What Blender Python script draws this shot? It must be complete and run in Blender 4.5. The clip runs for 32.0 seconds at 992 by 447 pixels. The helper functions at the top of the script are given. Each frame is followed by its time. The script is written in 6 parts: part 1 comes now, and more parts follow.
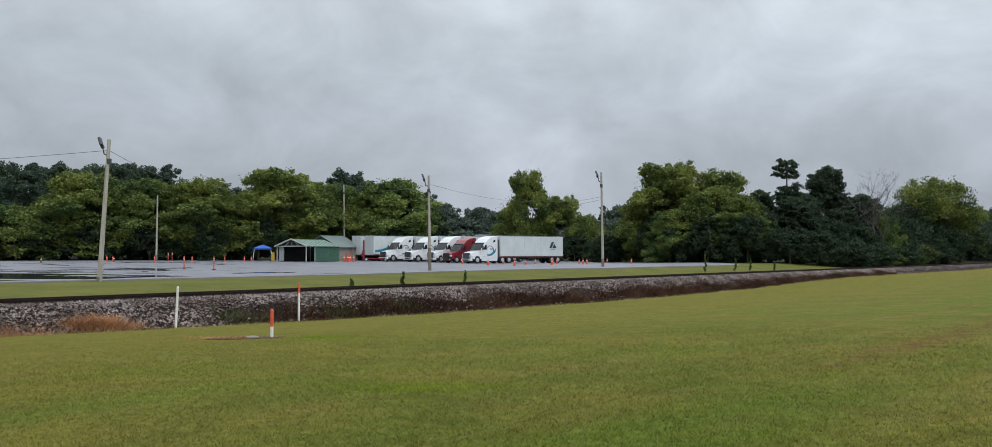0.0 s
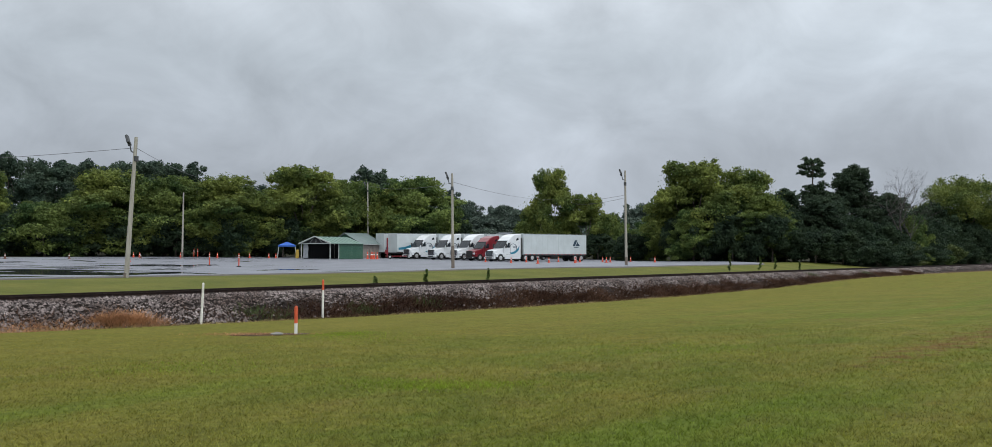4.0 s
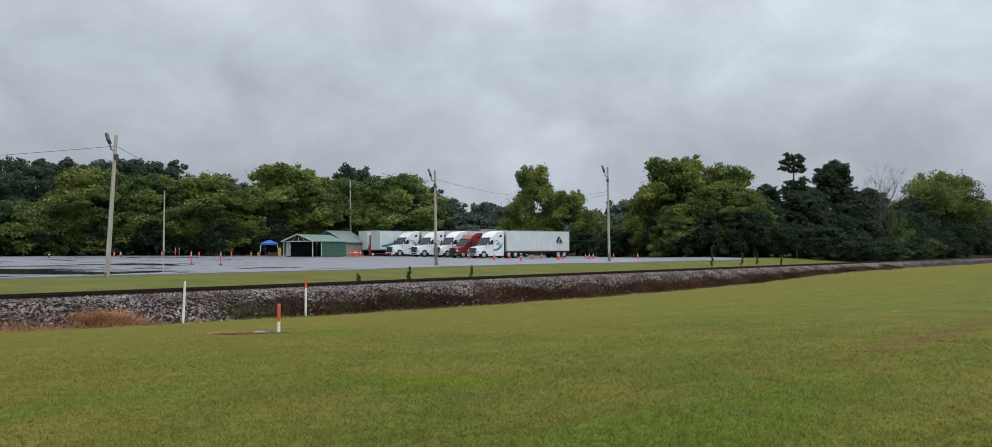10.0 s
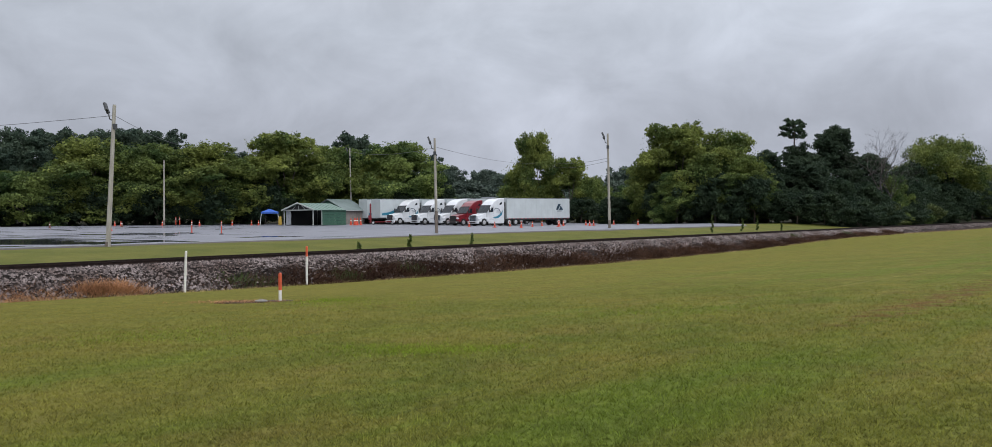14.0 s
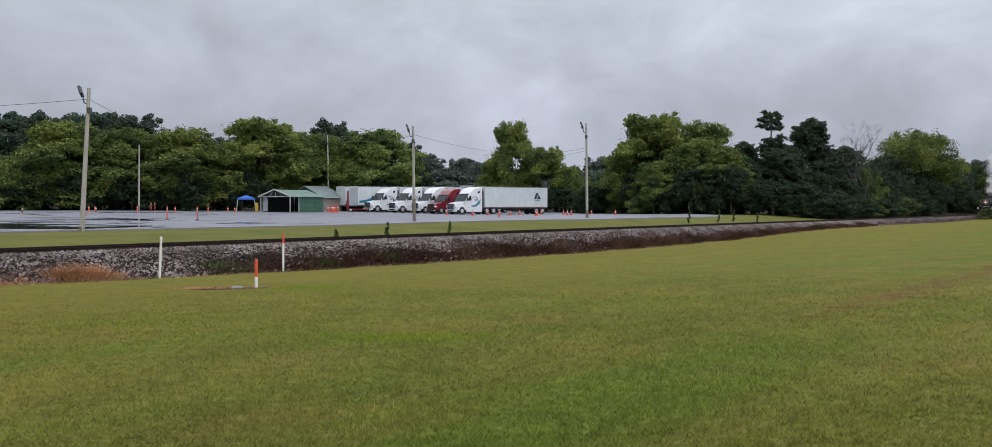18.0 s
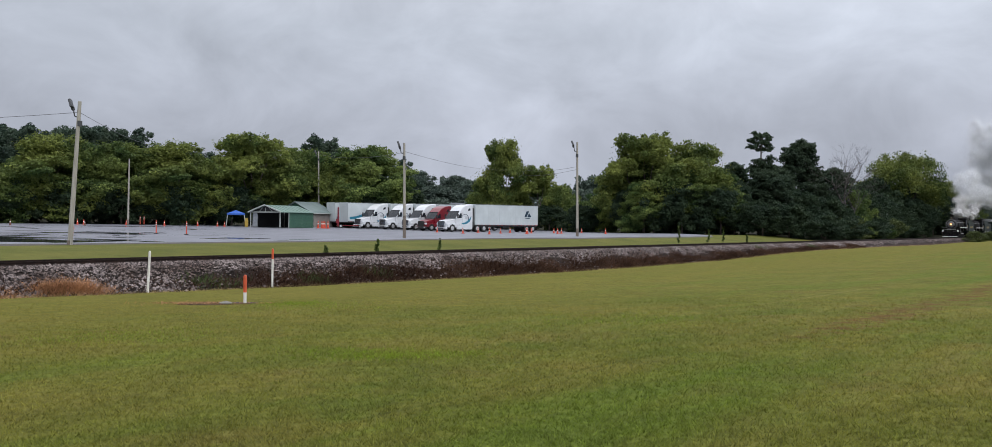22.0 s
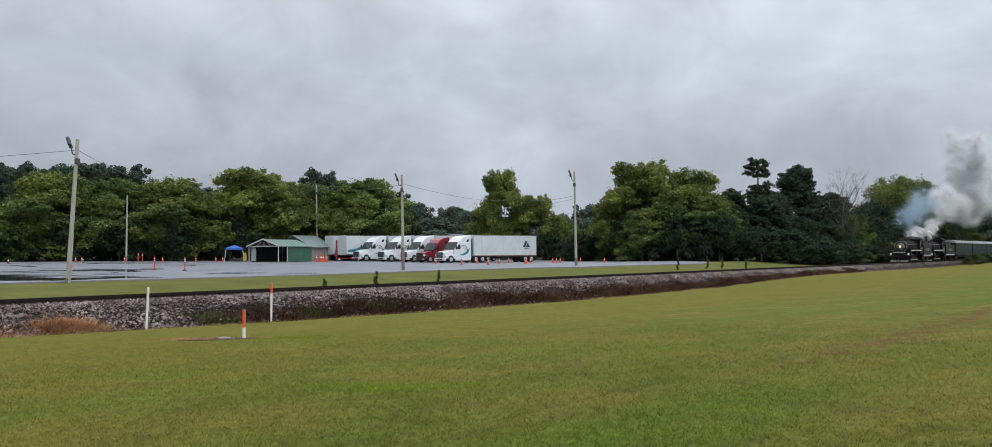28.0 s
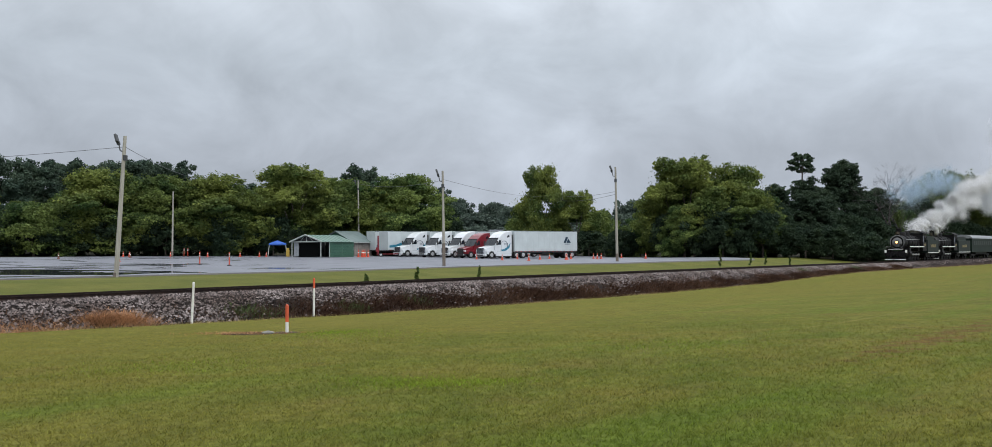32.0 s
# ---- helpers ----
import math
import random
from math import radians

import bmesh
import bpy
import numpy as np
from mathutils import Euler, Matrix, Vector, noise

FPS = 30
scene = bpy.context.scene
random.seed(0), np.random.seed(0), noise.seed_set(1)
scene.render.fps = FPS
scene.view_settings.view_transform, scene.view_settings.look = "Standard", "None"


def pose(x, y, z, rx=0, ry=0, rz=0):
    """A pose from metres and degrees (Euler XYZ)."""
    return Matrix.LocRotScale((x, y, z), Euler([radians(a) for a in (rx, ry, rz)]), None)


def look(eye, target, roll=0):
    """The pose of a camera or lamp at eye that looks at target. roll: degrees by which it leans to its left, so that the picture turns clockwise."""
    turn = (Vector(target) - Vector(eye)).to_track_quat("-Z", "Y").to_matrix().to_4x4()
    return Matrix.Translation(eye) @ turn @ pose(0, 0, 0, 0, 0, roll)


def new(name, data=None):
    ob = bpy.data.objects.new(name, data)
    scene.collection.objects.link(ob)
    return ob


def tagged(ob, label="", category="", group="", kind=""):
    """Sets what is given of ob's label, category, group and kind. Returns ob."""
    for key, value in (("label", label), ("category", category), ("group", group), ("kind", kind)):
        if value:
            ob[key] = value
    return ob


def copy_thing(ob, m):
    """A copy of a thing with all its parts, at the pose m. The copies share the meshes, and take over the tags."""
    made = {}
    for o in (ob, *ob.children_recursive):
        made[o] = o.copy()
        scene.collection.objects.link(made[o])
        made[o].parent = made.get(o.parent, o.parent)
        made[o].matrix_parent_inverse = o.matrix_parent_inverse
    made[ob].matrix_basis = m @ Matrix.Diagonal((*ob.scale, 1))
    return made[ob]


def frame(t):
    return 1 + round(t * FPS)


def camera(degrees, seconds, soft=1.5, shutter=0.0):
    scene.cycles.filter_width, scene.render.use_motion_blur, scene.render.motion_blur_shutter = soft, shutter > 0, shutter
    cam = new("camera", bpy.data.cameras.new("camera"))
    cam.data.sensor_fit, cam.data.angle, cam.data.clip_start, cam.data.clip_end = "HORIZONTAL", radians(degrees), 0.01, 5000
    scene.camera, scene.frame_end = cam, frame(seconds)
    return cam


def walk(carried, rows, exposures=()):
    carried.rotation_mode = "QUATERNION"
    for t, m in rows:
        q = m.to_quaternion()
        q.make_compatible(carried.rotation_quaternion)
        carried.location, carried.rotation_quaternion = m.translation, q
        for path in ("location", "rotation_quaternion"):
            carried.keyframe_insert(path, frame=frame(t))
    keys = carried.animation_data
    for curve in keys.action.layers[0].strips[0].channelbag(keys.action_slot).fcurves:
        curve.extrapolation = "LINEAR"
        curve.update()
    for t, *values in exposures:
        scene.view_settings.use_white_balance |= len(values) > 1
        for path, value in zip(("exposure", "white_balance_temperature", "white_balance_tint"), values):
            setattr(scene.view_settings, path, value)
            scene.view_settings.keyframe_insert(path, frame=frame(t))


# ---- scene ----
cam = camera(55.0, 32.0, soft=0.8)
PATH = [
    (0.0, 0, 0, 1.65, 91.97, 0.20, -0.00),
    (0.5, 0, 0, 1.65, 92.32, 0.36, -1.00),
    (1.0, 0, 0, 1.65, 92.74, 0.16, -1.98),
    (1.5, 0, 0, 1.65, 93.34, -0.63, -2.11),
    (2.0, 0, 0, 1.65, 92.49, -0.79, -1.67),
    (2.5, 0, 0, 1.65, 92.13, -0.66, -1.38),
    (3.0, 0, 0, 1.65, 92.57, -0.47, -0.72),
    (3.5, 0, 0, 1.65, 92.44, -0.34, 0.08),
    (4.0, 0, 0, 1.65, 91.85, -0.03, 1.39),
    (4.5, 0, 0, 1.65, 91.84, -0.10, 3.51),
    (6.5, 0, 0, 1.65, 91.36, 0.10, 4.11),
    (7.0, 0, 0, 1.65, 90.53, 0.01, 3.95),
    (7.5, 0, 0, 1.65, 90.59, -0.54, 3.10),
    (8.0, 0, 0, 1.65, 90.85, -0.73, 2.17),
    (8.5, 0, 0, 1.65, 91.50, -0.43, 1.57),
    (9.0, 0, 0, 1.65, 91.69, -0.31, 1.17),
    (9.5, 0, 0, 1.65, 91.54, -0.08, 0.93),
    (10.0, 0, 0, 1.65, 91.66, 0.29, 0.38),
    (10.5, 0, 0, 1.65, 91.62, 0.36, -0.19),
    (11.0, 0, 0, 1.65, 90.88, 0.46, -1.06),
    (11.5, 0, 0, 1.65, 90.61, 0.70, -1.27),
    (12.0, 0, 0, 1.65, 90.30, 0.72, -0.73),
    (12.5, 0, 0, 1.65, 90.20, 0.69, -0.07),
    (13.0, 0, 0, 1.65, 90.07, 0.75, 0.00),
    (13.5, 0, 0, 1.65, 89.99, 0.99, 0.10),
    (14.0, 0, 0, 1.65, 89.71, 0.63, 0.40),
    (14.5, 0, 0, 1.65, 89.47, 0.15, 0.52),
    (16.5, 0, 0, 1.65, 89.35, 0.37, -0.61),
    (17.0, 0, 0, 1.65, 88.57, 0.76, -1.49),
    (17.5, 0, 0, 1.65, 88.58, 0.33, -2.80),
    (18.0, 0, 0, 1.65, 89.02, 0.06, -0.93),
    (18.5, 0, 0, 1.65, 89.44, -0.28, -0.90),
    (19.0, 0, 0, 1.65, 89.47, -0.81, -0.84),
    (19.5, 0, 0, 1.65, 89.28, -0.61, -0.42),
    (20.0, 0, 0, 1.65, 89.43, -0.17, -0.46),
    (20.5, 0, 0, 1.65, 89.42, -0.33, -1.09),
    (21.0, 0, 0, 1.65, 89.54, -0.46, -1.32),
    (21.5, 0, 0, 1.65, 89.97, -0.52, -1.43),
    (22.0, 0, 0, 1.65, 90.09, -0.53, -1.51),
    (22.5, 0, 0, 1.65, 89.97, -0.25, -1.60),
    (23.0, 0, 0, 1.65, 90.08, -0.14, -1.24),
    (23.5, 0, 0, 1.65, 90.88, -0.18, -1.27),
    (24.0, 0, 0, 1.65, 92.18, 0.05, -2.35),
    (24.5, 0, 0, 1.65, 92.85, 0.32, -3.00),
    (25.0, 0, 0, 1.65, 92.46, 0.64, -2.06),
    (25.5, 0, 0, 1.65, 91.83, 0.20, -0.99),
    (27.5, 0, 0, 1.65, 92.46, 0.42, -1.25),
    (28.0, 0, 0, 1.65, 91.92, 0.44, -1.59),
    (28.5, 0, 0, 1.65, 91.91, 0.40, -0.76),
    (29.0, 0, 0, 1.65, 92.14, 0.48, -0.35),
    (29.5, 0, 0, 1.65, 92.47, 0.67, -1.17),
    (30.0, 0, 0, 1.65, 93.22, -1.28, -2.55),
    (30.5, 0, 0, 1.65, 93.47, -1.13, -1.41),
    (31.0, 0, 0, 1.65, 92.46, -0.31, 0.66),
    (31.5, 0, 0, 1.65, 91.97, 0.28, 1.56),
    (32.0, 0, 0, 1.65, 91.68, 0.33, 0.85),
]
EXPOSURES = [(0.0, -0.03, 6500, 6), (10.0, -0.02, 6500, 6), (13.0, -0.02, 6500, 10), (17.0, 0.0, 6450, 12), (23.0, 0.01, 6450, 11), (25.0, 0.02, 6450, 8), (28.0, 0.03, 6450, 7), (32.0, 0.05, 6450, 7)]
walk(cam, [(t, pose(*p)) for t, *p in PATH], EXPOSURES)

# ---- light and sky ----
world = bpy.data.worlds.new("overcast_sky")
scene.world = world
world.use_nodes = True
SUN_EL, SUN_AZ = radians(52), radians(160)


def build_sky(strength=1.0):
    nt = world.node_tree
    nt.nodes.clear()
    N, L = nt.nodes.new, nt.links.new
    out, bg = N("ShaderNodeOutputWorld"), N("ShaderNodeBackground")
    sky = N("ShaderNodeTexSky")
    sky.sky_type, sky.sun_disc = "NISHITA", False
    sky.sun_elevation, sky.sun_rotation = SUN_EL, SUN_AZ
    co = N("ShaderNodeTexCoord")
    sep = N("ShaderNodeSeparateXYZ")
    L(co.outputs["Generated"], sep.inputs[0])
    # overcast brightness rises from the horizon to the zenith
    rise = N("ShaderNodeValToRGB")
    e = rise.color_ramp.elements
    e[0].position, e[0].color = 0.0, (0.305, 0.330, 0.395, 1)
    e[1].position, e[1].color = 1.0, (1.55, 1.60, 1.72, 1)
    for p, c in ((0.10, (0.375, 0.400, 0.460, 1)), (0.20, (0.48, 0.52, 0.585, 1)), (0.34, (0.73, 0.77, 0.85, 1)), (0.6, (1.2, 1.24, 1.33, 1))):
        k = e.new(p)
        k.color = c
    L(sep.outputs["Z"], rise.inputs[0])
    # the cloud deck is a plane high above: direction divided by its height
    add = N("ShaderNodeMath")
    add.operation, add.inputs[1].default_value = "ADD", 0.75
    L(sep.outputs["Z"], add.inputs[0])
    dv = N("ShaderNodeVectorMath")
    dv.operation = "DIVIDE"
    cmb = N("ShaderNodeCombineXYZ")
    for i in range(3):
        L(add.outputs[0], cmb.inputs[i])
    L(co.outputs["Generated"], dv.inputs[0])
    L(cmb.outputs[0], dv.inputs[1])
    def clouds(scale, detail, rough, lo, hi, dist, shift):
        mp = N("ShaderNodeMapping")
        mp.inputs["Scale"].default_value = (1.0, 1.0, 1.0)
        mp.inputs["Location"].default_value = shift
        L(dv.outputs[0], mp.inputs[0])
        nz = N("ShaderNodeTexNoise")
        nz.inputs["Scale"].default_value, nz.inputs["Detail"].default_value = scale, detail
        nz.inputs["Roughness"].default_value, nz.inputs["Distortion"].default_value = rough, dist
        L(mp.outputs[0], nz.inputs["Vector"])
        mr = N("ShaderNodeMapRange")
        mr.inputs["From Min"].default_value, mr.inputs["From Max"].default_value = 0.3, 0.7
        mr.inputs["To Min"].default_value, mr.inputs["To Max"].default_value = lo, hi
        L(nz.outputs["Fac"], mr.inputs["Value"])
        return mr
    a, b = clouds(2.3, 6, 0.54, 0.78, 1.25, 0.4, (3.1, 1.7, 0)), clouds(7.0, 7, 0.58, 0.87, 1.13, 0.6, (0.4, 5.2, 0))
    mul = N("ShaderNodeMath")
    mul.operation = "MULTIPLY"
    L(a.outputs[0], mul.inputs[0])
    L(b.outputs[0], mul.inputs[1])
    mix = N("ShaderNodeVectorMath")
    mix.operation = "SCALE"
    L(rise.outputs[0], mix.inputs[0])
    # thinner cloud towards +x
    side = N("ShaderNodeMath")
    side.operation, side.inputs[1].default_value, side.inputs[2].default_value = "MULTIPLY_ADD", 0.46, 1.17
    L(sep.outputs["X"], side.inputs[0])
    m3 = N("ShaderNodeMath")
    m3.operation = "MULTIPLY"
    L(mul.outputs[0], m3.inputs[0])
    L(side.outputs[0], m3.inputs[1])
    L(m3.outputs[0], mix.inputs["Scale"])
    sc = N("ShaderNodeVectorMath")
    sc.operation, sc.inputs["Scale"].default_value = "SCALE", 0.004
    L(sky.outputs[0], sc.inputs[0])
    fin = N("ShaderNodeVectorMath")
    L(mix.outputs[0], fin.inputs[0])
    L(sc.outputs[0], fin.inputs[1])
    L(fin.outputs[0], bg.inputs[0])
    bg.inputs[1].default_value = strength
    L(bg.outputs[0], out.inputs[0])


build_sky(1.0)
sun = new("sun", bpy.data.lights.new("sun", "SUN"))
sun.data.energy, sun.data.angle, sun.data.color = 0.9, radians(25), (1.0, 0.97, 0.92)
sun.matrix_world = look((0, 0, 60), (0 + 60 * math.sin(SUN_AZ) * -0.8, 60 * math.cos(SUN_AZ) * -0.8, 0))
scene.view_settings.exposure = 0.0

# ---- plan: the railway runs straight past the camera, s along it, q across it ----
TH, CQ = radians(37.72), 38.79
UX, UY, NX, NY = math.sin(TH), math.cos(TH), -math.cos(TH), math.sin(TH)
TRACK_TURN = 90 - 37.72


def trk(s, q, z=0.0):
    return Vector((s * UX + (q + CQ) * NX, s * UY + (q + CQ) * NY, z))


def sq_of(x, y):
    return x * UX + y * UY, x * NX + y * NY - CQ


def smooth(x):
    x = min(1.0, max(0.0, x))
    return x * x * (3 - 2 * x)


TOE_S = (-60, 0, 15, 23, 32, 46, 64, 80, 105, 130, 170, 250, 600)
TOE_Z = (-0.9, -1.0, -1.14, -1.3, -1.41, -1.53, -1.53, -1.42, -0.95, -0.9, -1.0, -0.5, -0.5)


def toe(s):
    return float(np.interp(s, TOE_S, TOE_Z))


def lot_height(s, q):
    return 0.1 + 0.0145 * (q - 18) + 0.42 * smooth((s - 55) / 35) * (1 - smooth((q - 15) / 30))


def ground_height(s, q):
    if q < -3.8:
        return toe(s) * min(1.0, max(0.0, (q + CQ) / (CQ - 3.8))) ** 0.8
    if q < 4.5:
        return toe(s) + (-0.3 - toe(s)) * (q + 3.8) / 8.3
    k = smooth((q - 4.5) / 10)
    return -0.3 * (1 - k) + (lot_height(s, min(q, 95.0)) + min(16.0, max(0.0, q - 100) * 0.04)) * k


def floor_at(x, y):
    return ground_height(*sq_of(x, y))


# ---- materials ----
def mat(name, base, rough=0.8, metal=0.0, vary=0.0, second=None, scale=3.0, detail=6, bump=0.0, bump_scale=40.0, island=0.0, obj=0.0, spec=0.5, lo=0.35, hi=0.65, coat=0.0, stretch=None):
    m = bpy.data.materials.new(name)
    m.use_nodes = True
    nt = m.node_tree
    N, L = nt.nodes.new, nt.links.new
    b = nt.nodes["Principled BSDF"]
    b.inputs["Roughness"].default_value, b.inputs["Metallic"].default_value = rough, metal
    b.inputs["Specular IOR Level"].default_value = spec
    b.inputs["Coat Weight"].default_value = coat
    b.inputs["Base Color"].default_value = (*base, 1)
    co = N("ShaderNodeTexCoord")
    vec = co.outputs["Object"]
    if stretch:
        mp = N("ShaderNodeMapping")
        mp.inputs["Scale"].default_value = stretch
        L(vec, mp.inputs[0])
        vec = mp.outputs[0]
    col = None
    if second is not None:
        nz = N("ShaderNodeTexNoise")
        nz.inputs["Scale"].default_value, nz.inputs["Detail"].default_value = scale, detail
        L(vec, nz.inputs["Vector"])
        mr = N("ShaderNodeMapRange")
        mr.inputs["From Min"].default_value, mr.inputs["From Max"].default_value = lo, hi
        L(nz.outputs["Fac"], mr.inputs["Value"])
        mx = N("ShaderNodeMix")
        mx.data_type = "RGBA"
        mx.inputs[6].default_value, mx.inputs[7].default_value = (*base, 1), (*second, 1)
        L(mr.outputs[0], mx.inputs[0])
        col = mx.outputs[2]
    for amount, which in ((island, "island"), (obj, "object"), (vary, "noise")):
        if not amount:
            continue
        if which == "island":
            src = N("ShaderNodeNewGeometry").outputs["Random Per Island"]
        elif which == "object":
            src = N("ShaderNodeObjectInfo").outputs["Random"]
        else:
            n2 = N("ShaderNodeTexNoise")
            n2.inputs["Scale"].default_value, n2.inputs["Detail"].default_value = scale * 7.3, 4
            L(vec, n2.inputs["Vector"])
            src = n2.outputs["Fac"]
        hs = N("ShaderNodeHueSaturation")
        mr = N("ShaderNodeMapRange")
        mr.inputs["To Min"].default_value, mr.inputs["To Max"].default_value = 1 - amount, 1 + amount
        L(src, mr.inputs["Value"])
        L(mr.outputs[0], hs.inputs["Value"])
        if col is None:
            hs.inputs["Color"].default_value = (*base, 1)
        else:
            L(col, hs.inputs["Color"])
        col = hs.outputs[0]
    if col is not None:
        L(col, b.inputs["Base Color"])
    if bump:
        nb = N("ShaderNodeTexNoise")
        nb.inputs["Scale"].default_value, nb.inputs["Detail"].default_value = bump_scale, 4
        L(vec, nb.inputs["Vector"])
        bp = N("ShaderNodeBump")
        bp.inputs["Strength"].default_value, bp.inputs["Distance"].default_value = bump, 0.05
        L(nb.outputs["Fac"], bp.inputs["Height"])
        L(bp.outputs[0], b.inputs["Normal"])
    return m


def glowing(name, colour, strength):
    m = bpy.data.materials.new(name)
    m.use_nodes = True
    b = m.node_tree.nodes["Principled BSDF"]
    b.inputs["Base Color"].default_value = (*colour, 1)
    b.inputs["Emission Color"].default_value, b.inputs["Emission Strength"].default_value = (*colour, 1), strength
    return m


def leaf_mat(name, dark, light, trans=0.35, island=0.27):
    m = mat(name, dark, 0.6, second=light, scale=0.22, island=island, detail=3, spec=0.10, obj=0.12)
    nt = m.node_tree
    b = nt.nodes["Principled BSDF"]
    tr, mx = nt.nodes.new("ShaderNodeBsdfTranslucent"), nt.nodes.new("ShaderNodeMixShader")
    nt.links.new(b.inputs["Base Color"].links[0].from_socket, tr.inputs[0])
    mx.inputs[0].default_value = trans
    nt.links.new(b.outputs[0], mx.inputs[1])
    nt.links.new(tr.outputs[0], mx.inputs[2])
    nt.links.new(mx.outputs[0], nt.nodes["Material Output"].inputs[0])
    return m


def lawn_colour(nt, flecks=((1.1, 0.80, 1.22, 2.0), (6.5, 0.46, 1.62, 0.0))):
    """Mown grass: green and yellowed drifts, brown patches, mowing streaks, and a worn strip along a wheel rut."""
    N, L = nt.nodes.new, nt.links.new
    co = N("ShaderNodeTexCoord").outputs["Object"]
    rot = N("ShaderNodeMapping")
    rot.vector_type = "TEXTURE"
    rot.inputs["Rotation"].default_value = (0, 0, radians(TRACK_TURN))
    L(co, rot.inputs[0])
    st = N("ShaderNodeMapping")
    st.inputs["Scale"].default_value = (0.16, 1.1, 1)
    L(rot.outputs[0], st.inputs[0])

    def drift(vec, scale, detail, rough, lo, hi, a, b, shift=0.0):
        mp = N("ShaderNodeMapping")
        mp.inputs["Location"].default_value = (shift, shift * 0.7, 0)
        L(vec, mp.inputs[0])
        nz = N("ShaderNodeTexNoise")
        nz.inputs["Scale"].default_value, nz.inputs["Detail"].default_value, nz.inputs["Roughness"].default_value = scale, detail, rough
        L(mp.outputs[0], nz.inputs["Vector"])
        mr = N("ShaderNodeMapRange")
        for k, v in (("From Min", lo), ("From Max", hi), ("To Min", a), ("To Max", b)):
            mr.inputs[k].default_value = v
        L(nz.outputs["Fac"], mr.inputs["Value"])
        return mr.outputs[0]

    def blend(fac, a, b):
        mx = N("ShaderNodeMix")
        mx.data_type = "RGBA"
        L(fac, mx.inputs[0])
        for i, v in ((6, a), (7, b)):
            if isinstance(v, tuple):
                mx.inputs[i].default_value = (*v, 1)
            else:
                L(v, mx.inputs[i])
        return mx.outputs[2]

    def ma(op, a, b):
        k = N("ShaderNodeMath")
        k.operation = op
        for i, v in enumerate((a, b)):
            if isinstance(v, (int, float)):
                k.inputs[i].default_value = v
            else:
                L(v, k.inputs[i])
        return k.outputs[0]
    col = blend(drift(co, 0.22, 9, 0.62, 0.36, 0.64, 0, 1), (0.084, 0.098, 0.017), (0.124, 0.113, 0.024))
    col = blend(drift(st.outputs[0], 0.9, 6, 0.6, 0.52, 0.74, 0, 0.55, 4.0), col, (0.150, 0.130, 0.040))
    col = blend(drift(co, 0.30, 9, 0.68, 0.53, 0.70, 0, 0.58, 11.0), col, (0.122, 0.088, 0.030))
    col = blend(drift(st.outputs[0], 0.33, 8, 0.6, 0.51, 0.66, 0, 0.75, 21.0), col, (0.074, 0.108, 0.014))
    col = blend(drift(co, 0.55, 8, 0.6, 0.56, 0.68, 0, 0.6, 33.0), col, (0.076, 0.102, 0.017))
    # drier and more even towards the embankment
    sep = N("ShaderNodeSeparateXYZ")
    L(rot.outputs[0], sep.inputs[0])
    dry = ma("MULTIPLY", ma("MINIMUM", ma("MAXIMUM", ma("MULTIPLY", ma("SUBTRACT", sep.outputs["Y"], CQ - 29.0), 0.07), 0.0), 1.0), 0.62)
    col = blend(dry, col, (0.124, 0.110, 0.022))
    # the rut: a ragged band along the track's direction at q = -33.3
    off = ma("ABSOLUTE", ma("SUBTRACT", sep.outputs["Y"], CQ - 33.35), 0)
    edge = ma("SUBTRACT", 0.75, off)
    along = ma("MAXIMUM", ma("MINIMUM", ma("MULTIPLY", ma("SUBTRACT", sep.outputs["X"], 15.0), 0.25), 1.0), 0.0)
    f = ma("MULTIPLY", ma("ADD", edge, drift(co, 2.2, 10, 0.8, 0.0, 1.0, -4.2, 3.9)), along)
    col = blend(ma("MINIMUM", ma("MAXIMUM", f, 0.0), 0.9), col, (0.105, 0.056, 0.022))
    # a mower's edge and a pale dry streak, both along the track's direction
    for at, half, x0, x1, amount, tint in ((-32.2, 0.05, 5.0, 13.0, 0.75, (0.036, 0.050, 0.010)), (-29.3, 0.12, 25.0, 35.0, 0.6, (0.19, 0.165, 0.065))):
        near = ma("SUBTRACT", 1.0, ma("DIVIDE", ma("ABSOLUTE", ma("SUBTRACT", sep.outputs["Y"], CQ + at), 0), half))
        ends = ma("MULTIPLY", ma("MULTIPLY", ma("SUBTRACT", sep.outputs["X"], x0), 0.5), ma("MULTIPLY", ma("SUBTRACT", x1, sep.outputs["X"]), 0.5))
        f = ma("MINIMUM", ma("MAXIMUM", near, 0.0), ma("MINIMUM", ma("MAXIMUM", ends, 0.0), 1.0))
        col = blend(ma("MULTIPLY", f, drift(co, 1.5, 6, 0.7, 0.35, 0.6, 0.2, amount)), col, tint)
    # tufts: dark and light flecks at two sizes
    for scale, lo, hi, shift in flecks:
        hs = N("ShaderNodeHueSaturation")
        L(drift(co, scale, 10, 0.8, 0.32, 0.68, lo, hi, shift), hs.inputs["Value"])
        L(col, hs.inputs["Color"])
        col = hs.outputs[0]
    return col


def lawn_material():
    m = mat("lawn_grass", (0.09, 0.10, 0.016), 0.95, bump=1.0, bump_scale=22.0, spec=0.06)
    m.node_tree.links.new(lawn_colour(m.node_tree), m.node_tree.nodes["Principled BSDF"].inputs["Base Color"])
    return m


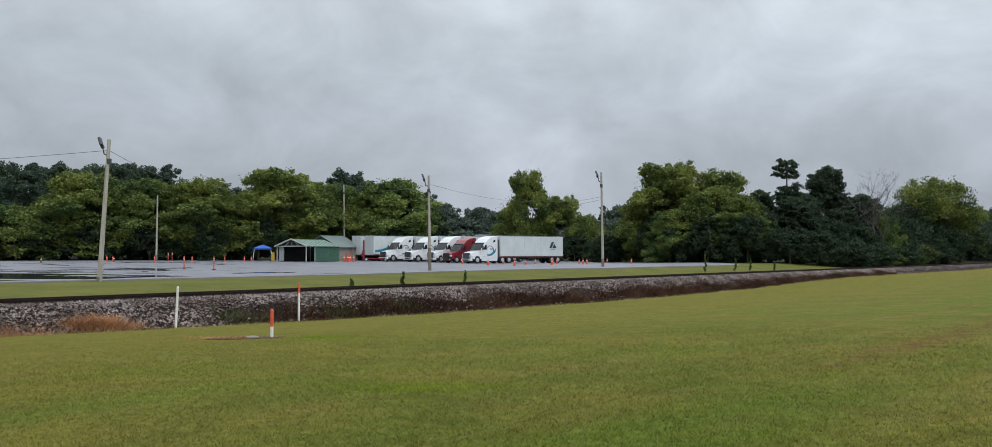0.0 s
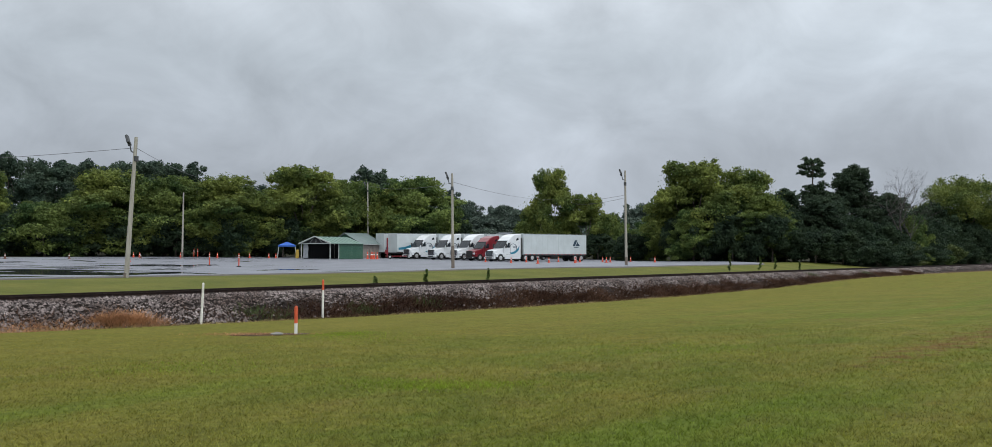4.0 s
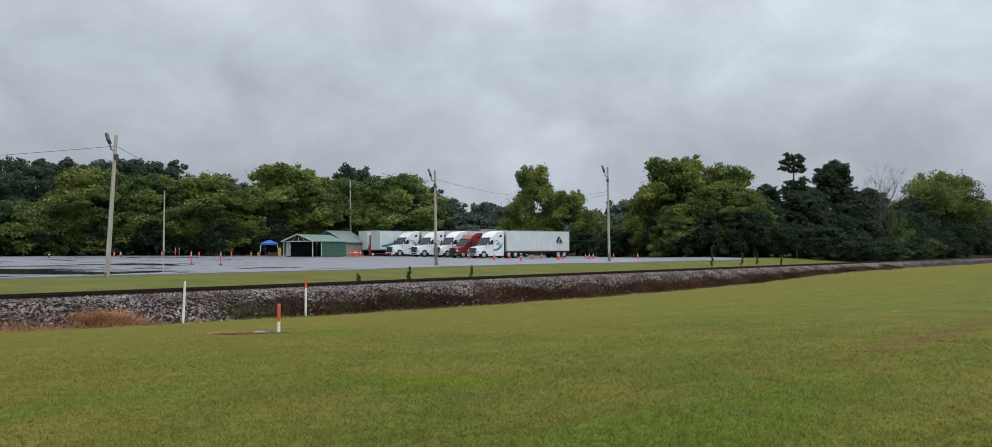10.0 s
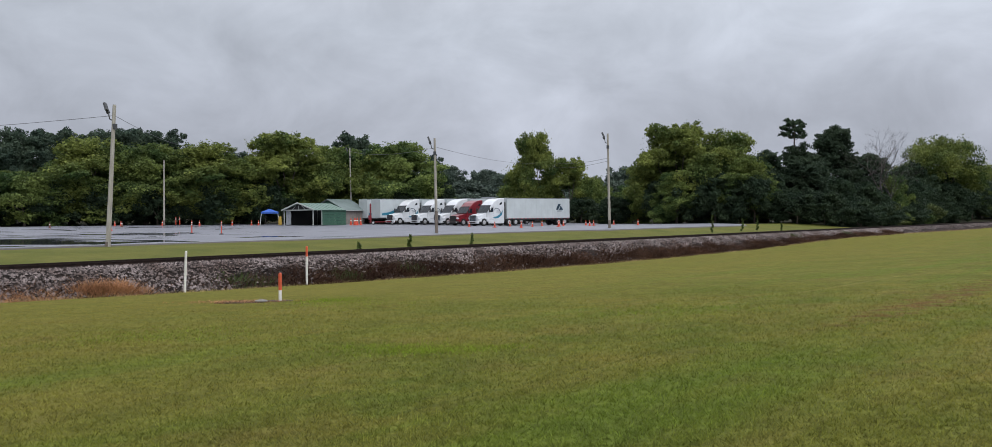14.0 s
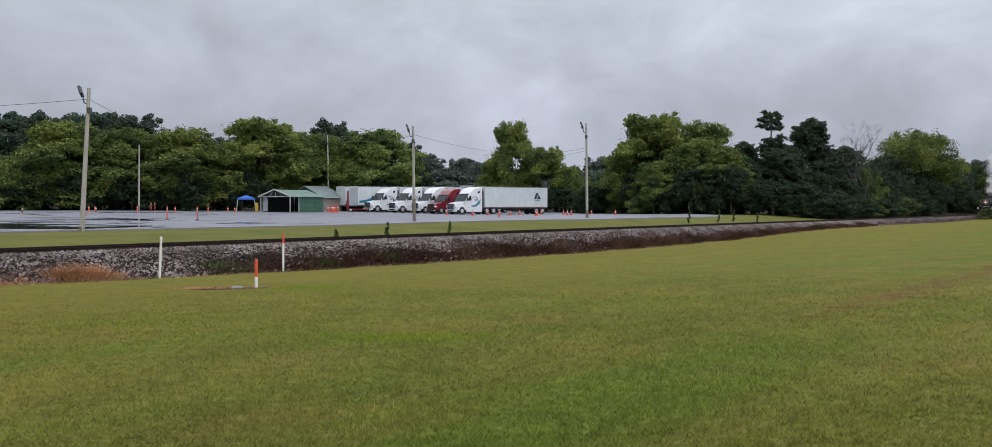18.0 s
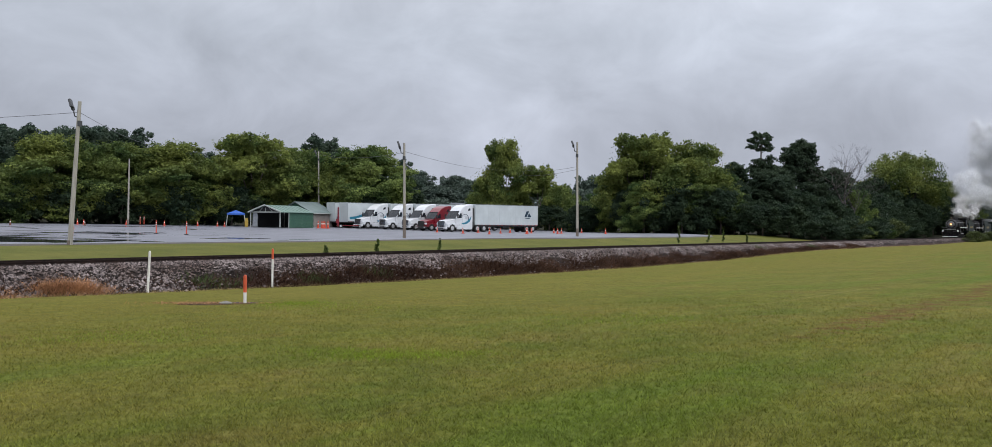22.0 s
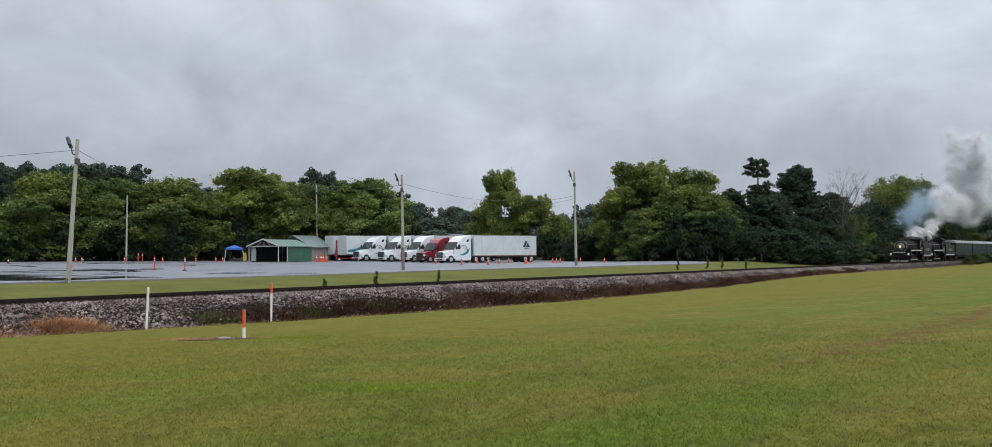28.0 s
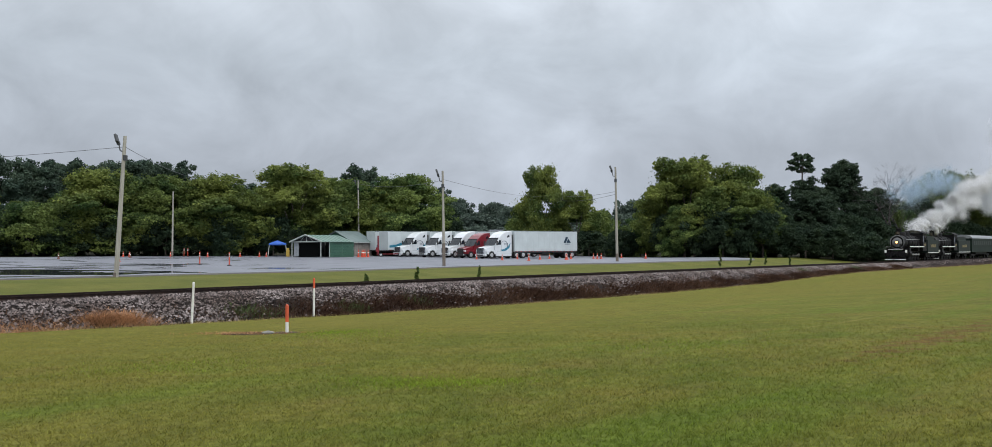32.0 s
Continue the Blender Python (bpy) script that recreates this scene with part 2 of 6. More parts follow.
def blade_material():
    """Single blades take the lawn's drifts, paler and each a little different."""
    m = leaf_mat("grass_blade", (0.10, 0.13, 0.02), (0.2, 0.2, 0.04), 0.5, 0.5)
    nt = m.node_tree
    for k in [n for n in nt.nodes if n.type == "HUE_SAT"]:
        src = k.inputs["Color"].links[0].from_node if k.inputs["Color"].links else None
        if src is not None and src.type == "MIX":
            hs = nt.nodes.new("ShaderNodeHueSaturation")
            hs.inputs["Value"].default_value = 1.75
            nt.links.new(lawn_colour(nt, ((1.1, 0.82, 1.2, 2.0),)), hs.inputs["Color"])
            nt.links.new(hs.outputs[0], k.inputs["Color"])
    return m


def asphalt_material():
    """Old pale asphalt under a film of rain: puddles mirror, the rest is rougher."""
    m = mat("wet_asphalt", (0.100, 0.104, 0.124), 0.4, second=(0.148, 0.153, 0.178), scale=0.35, vary=0.25, bump=0.12, bump_scale=25.0)
    nt = m.node_tree
    N, L = nt.nodes.new, nt.links.new
    b = nt.nodes["Principled BSDF"]
    co = N("ShaderNodeTexCoord")
    mp = N("ShaderNodeMapping")
    mp.vector_type = "TEXTURE"
    mp.inputs["Rotation"].default_value = (0, 0, radians(TRACK_TURN - 32))
    mp.inputs["Scale"].default_value = (8.5, 4.6, 1)
    L(co.outputs["Object"], mp.inputs[0])
    nz = N("ShaderNodeTexNoise")
    nz.inputs["Scale"].default_value, nz.inputs["Detail"].default_value, nz.inputs["Distortion"].default_value = 0.8, 6, 1.5
    L(mp.outputs[0], nz.inputs["Vector"])
    mr = N("ShaderNodeMapRange")
    mr.inputs["From Min"].default_value, mr.inputs["From Max"].default_value = 0.505, 0.522
    mr.inputs["To Min"].default_value, mr.inputs["To Max"].default_value = 0.52, 0.03
    # standing water only in the low corner of the lot
    sp = N("ShaderNodeSeparateXYZ")
    L(co.outputs["Object"], sp.inputs[0])
    low = N("ShaderNodeMapRange")
    low.inputs["From Min"].default_value, low.inputs["From Max"].default_value = -34.0, -12.0
    low.inputs["To Min"].default_value, low.inputs["To Max"].default_value = 0.05, -0.10
    L(sp.outputs["X"], low.inputs["Value"])
    ad = N("ShaderNodeMath")
    L(nz.outputs["Fac"], ad.inputs[0])
    L(low.outputs[0], ad.inputs[1])
    near = N("ShaderNodeMapRange")
    near.inputs["From Min"].default_value, near.inputs["From Max"].default_value = 78.0, 104.0
    near.inputs["To Min"].default_value, near.inputs["To Max"].default_value = 0.0, -0.14
    L(sp.outputs["Y"], near.inputs["Value"])
    ad2 = N("ShaderNodeMath")
    L(ad.outputs[0], ad2.inputs[0])
    L(near.outputs[0], ad2.inputs[1])
    L(ad2.outputs[0], mr.inputs["Value"])
    L(mr.outputs[0], b.inputs["Roughness"])
    wet = N("ShaderNodeMapRange")
    wet.inputs["From Max"].default_value, wet.inputs["To Min"].default_value = 0.5, 0.28
    L(mr.outputs[0], wet.inputs["Value"])
    tone = N("ShaderNodeHueSaturation")
    L(b.inputs["Base Color"].links[0].from_socket, tone.inputs["Color"])
    L(wet.outputs[0], tone.inputs["Value"])
    L(tone.outputs[0], b.inputs["Base Color"])
    bump = b.inputs["Normal"].links[0].from_node
    k = N("ShaderNodeMath")
    k.operation, k.inputs[1].default_value = "MULTIPLY", 0.3
    L(mr.outputs[0], k.inputs[0])
    L(k.outputs[0], bump.inputs["Strength"])
    return m


M_LAWN = lawn_material()
M_LOT = asphalt_material()
M_STRIP = mat("strip_grass", (0.070, 0.080, 0.014), 0.95, second=(0.104, 0.102, 0.022), scale=0.25, vary=0.25, bump=0.6, bump_scale=9, spec=0.12)
M_LITTER = mat("wood_floor_litter", (0.028, 0.024, 0.016), 0.95, second=(0.018, 0.022, 0.012), scale=1.2, vary=0.3, bump=0.6, bump_scale=6, spec=0.04)
M_BALLAST = mat("ballast_bed", (0.014, 0.011, 0.010), 0.95, second=(0.032, 0.024, 0.021), scale=2.0, vary=0.4, bump=0.8, bump_scale=14, spec=0.08)
M_STONE = mat("ballast_stone", (0.188, 0.158, 0.152), 0.9, second=(0.075, 0.054, 0.047), scale=0.6, island=0.8, spec=0.3)
M_RAIL = mat("rusty_rail", (0.016, 0.011, 0.010), 0.75, 0.0, second=(0.03, 0.019, 0.015), scale=4, vary=0.3, spec=0.12)
M_TIE = mat("creosote_tie", (0.018, 0.014, 0.012), 0.9, second=(0.035, 0.028, 0.024), scale=5, vary=0.3, obj=0.25, spec=0.1)
M_ROT = mat("rotting_weed_litter", (0.050, 0.030, 0.021), 0.95, second=(0.020, 0.013, 0.010), scale=2.2, detail=9, vary=0.6, bump=1.0, bump_scale=9, spec=0.1)
M_OLIVE = leaf_mat("olive_leaf", (0.050, 0.070, 0.024), (0.100, 0.118, 0.042), 0.25)
M_WEED = mat("dry_weed", (0.092, 0.050, 0.031), 0.95, island=0.75, second=(0.040, 0.021, 0.014), scale=0.25, spec=0.1)
M_STRAW = mat("straw", (0.46, 0.25, 0.13), 0.95, island=0.6, second=(0.30, 0.155, 0.08), scale=0.6, spec=0.1)
M_FRINGE = mat("pale_dry_grass", (0.40, 0.31, 0.15), 0.95, island=0.5, second=(0.26, 0.21, 0.09), scale=0.6, spec=0.1)
M_GWEED = mat("green_weed", (0.056, 0.076, 0.024), 0.8, island=0.4, spec=0.2)
M_BLADE = blade_material()
M_BARK = mat("bark", (0.07, 0.055, 0.045), 0.95, second=(0.12, 0.10, 0.085), scale=4, bump=0.5, bump_scale=12)
M_DARKTWIG = mat("dark_twig", (0.045, 0.042, 0.042), 0.95, second=(0.075, 0.07, 0.068), scale=2)
M_PALEBARK = mat("pale_bark", (0.10, 0.09, 0.085), 0.95, second=(0.06, 0.053, 0.05), scale=3)
M_LEAF = leaf_mat("leaf_yellow_green", (0.046, 0.080, 0.025), (0.230, 0.264, 0.066))
M_LEAF2 = leaf_mat("leaf_green", (0.042, 0.078, 0.027), (0.172, 0.216, 0.058))
# dark green lifted towards blue: the hill's haze is mixed into the leaf colour
M_LEAFD_HAZE = leaf_mat("leaf_dark", (0.036, 0.060, 0.044), (0.068, 0.096, 0.062), 0.25)
M_NEEDLE = leaf_mat("needle_dark", (0.030, 0.050, 0.032), (0.056, 0.082, 0.048), 0.3)
# darker leaf tone puts the deep shade below the crowns into the colour
M_UNDER_SHADE = leaf_mat("undergrowth_leaf", (0.020, 0.036, 0.021), (0.044, 0.066, 0.034), 0.3)
# pale bluish leaf tone holds the haze of distance in the colour
M_LEAF_HAZE = leaf_mat("leaf_far", (0.062, 0.088, 0.072), (0.105, 0.138, 0.108), 0.25)
M_POLE = mat("weathered_pole", (0.36, 0.345, 0.30), 0.9, second=(0.27, 0.25, 0.22), scale=1.2, vary=0.2, stretch=(6, 6, 0.6))
M_BUTT = mat("stained_pole_foot", (0.20, 0.165, 0.135), 0.9, second=(0.12, 0.10, 0.085), scale=3, stretch=(6, 6, 0.6))
M_STEEL = mat("grey_steel", (0.06, 0.063, 0.068), 0.6, 0.3, vary=0.2)
M_WIRE = mat("black_cable", (0.10, 0.10, 0.11), 0.7)
M_WHITE = mat("white_plastic", (0.72, 0.71, 0.68), 0.6, second=(0.55, 0.53, 0.48), scale=2.5, vary=0.08)
M_ORANGE = mat("orange_plastic", (0.62, 0.095, 0.03), 0.55, second=(0.46, 0.075, 0.03), scale=4, vary=0.1)
M_CONE = mat("cone_orange", (0.52, 0.065, 0.030), 0.55, vary=0.2)
M_OLDCONE = mat("grimy_cone", (0.14, 0.065, 0.045), 0.8, vary=0.3)
M_MUD = mat("wet_mud_edge", (0.035, 0.030, 0.024), 0.7, second=(0.055, 0.045, 0.035), scale=1.5)
M_DARK = mat("black_rubber", (0.02, 0.02, 0.02), 0.8, vary=0.3)

# ---- mesh tools ----
def put(name, bm, material, smooth_shade=False):
    me = bpy.data.meshes.new(name)
    bm.to_mesh(me)
    bm.free()
    me.materials.append(material)
    if smooth_shade:
        for p in me.polygons:
            p.use_smooth = True
    return me


def part(name, bm, material, parent, label="", smooth_shade=False):
    ob = new(name, put(name, bm, material, smooth_shade))
    ob.parent = parent
    if label:
        tagged(ob, label)
    return ob


def again(ob, parent=None, m=None):
    """Another object on the same mesh."""
    o = new(ob.name.split(".")[0], ob.data)
    o.parent = parent or ob.parent
    if m is not None:
        o.matrix_basis = m
    return o


def raw(name, verts, faces, material, parent=None, smooth_shade=False):
    me = bpy.data.meshes.new(name)
    me.from_pydata([tuple(v) for v in verts], [], faces)
    me.materials.append(material)
    if smooth_shade:
        me.polygons.foreach_set("use_smooth", [True] * len(me.polygons))
    me.update()
    ob = new(name, me)
    ob.parent = parent
    return ob


def tri_mesh(name, verts, material, parent=None):
    """Loose triangles from an array of shape (n, 3, 3)."""
    v = np.asarray(verts, dtype=np.float32).reshape(-1, 3)
    n = len(v)
    me = bpy.data.meshes.new(name)
    me.vertices.add(n)
    me.vertices.foreach_set("co", v.ravel())
    me.loops.add(n)
    me.loops.foreach_set("vertex_index", np.arange(n, dtype=np.int32))
    me.polygons.add(n // 3)
    me.polygons.foreach_set("loop_start", np.arange(0, n, 3, dtype=np.int32))
    me.update(calc_edges=True)
    me.materials.append(material)
    ob = new(name, me)
    ob.parent = parent
    return ob


def box(bm, c, size, bevel=0.0, turn=None):
    r = bmesh.ops.create_cube(bm, size=1.0)
    m = Matrix.Translation(c) @ (turn or Matrix()) @ Matrix.Diagonal((*size, 1))
    bmesh.ops.transform(bm, matrix=m, verts=r["verts"])
    if bevel:
        es = list({e for v in r["verts"] for e in v.link_edges})
        bmesh.ops.bevel(bm, geom=es, offset=bevel, segments=2, affect="EDGES", profile=0.6)
    return bm


def tube(bm, a, b, r0, r1=None, seg=12):
    a, b = Vector(a), Vector(b)
    d = b - a
    r = bmesh.ops.create_cone(bm, cap_ends=True, segments=seg, radius1=r0, radius2=r0 if r1 is None else r1, depth=d.length)
    m = Matrix.Translation((a + b) / 2) @ d.to_track_quat("Z", "Y").to_matrix().to_4x4()
    bmesh.ops.transform(bm, matrix=m, verts=r["verts"])
    return bm


def ball(bm, c, r, sx=1, sy=1, sz=1, seg=12, rings=8):
    k = bmesh.ops.create_uvsphere(bm, u_segments=seg, v_segments=rings, radius=r)
    bmesh.ops.transform(bm, matrix=Matrix.Translation(c) @ Matrix.Diagonal((sx, sy, sz, 1)), verts=k["verts"])
    return bm


def slab(bm, profile, axis, lo, hi, bevel=0.0):
    """A prism: a polygon of pairs, drawn out along x, y or z from lo to hi."""
    def place(p, w):
        return {"x": (w, p[0], p[1]), "y": (p[0], w, p[1]), "z": (p[0], p[1], w)}[axis]
    a, b = [bm.verts.new(place(p, lo)) for p in profile], [bm.verts.new(place(p, hi)) for p in profile]
    n = len(profile)
    fs = [bm.faces.new(a[::-1]), bm.faces.new(b)] + [bm.faces.new((a[i], a[(i + 1) % n], b[(i + 1) % n], b[i])) for i in range(n)]
    bmesh.ops.recalc_face_normals(bm, faces=fs)
    if bevel:
        es = list({e for f in fs for e in f.edges})
        bmesh.ops.bevel(bm, geom=es, offset=bevel, segments=2, affect="EDGES", profile=0.6)
    return bm


def lathe(bm, prof, m=None, seg=16):
    """Rings of (radius, height) turned about z."""
    rows = []
    for r, h in prof:
        rows.append([bm.verts.new((r * math.cos(2 * math.pi * i / seg), r * math.sin(2 * math.pi * i / seg), h)) for i in range(seg)])
    fs = []
    for a, b in zip(rows, rows[1:]):
        for i in range(seg):
            fs.append(bm.faces.new((a[i], a[(i + 1) % seg], b[(i + 1) % seg], b[i])))
    fs += [bm.faces.new(rows[0][::-1]), bm.faces.new(rows[-1])]
    if m is not None:
        bmesh.ops.transform(bm, matrix=m, verts=[v for r in rows for v in r])
    return bm


def B():
    return bmesh.new()


def empty(name, m=None):
    o = new(name)
    o.empty_display_size = 0.3
    if m is not None:
        o.matrix_basis = m
    return o


# ---- ground, lot, railway ----
GROUND = {}


def sheet_height(s, q):
    """The ground mesh's own height at arrays of s and q."""
    S, Q, Z = GROUND["s"], GROUND["q"], GROUND["z"]
    i, j = np.clip(np.searchsorted(S, s) - 1, 0, len(S) - 2), np.clip(np.searchsorted(Q, q) - 1, 0, len(Q) - 2)
    a, b = (s - S[i]) / (S[i + 1] - S[i]), (q - Q[j]) / (Q[j + 1] - Q[j])
    return (Z[i, j] * (1 - a) + Z[i + 1, j] * a) * (1 - b) + (Z[i, j + 1] * (1 - a) + Z[i + 1, j + 1] * a) * b


def build_ground():
    qs = [-3000, -1200, -500, -200, -110, -70, -50] + [CQ * -1 + k for k in (-4, 0, 2, 4, 6, 8, 11, 14, 17, 20, 23, 26, 29, 31, 33, 34, 34.99)]
    qs += [-3.2, 0, 3, 4.5, 6, 8, 10, 12, 14, 16, 18.5, 21, 25, 30, 38, 46, 56, 66, 76, 86, 95, 105, 130, 180, 260, 400, 500, 900, 1600, 3500]
    ss = [-3000, -1200, -500, -250, -150, -100, -60, -40, -25] + list(range(-15, 130, 5)) + list(range(130, 300, 12)) + [320, 380, 460, 600, 900, 1500, 2400, 4000]
    vs, fs, mats = [], [], []
    for s in ss:
        for q in qs:
            z = ground_height(s, q)
            if -CQ < q < -6 and -15 < s < 260:
                z += 0.05 * noise.noise(Vector((s * 0.11, q * 0.13, 0)))
            vs.append(trk(s, q, z))
    GROUND.update(s=np.array(ss, float), q=np.array(qs, float), z=np.array([v.z for v in vs]).reshape(len(ss), len(qs)))
    n = len(qs)
    for i in range(len(ss) - 1):
        for j in range(n - 1):
            fs.append((i * n + j, (i + 1) * n + j, (i + 1) * n + j + 1, i * n + j + 1)[::-1])
            mats.append(0 if qs[j] < 0 else 2 if (84 < qs[j] < 480 and -200 < ss[i] < 420) or (ss[i] >= 142 and 5 < qs[j] < 300 and ss[i] < 420) or (ss[i] >= 130 and 15 < qs[j] < 300 and ss[i] < 420) else 1)
    g = raw("ground", vs, fs, M_LAWN, smooth_shade=True)
    g.data.materials.append(M_STRIP)
    g.data.materials.append(M_LITTER)
    g.data.polygons.foreach_set("material_index", mats)
    tagged(g, "mown green lawn, yellowed in drifts, falling to the railway", "grass", kind="structure")


def lot_edge(s):
    return 19.3 - 7.0 * smooth((s - 60) / 26) + 0.12 * math.sin(s * 0.9) + 0.1 * math.sin(s * 2.3)


def build_lot():
    ss = list(range(-120, 159, 3))
    fr = [0, 0.03, 0.08, 0.14, 0.2, 0.28, 0.37, 0.47, 0.58, 0.7, 0.8, 0.9, 1.0]
    vs, fs = [], []
    for s in ss:
        q0 = lot_edge(s) + max(0.0, s - 119) * 0.9
        if s > 132:
            q0 = max(q0, 33 + (s - 132) * 1.9)
        q1 = 92.0 - max(0.0, s - 100) * 0.22
        for f in fr:
            q = q0 + (q1 - q0) * f
            vs.append(trk(s, q, ground_height(s, q) + 0.09))
        vs.append(trk(s, q0 - 0.3, ground_height(s, q0) - 0.06))
    n = len(fr) + 1
    for i in range(len(ss) - 1):
        for j in range(n - 2):
            fs.append((i * n + j, i * n + j + 1, (i + 1) * n + j + 1, (i + 1) * n + j))
        fs.append((i * n, (i + 1) * n, (i + 1) * n + n - 1, i * n + n - 1))
    lot = raw("parking_lot_pavement", vs, fs, M_LOT, smooth_shade=True)
    lot.data.materials.append(M_MUD)
    for i in range(len(ss) - 1):
        lot.data.polygons[i * (n - 1) + n - 2].material_index = 1
    tagged(lot, "wet grey asphalt lot with dark puddles beside the railway", "pavement", kind="structure")


def build_railway():
    # embankment of crushed stone
    prof = [(-4.0, None), (-3.0, -0.72), (-2.0, -0.36), (-1.5, -0.2), (1.5, -0.2), (2.2, -0.32), (4.2, -0.5)]
    ss = [-120, -60, -30] + [k * 1.0 for k in range(-14, 130)] + list(range(130, 420, 6)) + [600, 1200, 2400]
    vs, fs = [], []
    for s in ss:
        t = toe(s) - 0.1
        for q, z in prof:
            zz = t if z is None else (max(z, t + 0.12) if q < 0 else z)
            if q == -3.0:
                zz = 0.5 * (t + max(-0.36, t))
            vs.append(trk(s, q + 0.12 * noise.noise(Vector((s * 0.6, q, 3))), zz + (0.05 * noise.noise(Vector((s * 1.3, q * 2, 0))) if abs(q) > 1.6 else 0)))
    n = len(prof)
    for i in range(len(ss) - 1):
        for j in range(n - 1):
            fs.append((i * n + j, i * n + j + 1, (i + 1) * n + j + 1, (i + 1) * n + j))
    bed = raw("railway_embankment", vs, fs, M_BALLAST)
    bed.data.materials.append(M_ROT)
    for i in range(len(ss) - 1):
        if ss[i] > 26:
            bed.data.polygons[i * (n - 1)].material_index = 1
    tagged(bed, "grey crushed stone embankment with dead weeds along its foot", "embankment", kind="structure")
    rng = np.random.default_rng(3)
    octa = np.array([(1, 0, 0), (0, 1, 0), (-1, 0, 0), (0, -1, 0), (0, 0, 1), (0, 0, -1)], float)
    tri = np.array([(0, 1, 4), (1, 2, 4), (2, 3, 4), (3, 0, 4), (1, 0, 5), (2, 1, 5), (3, 2, 5), (0, 3, 5)])
    out = []
    for k in range(42000):
        s = -8 + 150 * rng.random() ** 1.4 if k < 36000 else 120 + 150 * rng.random()
        q = -1.35 - 2.5 * rng.random() ** 1.25
        if s > 26 and q < -2.75 + 0.3 * math.sin(s * 0.7) and rng.random() < 0.9:
            continue
        t = toe(s) - 0.1
        zs = np.interp(q, [-4.0, -3.0, -2.0, -1.5, 1.5], [t, 0.5 * (t + max(-0.36, t)), max(-0.36, t + 0.12), -0.2, -0.2])
        r = 0.04 + 0.07 * rng.random() ** 1.7
        v = octa * (r * (0.7 + 0.6 * rng.random((6, 1))))
        a = rng.random() * 6.28
        v = np.stack([v[:, 0] * math.cos(a) - v[:, 1] * math.sin(a), v[:, 0] * math.sin(a) + v[:, 1] * math.cos(a), v[:, 2] * 0.8], 1)
        p = trk(s, q, zs + 0.03)
        out.append((v + np.array(p))[tri])
    st = tri_mesh("ballast_stones", np.concatenate(out), M_STONE)
    tagged(st, "loose grey crushed stone on the railway embankment", "stones", kind="stuff")
    track = empty("railway_track", Matrix.Translation(trk(0, 0, 0)) @ pose(0, 0, 0, 0, 0, TRACK_TURN))
    tagged(track, "straight single railway track with rusty rails on dark ties", "railway track", kind="structure")
    head = [(-0.07, -0.16), (0.07, -0.16), (0.07, -0.145), (0.012, -0.12), (0.012, -0.05), (0.036, -0.04), (0.036, 0), (-0.036, 0), (-0.036, -0.04), (-0.012, -0.05), (-0.012, -0.12), (-0.07, -0.145)]
    for y in (-0.7525, 0.7525):
        bm = B()
        slab(bm, [(a + y, b) for a, b in head], "x", -700, 1500)
        part("rail", bm, M_RAIL, track, "rusty steel rail")
    tie = None
    for k in range(290):
        m = pose(-6 + k * 0.55, 0.04 * math.sin(k * 2.7), -0.255, 0, 0, 0.8 * math.sin(k * 1.9))
        if tie is None:
            tie = part("tie", box(B(), (0, 0, 0), (0.22, 2.6, 0.18), 0.012), M_TIE, track)
            tie.matrix_basis = m
        else:
            again(tie, track, m)


build_ground()
build_lot()
build_railway()


# ---- trees ----
def leaf_cloud(rng, lobes, count, size, flat=0.28, aspect=1.0, layers=0.9):
    """Small leaf sprays on the outer parts of flattened lobes: an array of triangles."""
    fine = []
    for l in lobes:
        for _ in range(11):
            v = rng.normal(size=3)
            v /= np.linalg.norm(v)
            k = 0.20 + 0.26 * rng.random()
            fine.append((l[0] + v[0] * l[3] * 0.84, l[1] + v[1] * l[4] * 0.84, l[2] + v[2] * l[5] * 0.84, l[3] * k * 1.15, l[4] * k * 1.15, l[5] * k * layers))
        fine.append((l[0], l[1], l[2], l[3] * 0.62, l[4] * 0.62, l[5] * 0.62))
    vol = np.array([l[3] * l[4] * l[5] for l in fine]) ** (2 / 3)
    pick = rng.choice(len(fine), count, p=vol / vol.sum())
    L = np.array(fine)[pick]
    d = rng.normal(size=(count, 3))
    d /= np.linalg.norm(d, axis=1)[:, None]
    rad = 1.0 - 0.45 * rng.random((count, 1)) ** 1.4 + 0.11 * rng.normal(size=(count, 1))
    c = L[:, :3] + d * rad * L[:, 3:6]
    nrm = d * 0.6 + rng.normal(size=(count, 3)) * 0.6
    nrm[:, 2] += flat
    nrm /= np.linalg.norm(nrm, axis=1)[:, None]
    t = np.cross(nrm, rng.normal(size=(count, 3)))
    t /= np.linalg.norm(t, axis=1)[:, None]
    b = np.cross(nrm, t)
    s = size * (0.5 + 1.0 * rng.random((count, 1)))
    return np.stack([c - t * s * aspect - b * s * 0.5, c + t * s * aspect - b * s * 0.3, c + b * s * 0.9], 1)


def limb(bm, a, b, r0, r1, rng, steps=4, bend=0.12):
    a, b = Vector(a), Vector(b)
    ln, pts = (b - a).length, [a]
    for i in range(1, steps):
        pts.append(a.lerp(b, i / steps) + Vector(rng.normal(size=3) * bend * ln * 0.35))
    pts.append(b)
    for i in range(steps):
        tube(bm, pts[i], pts[i + 1], r0 + (r1 - r0) * i / steps, r0 + (r1 - r0) * (i + 1) / steps, 7)
    return pts


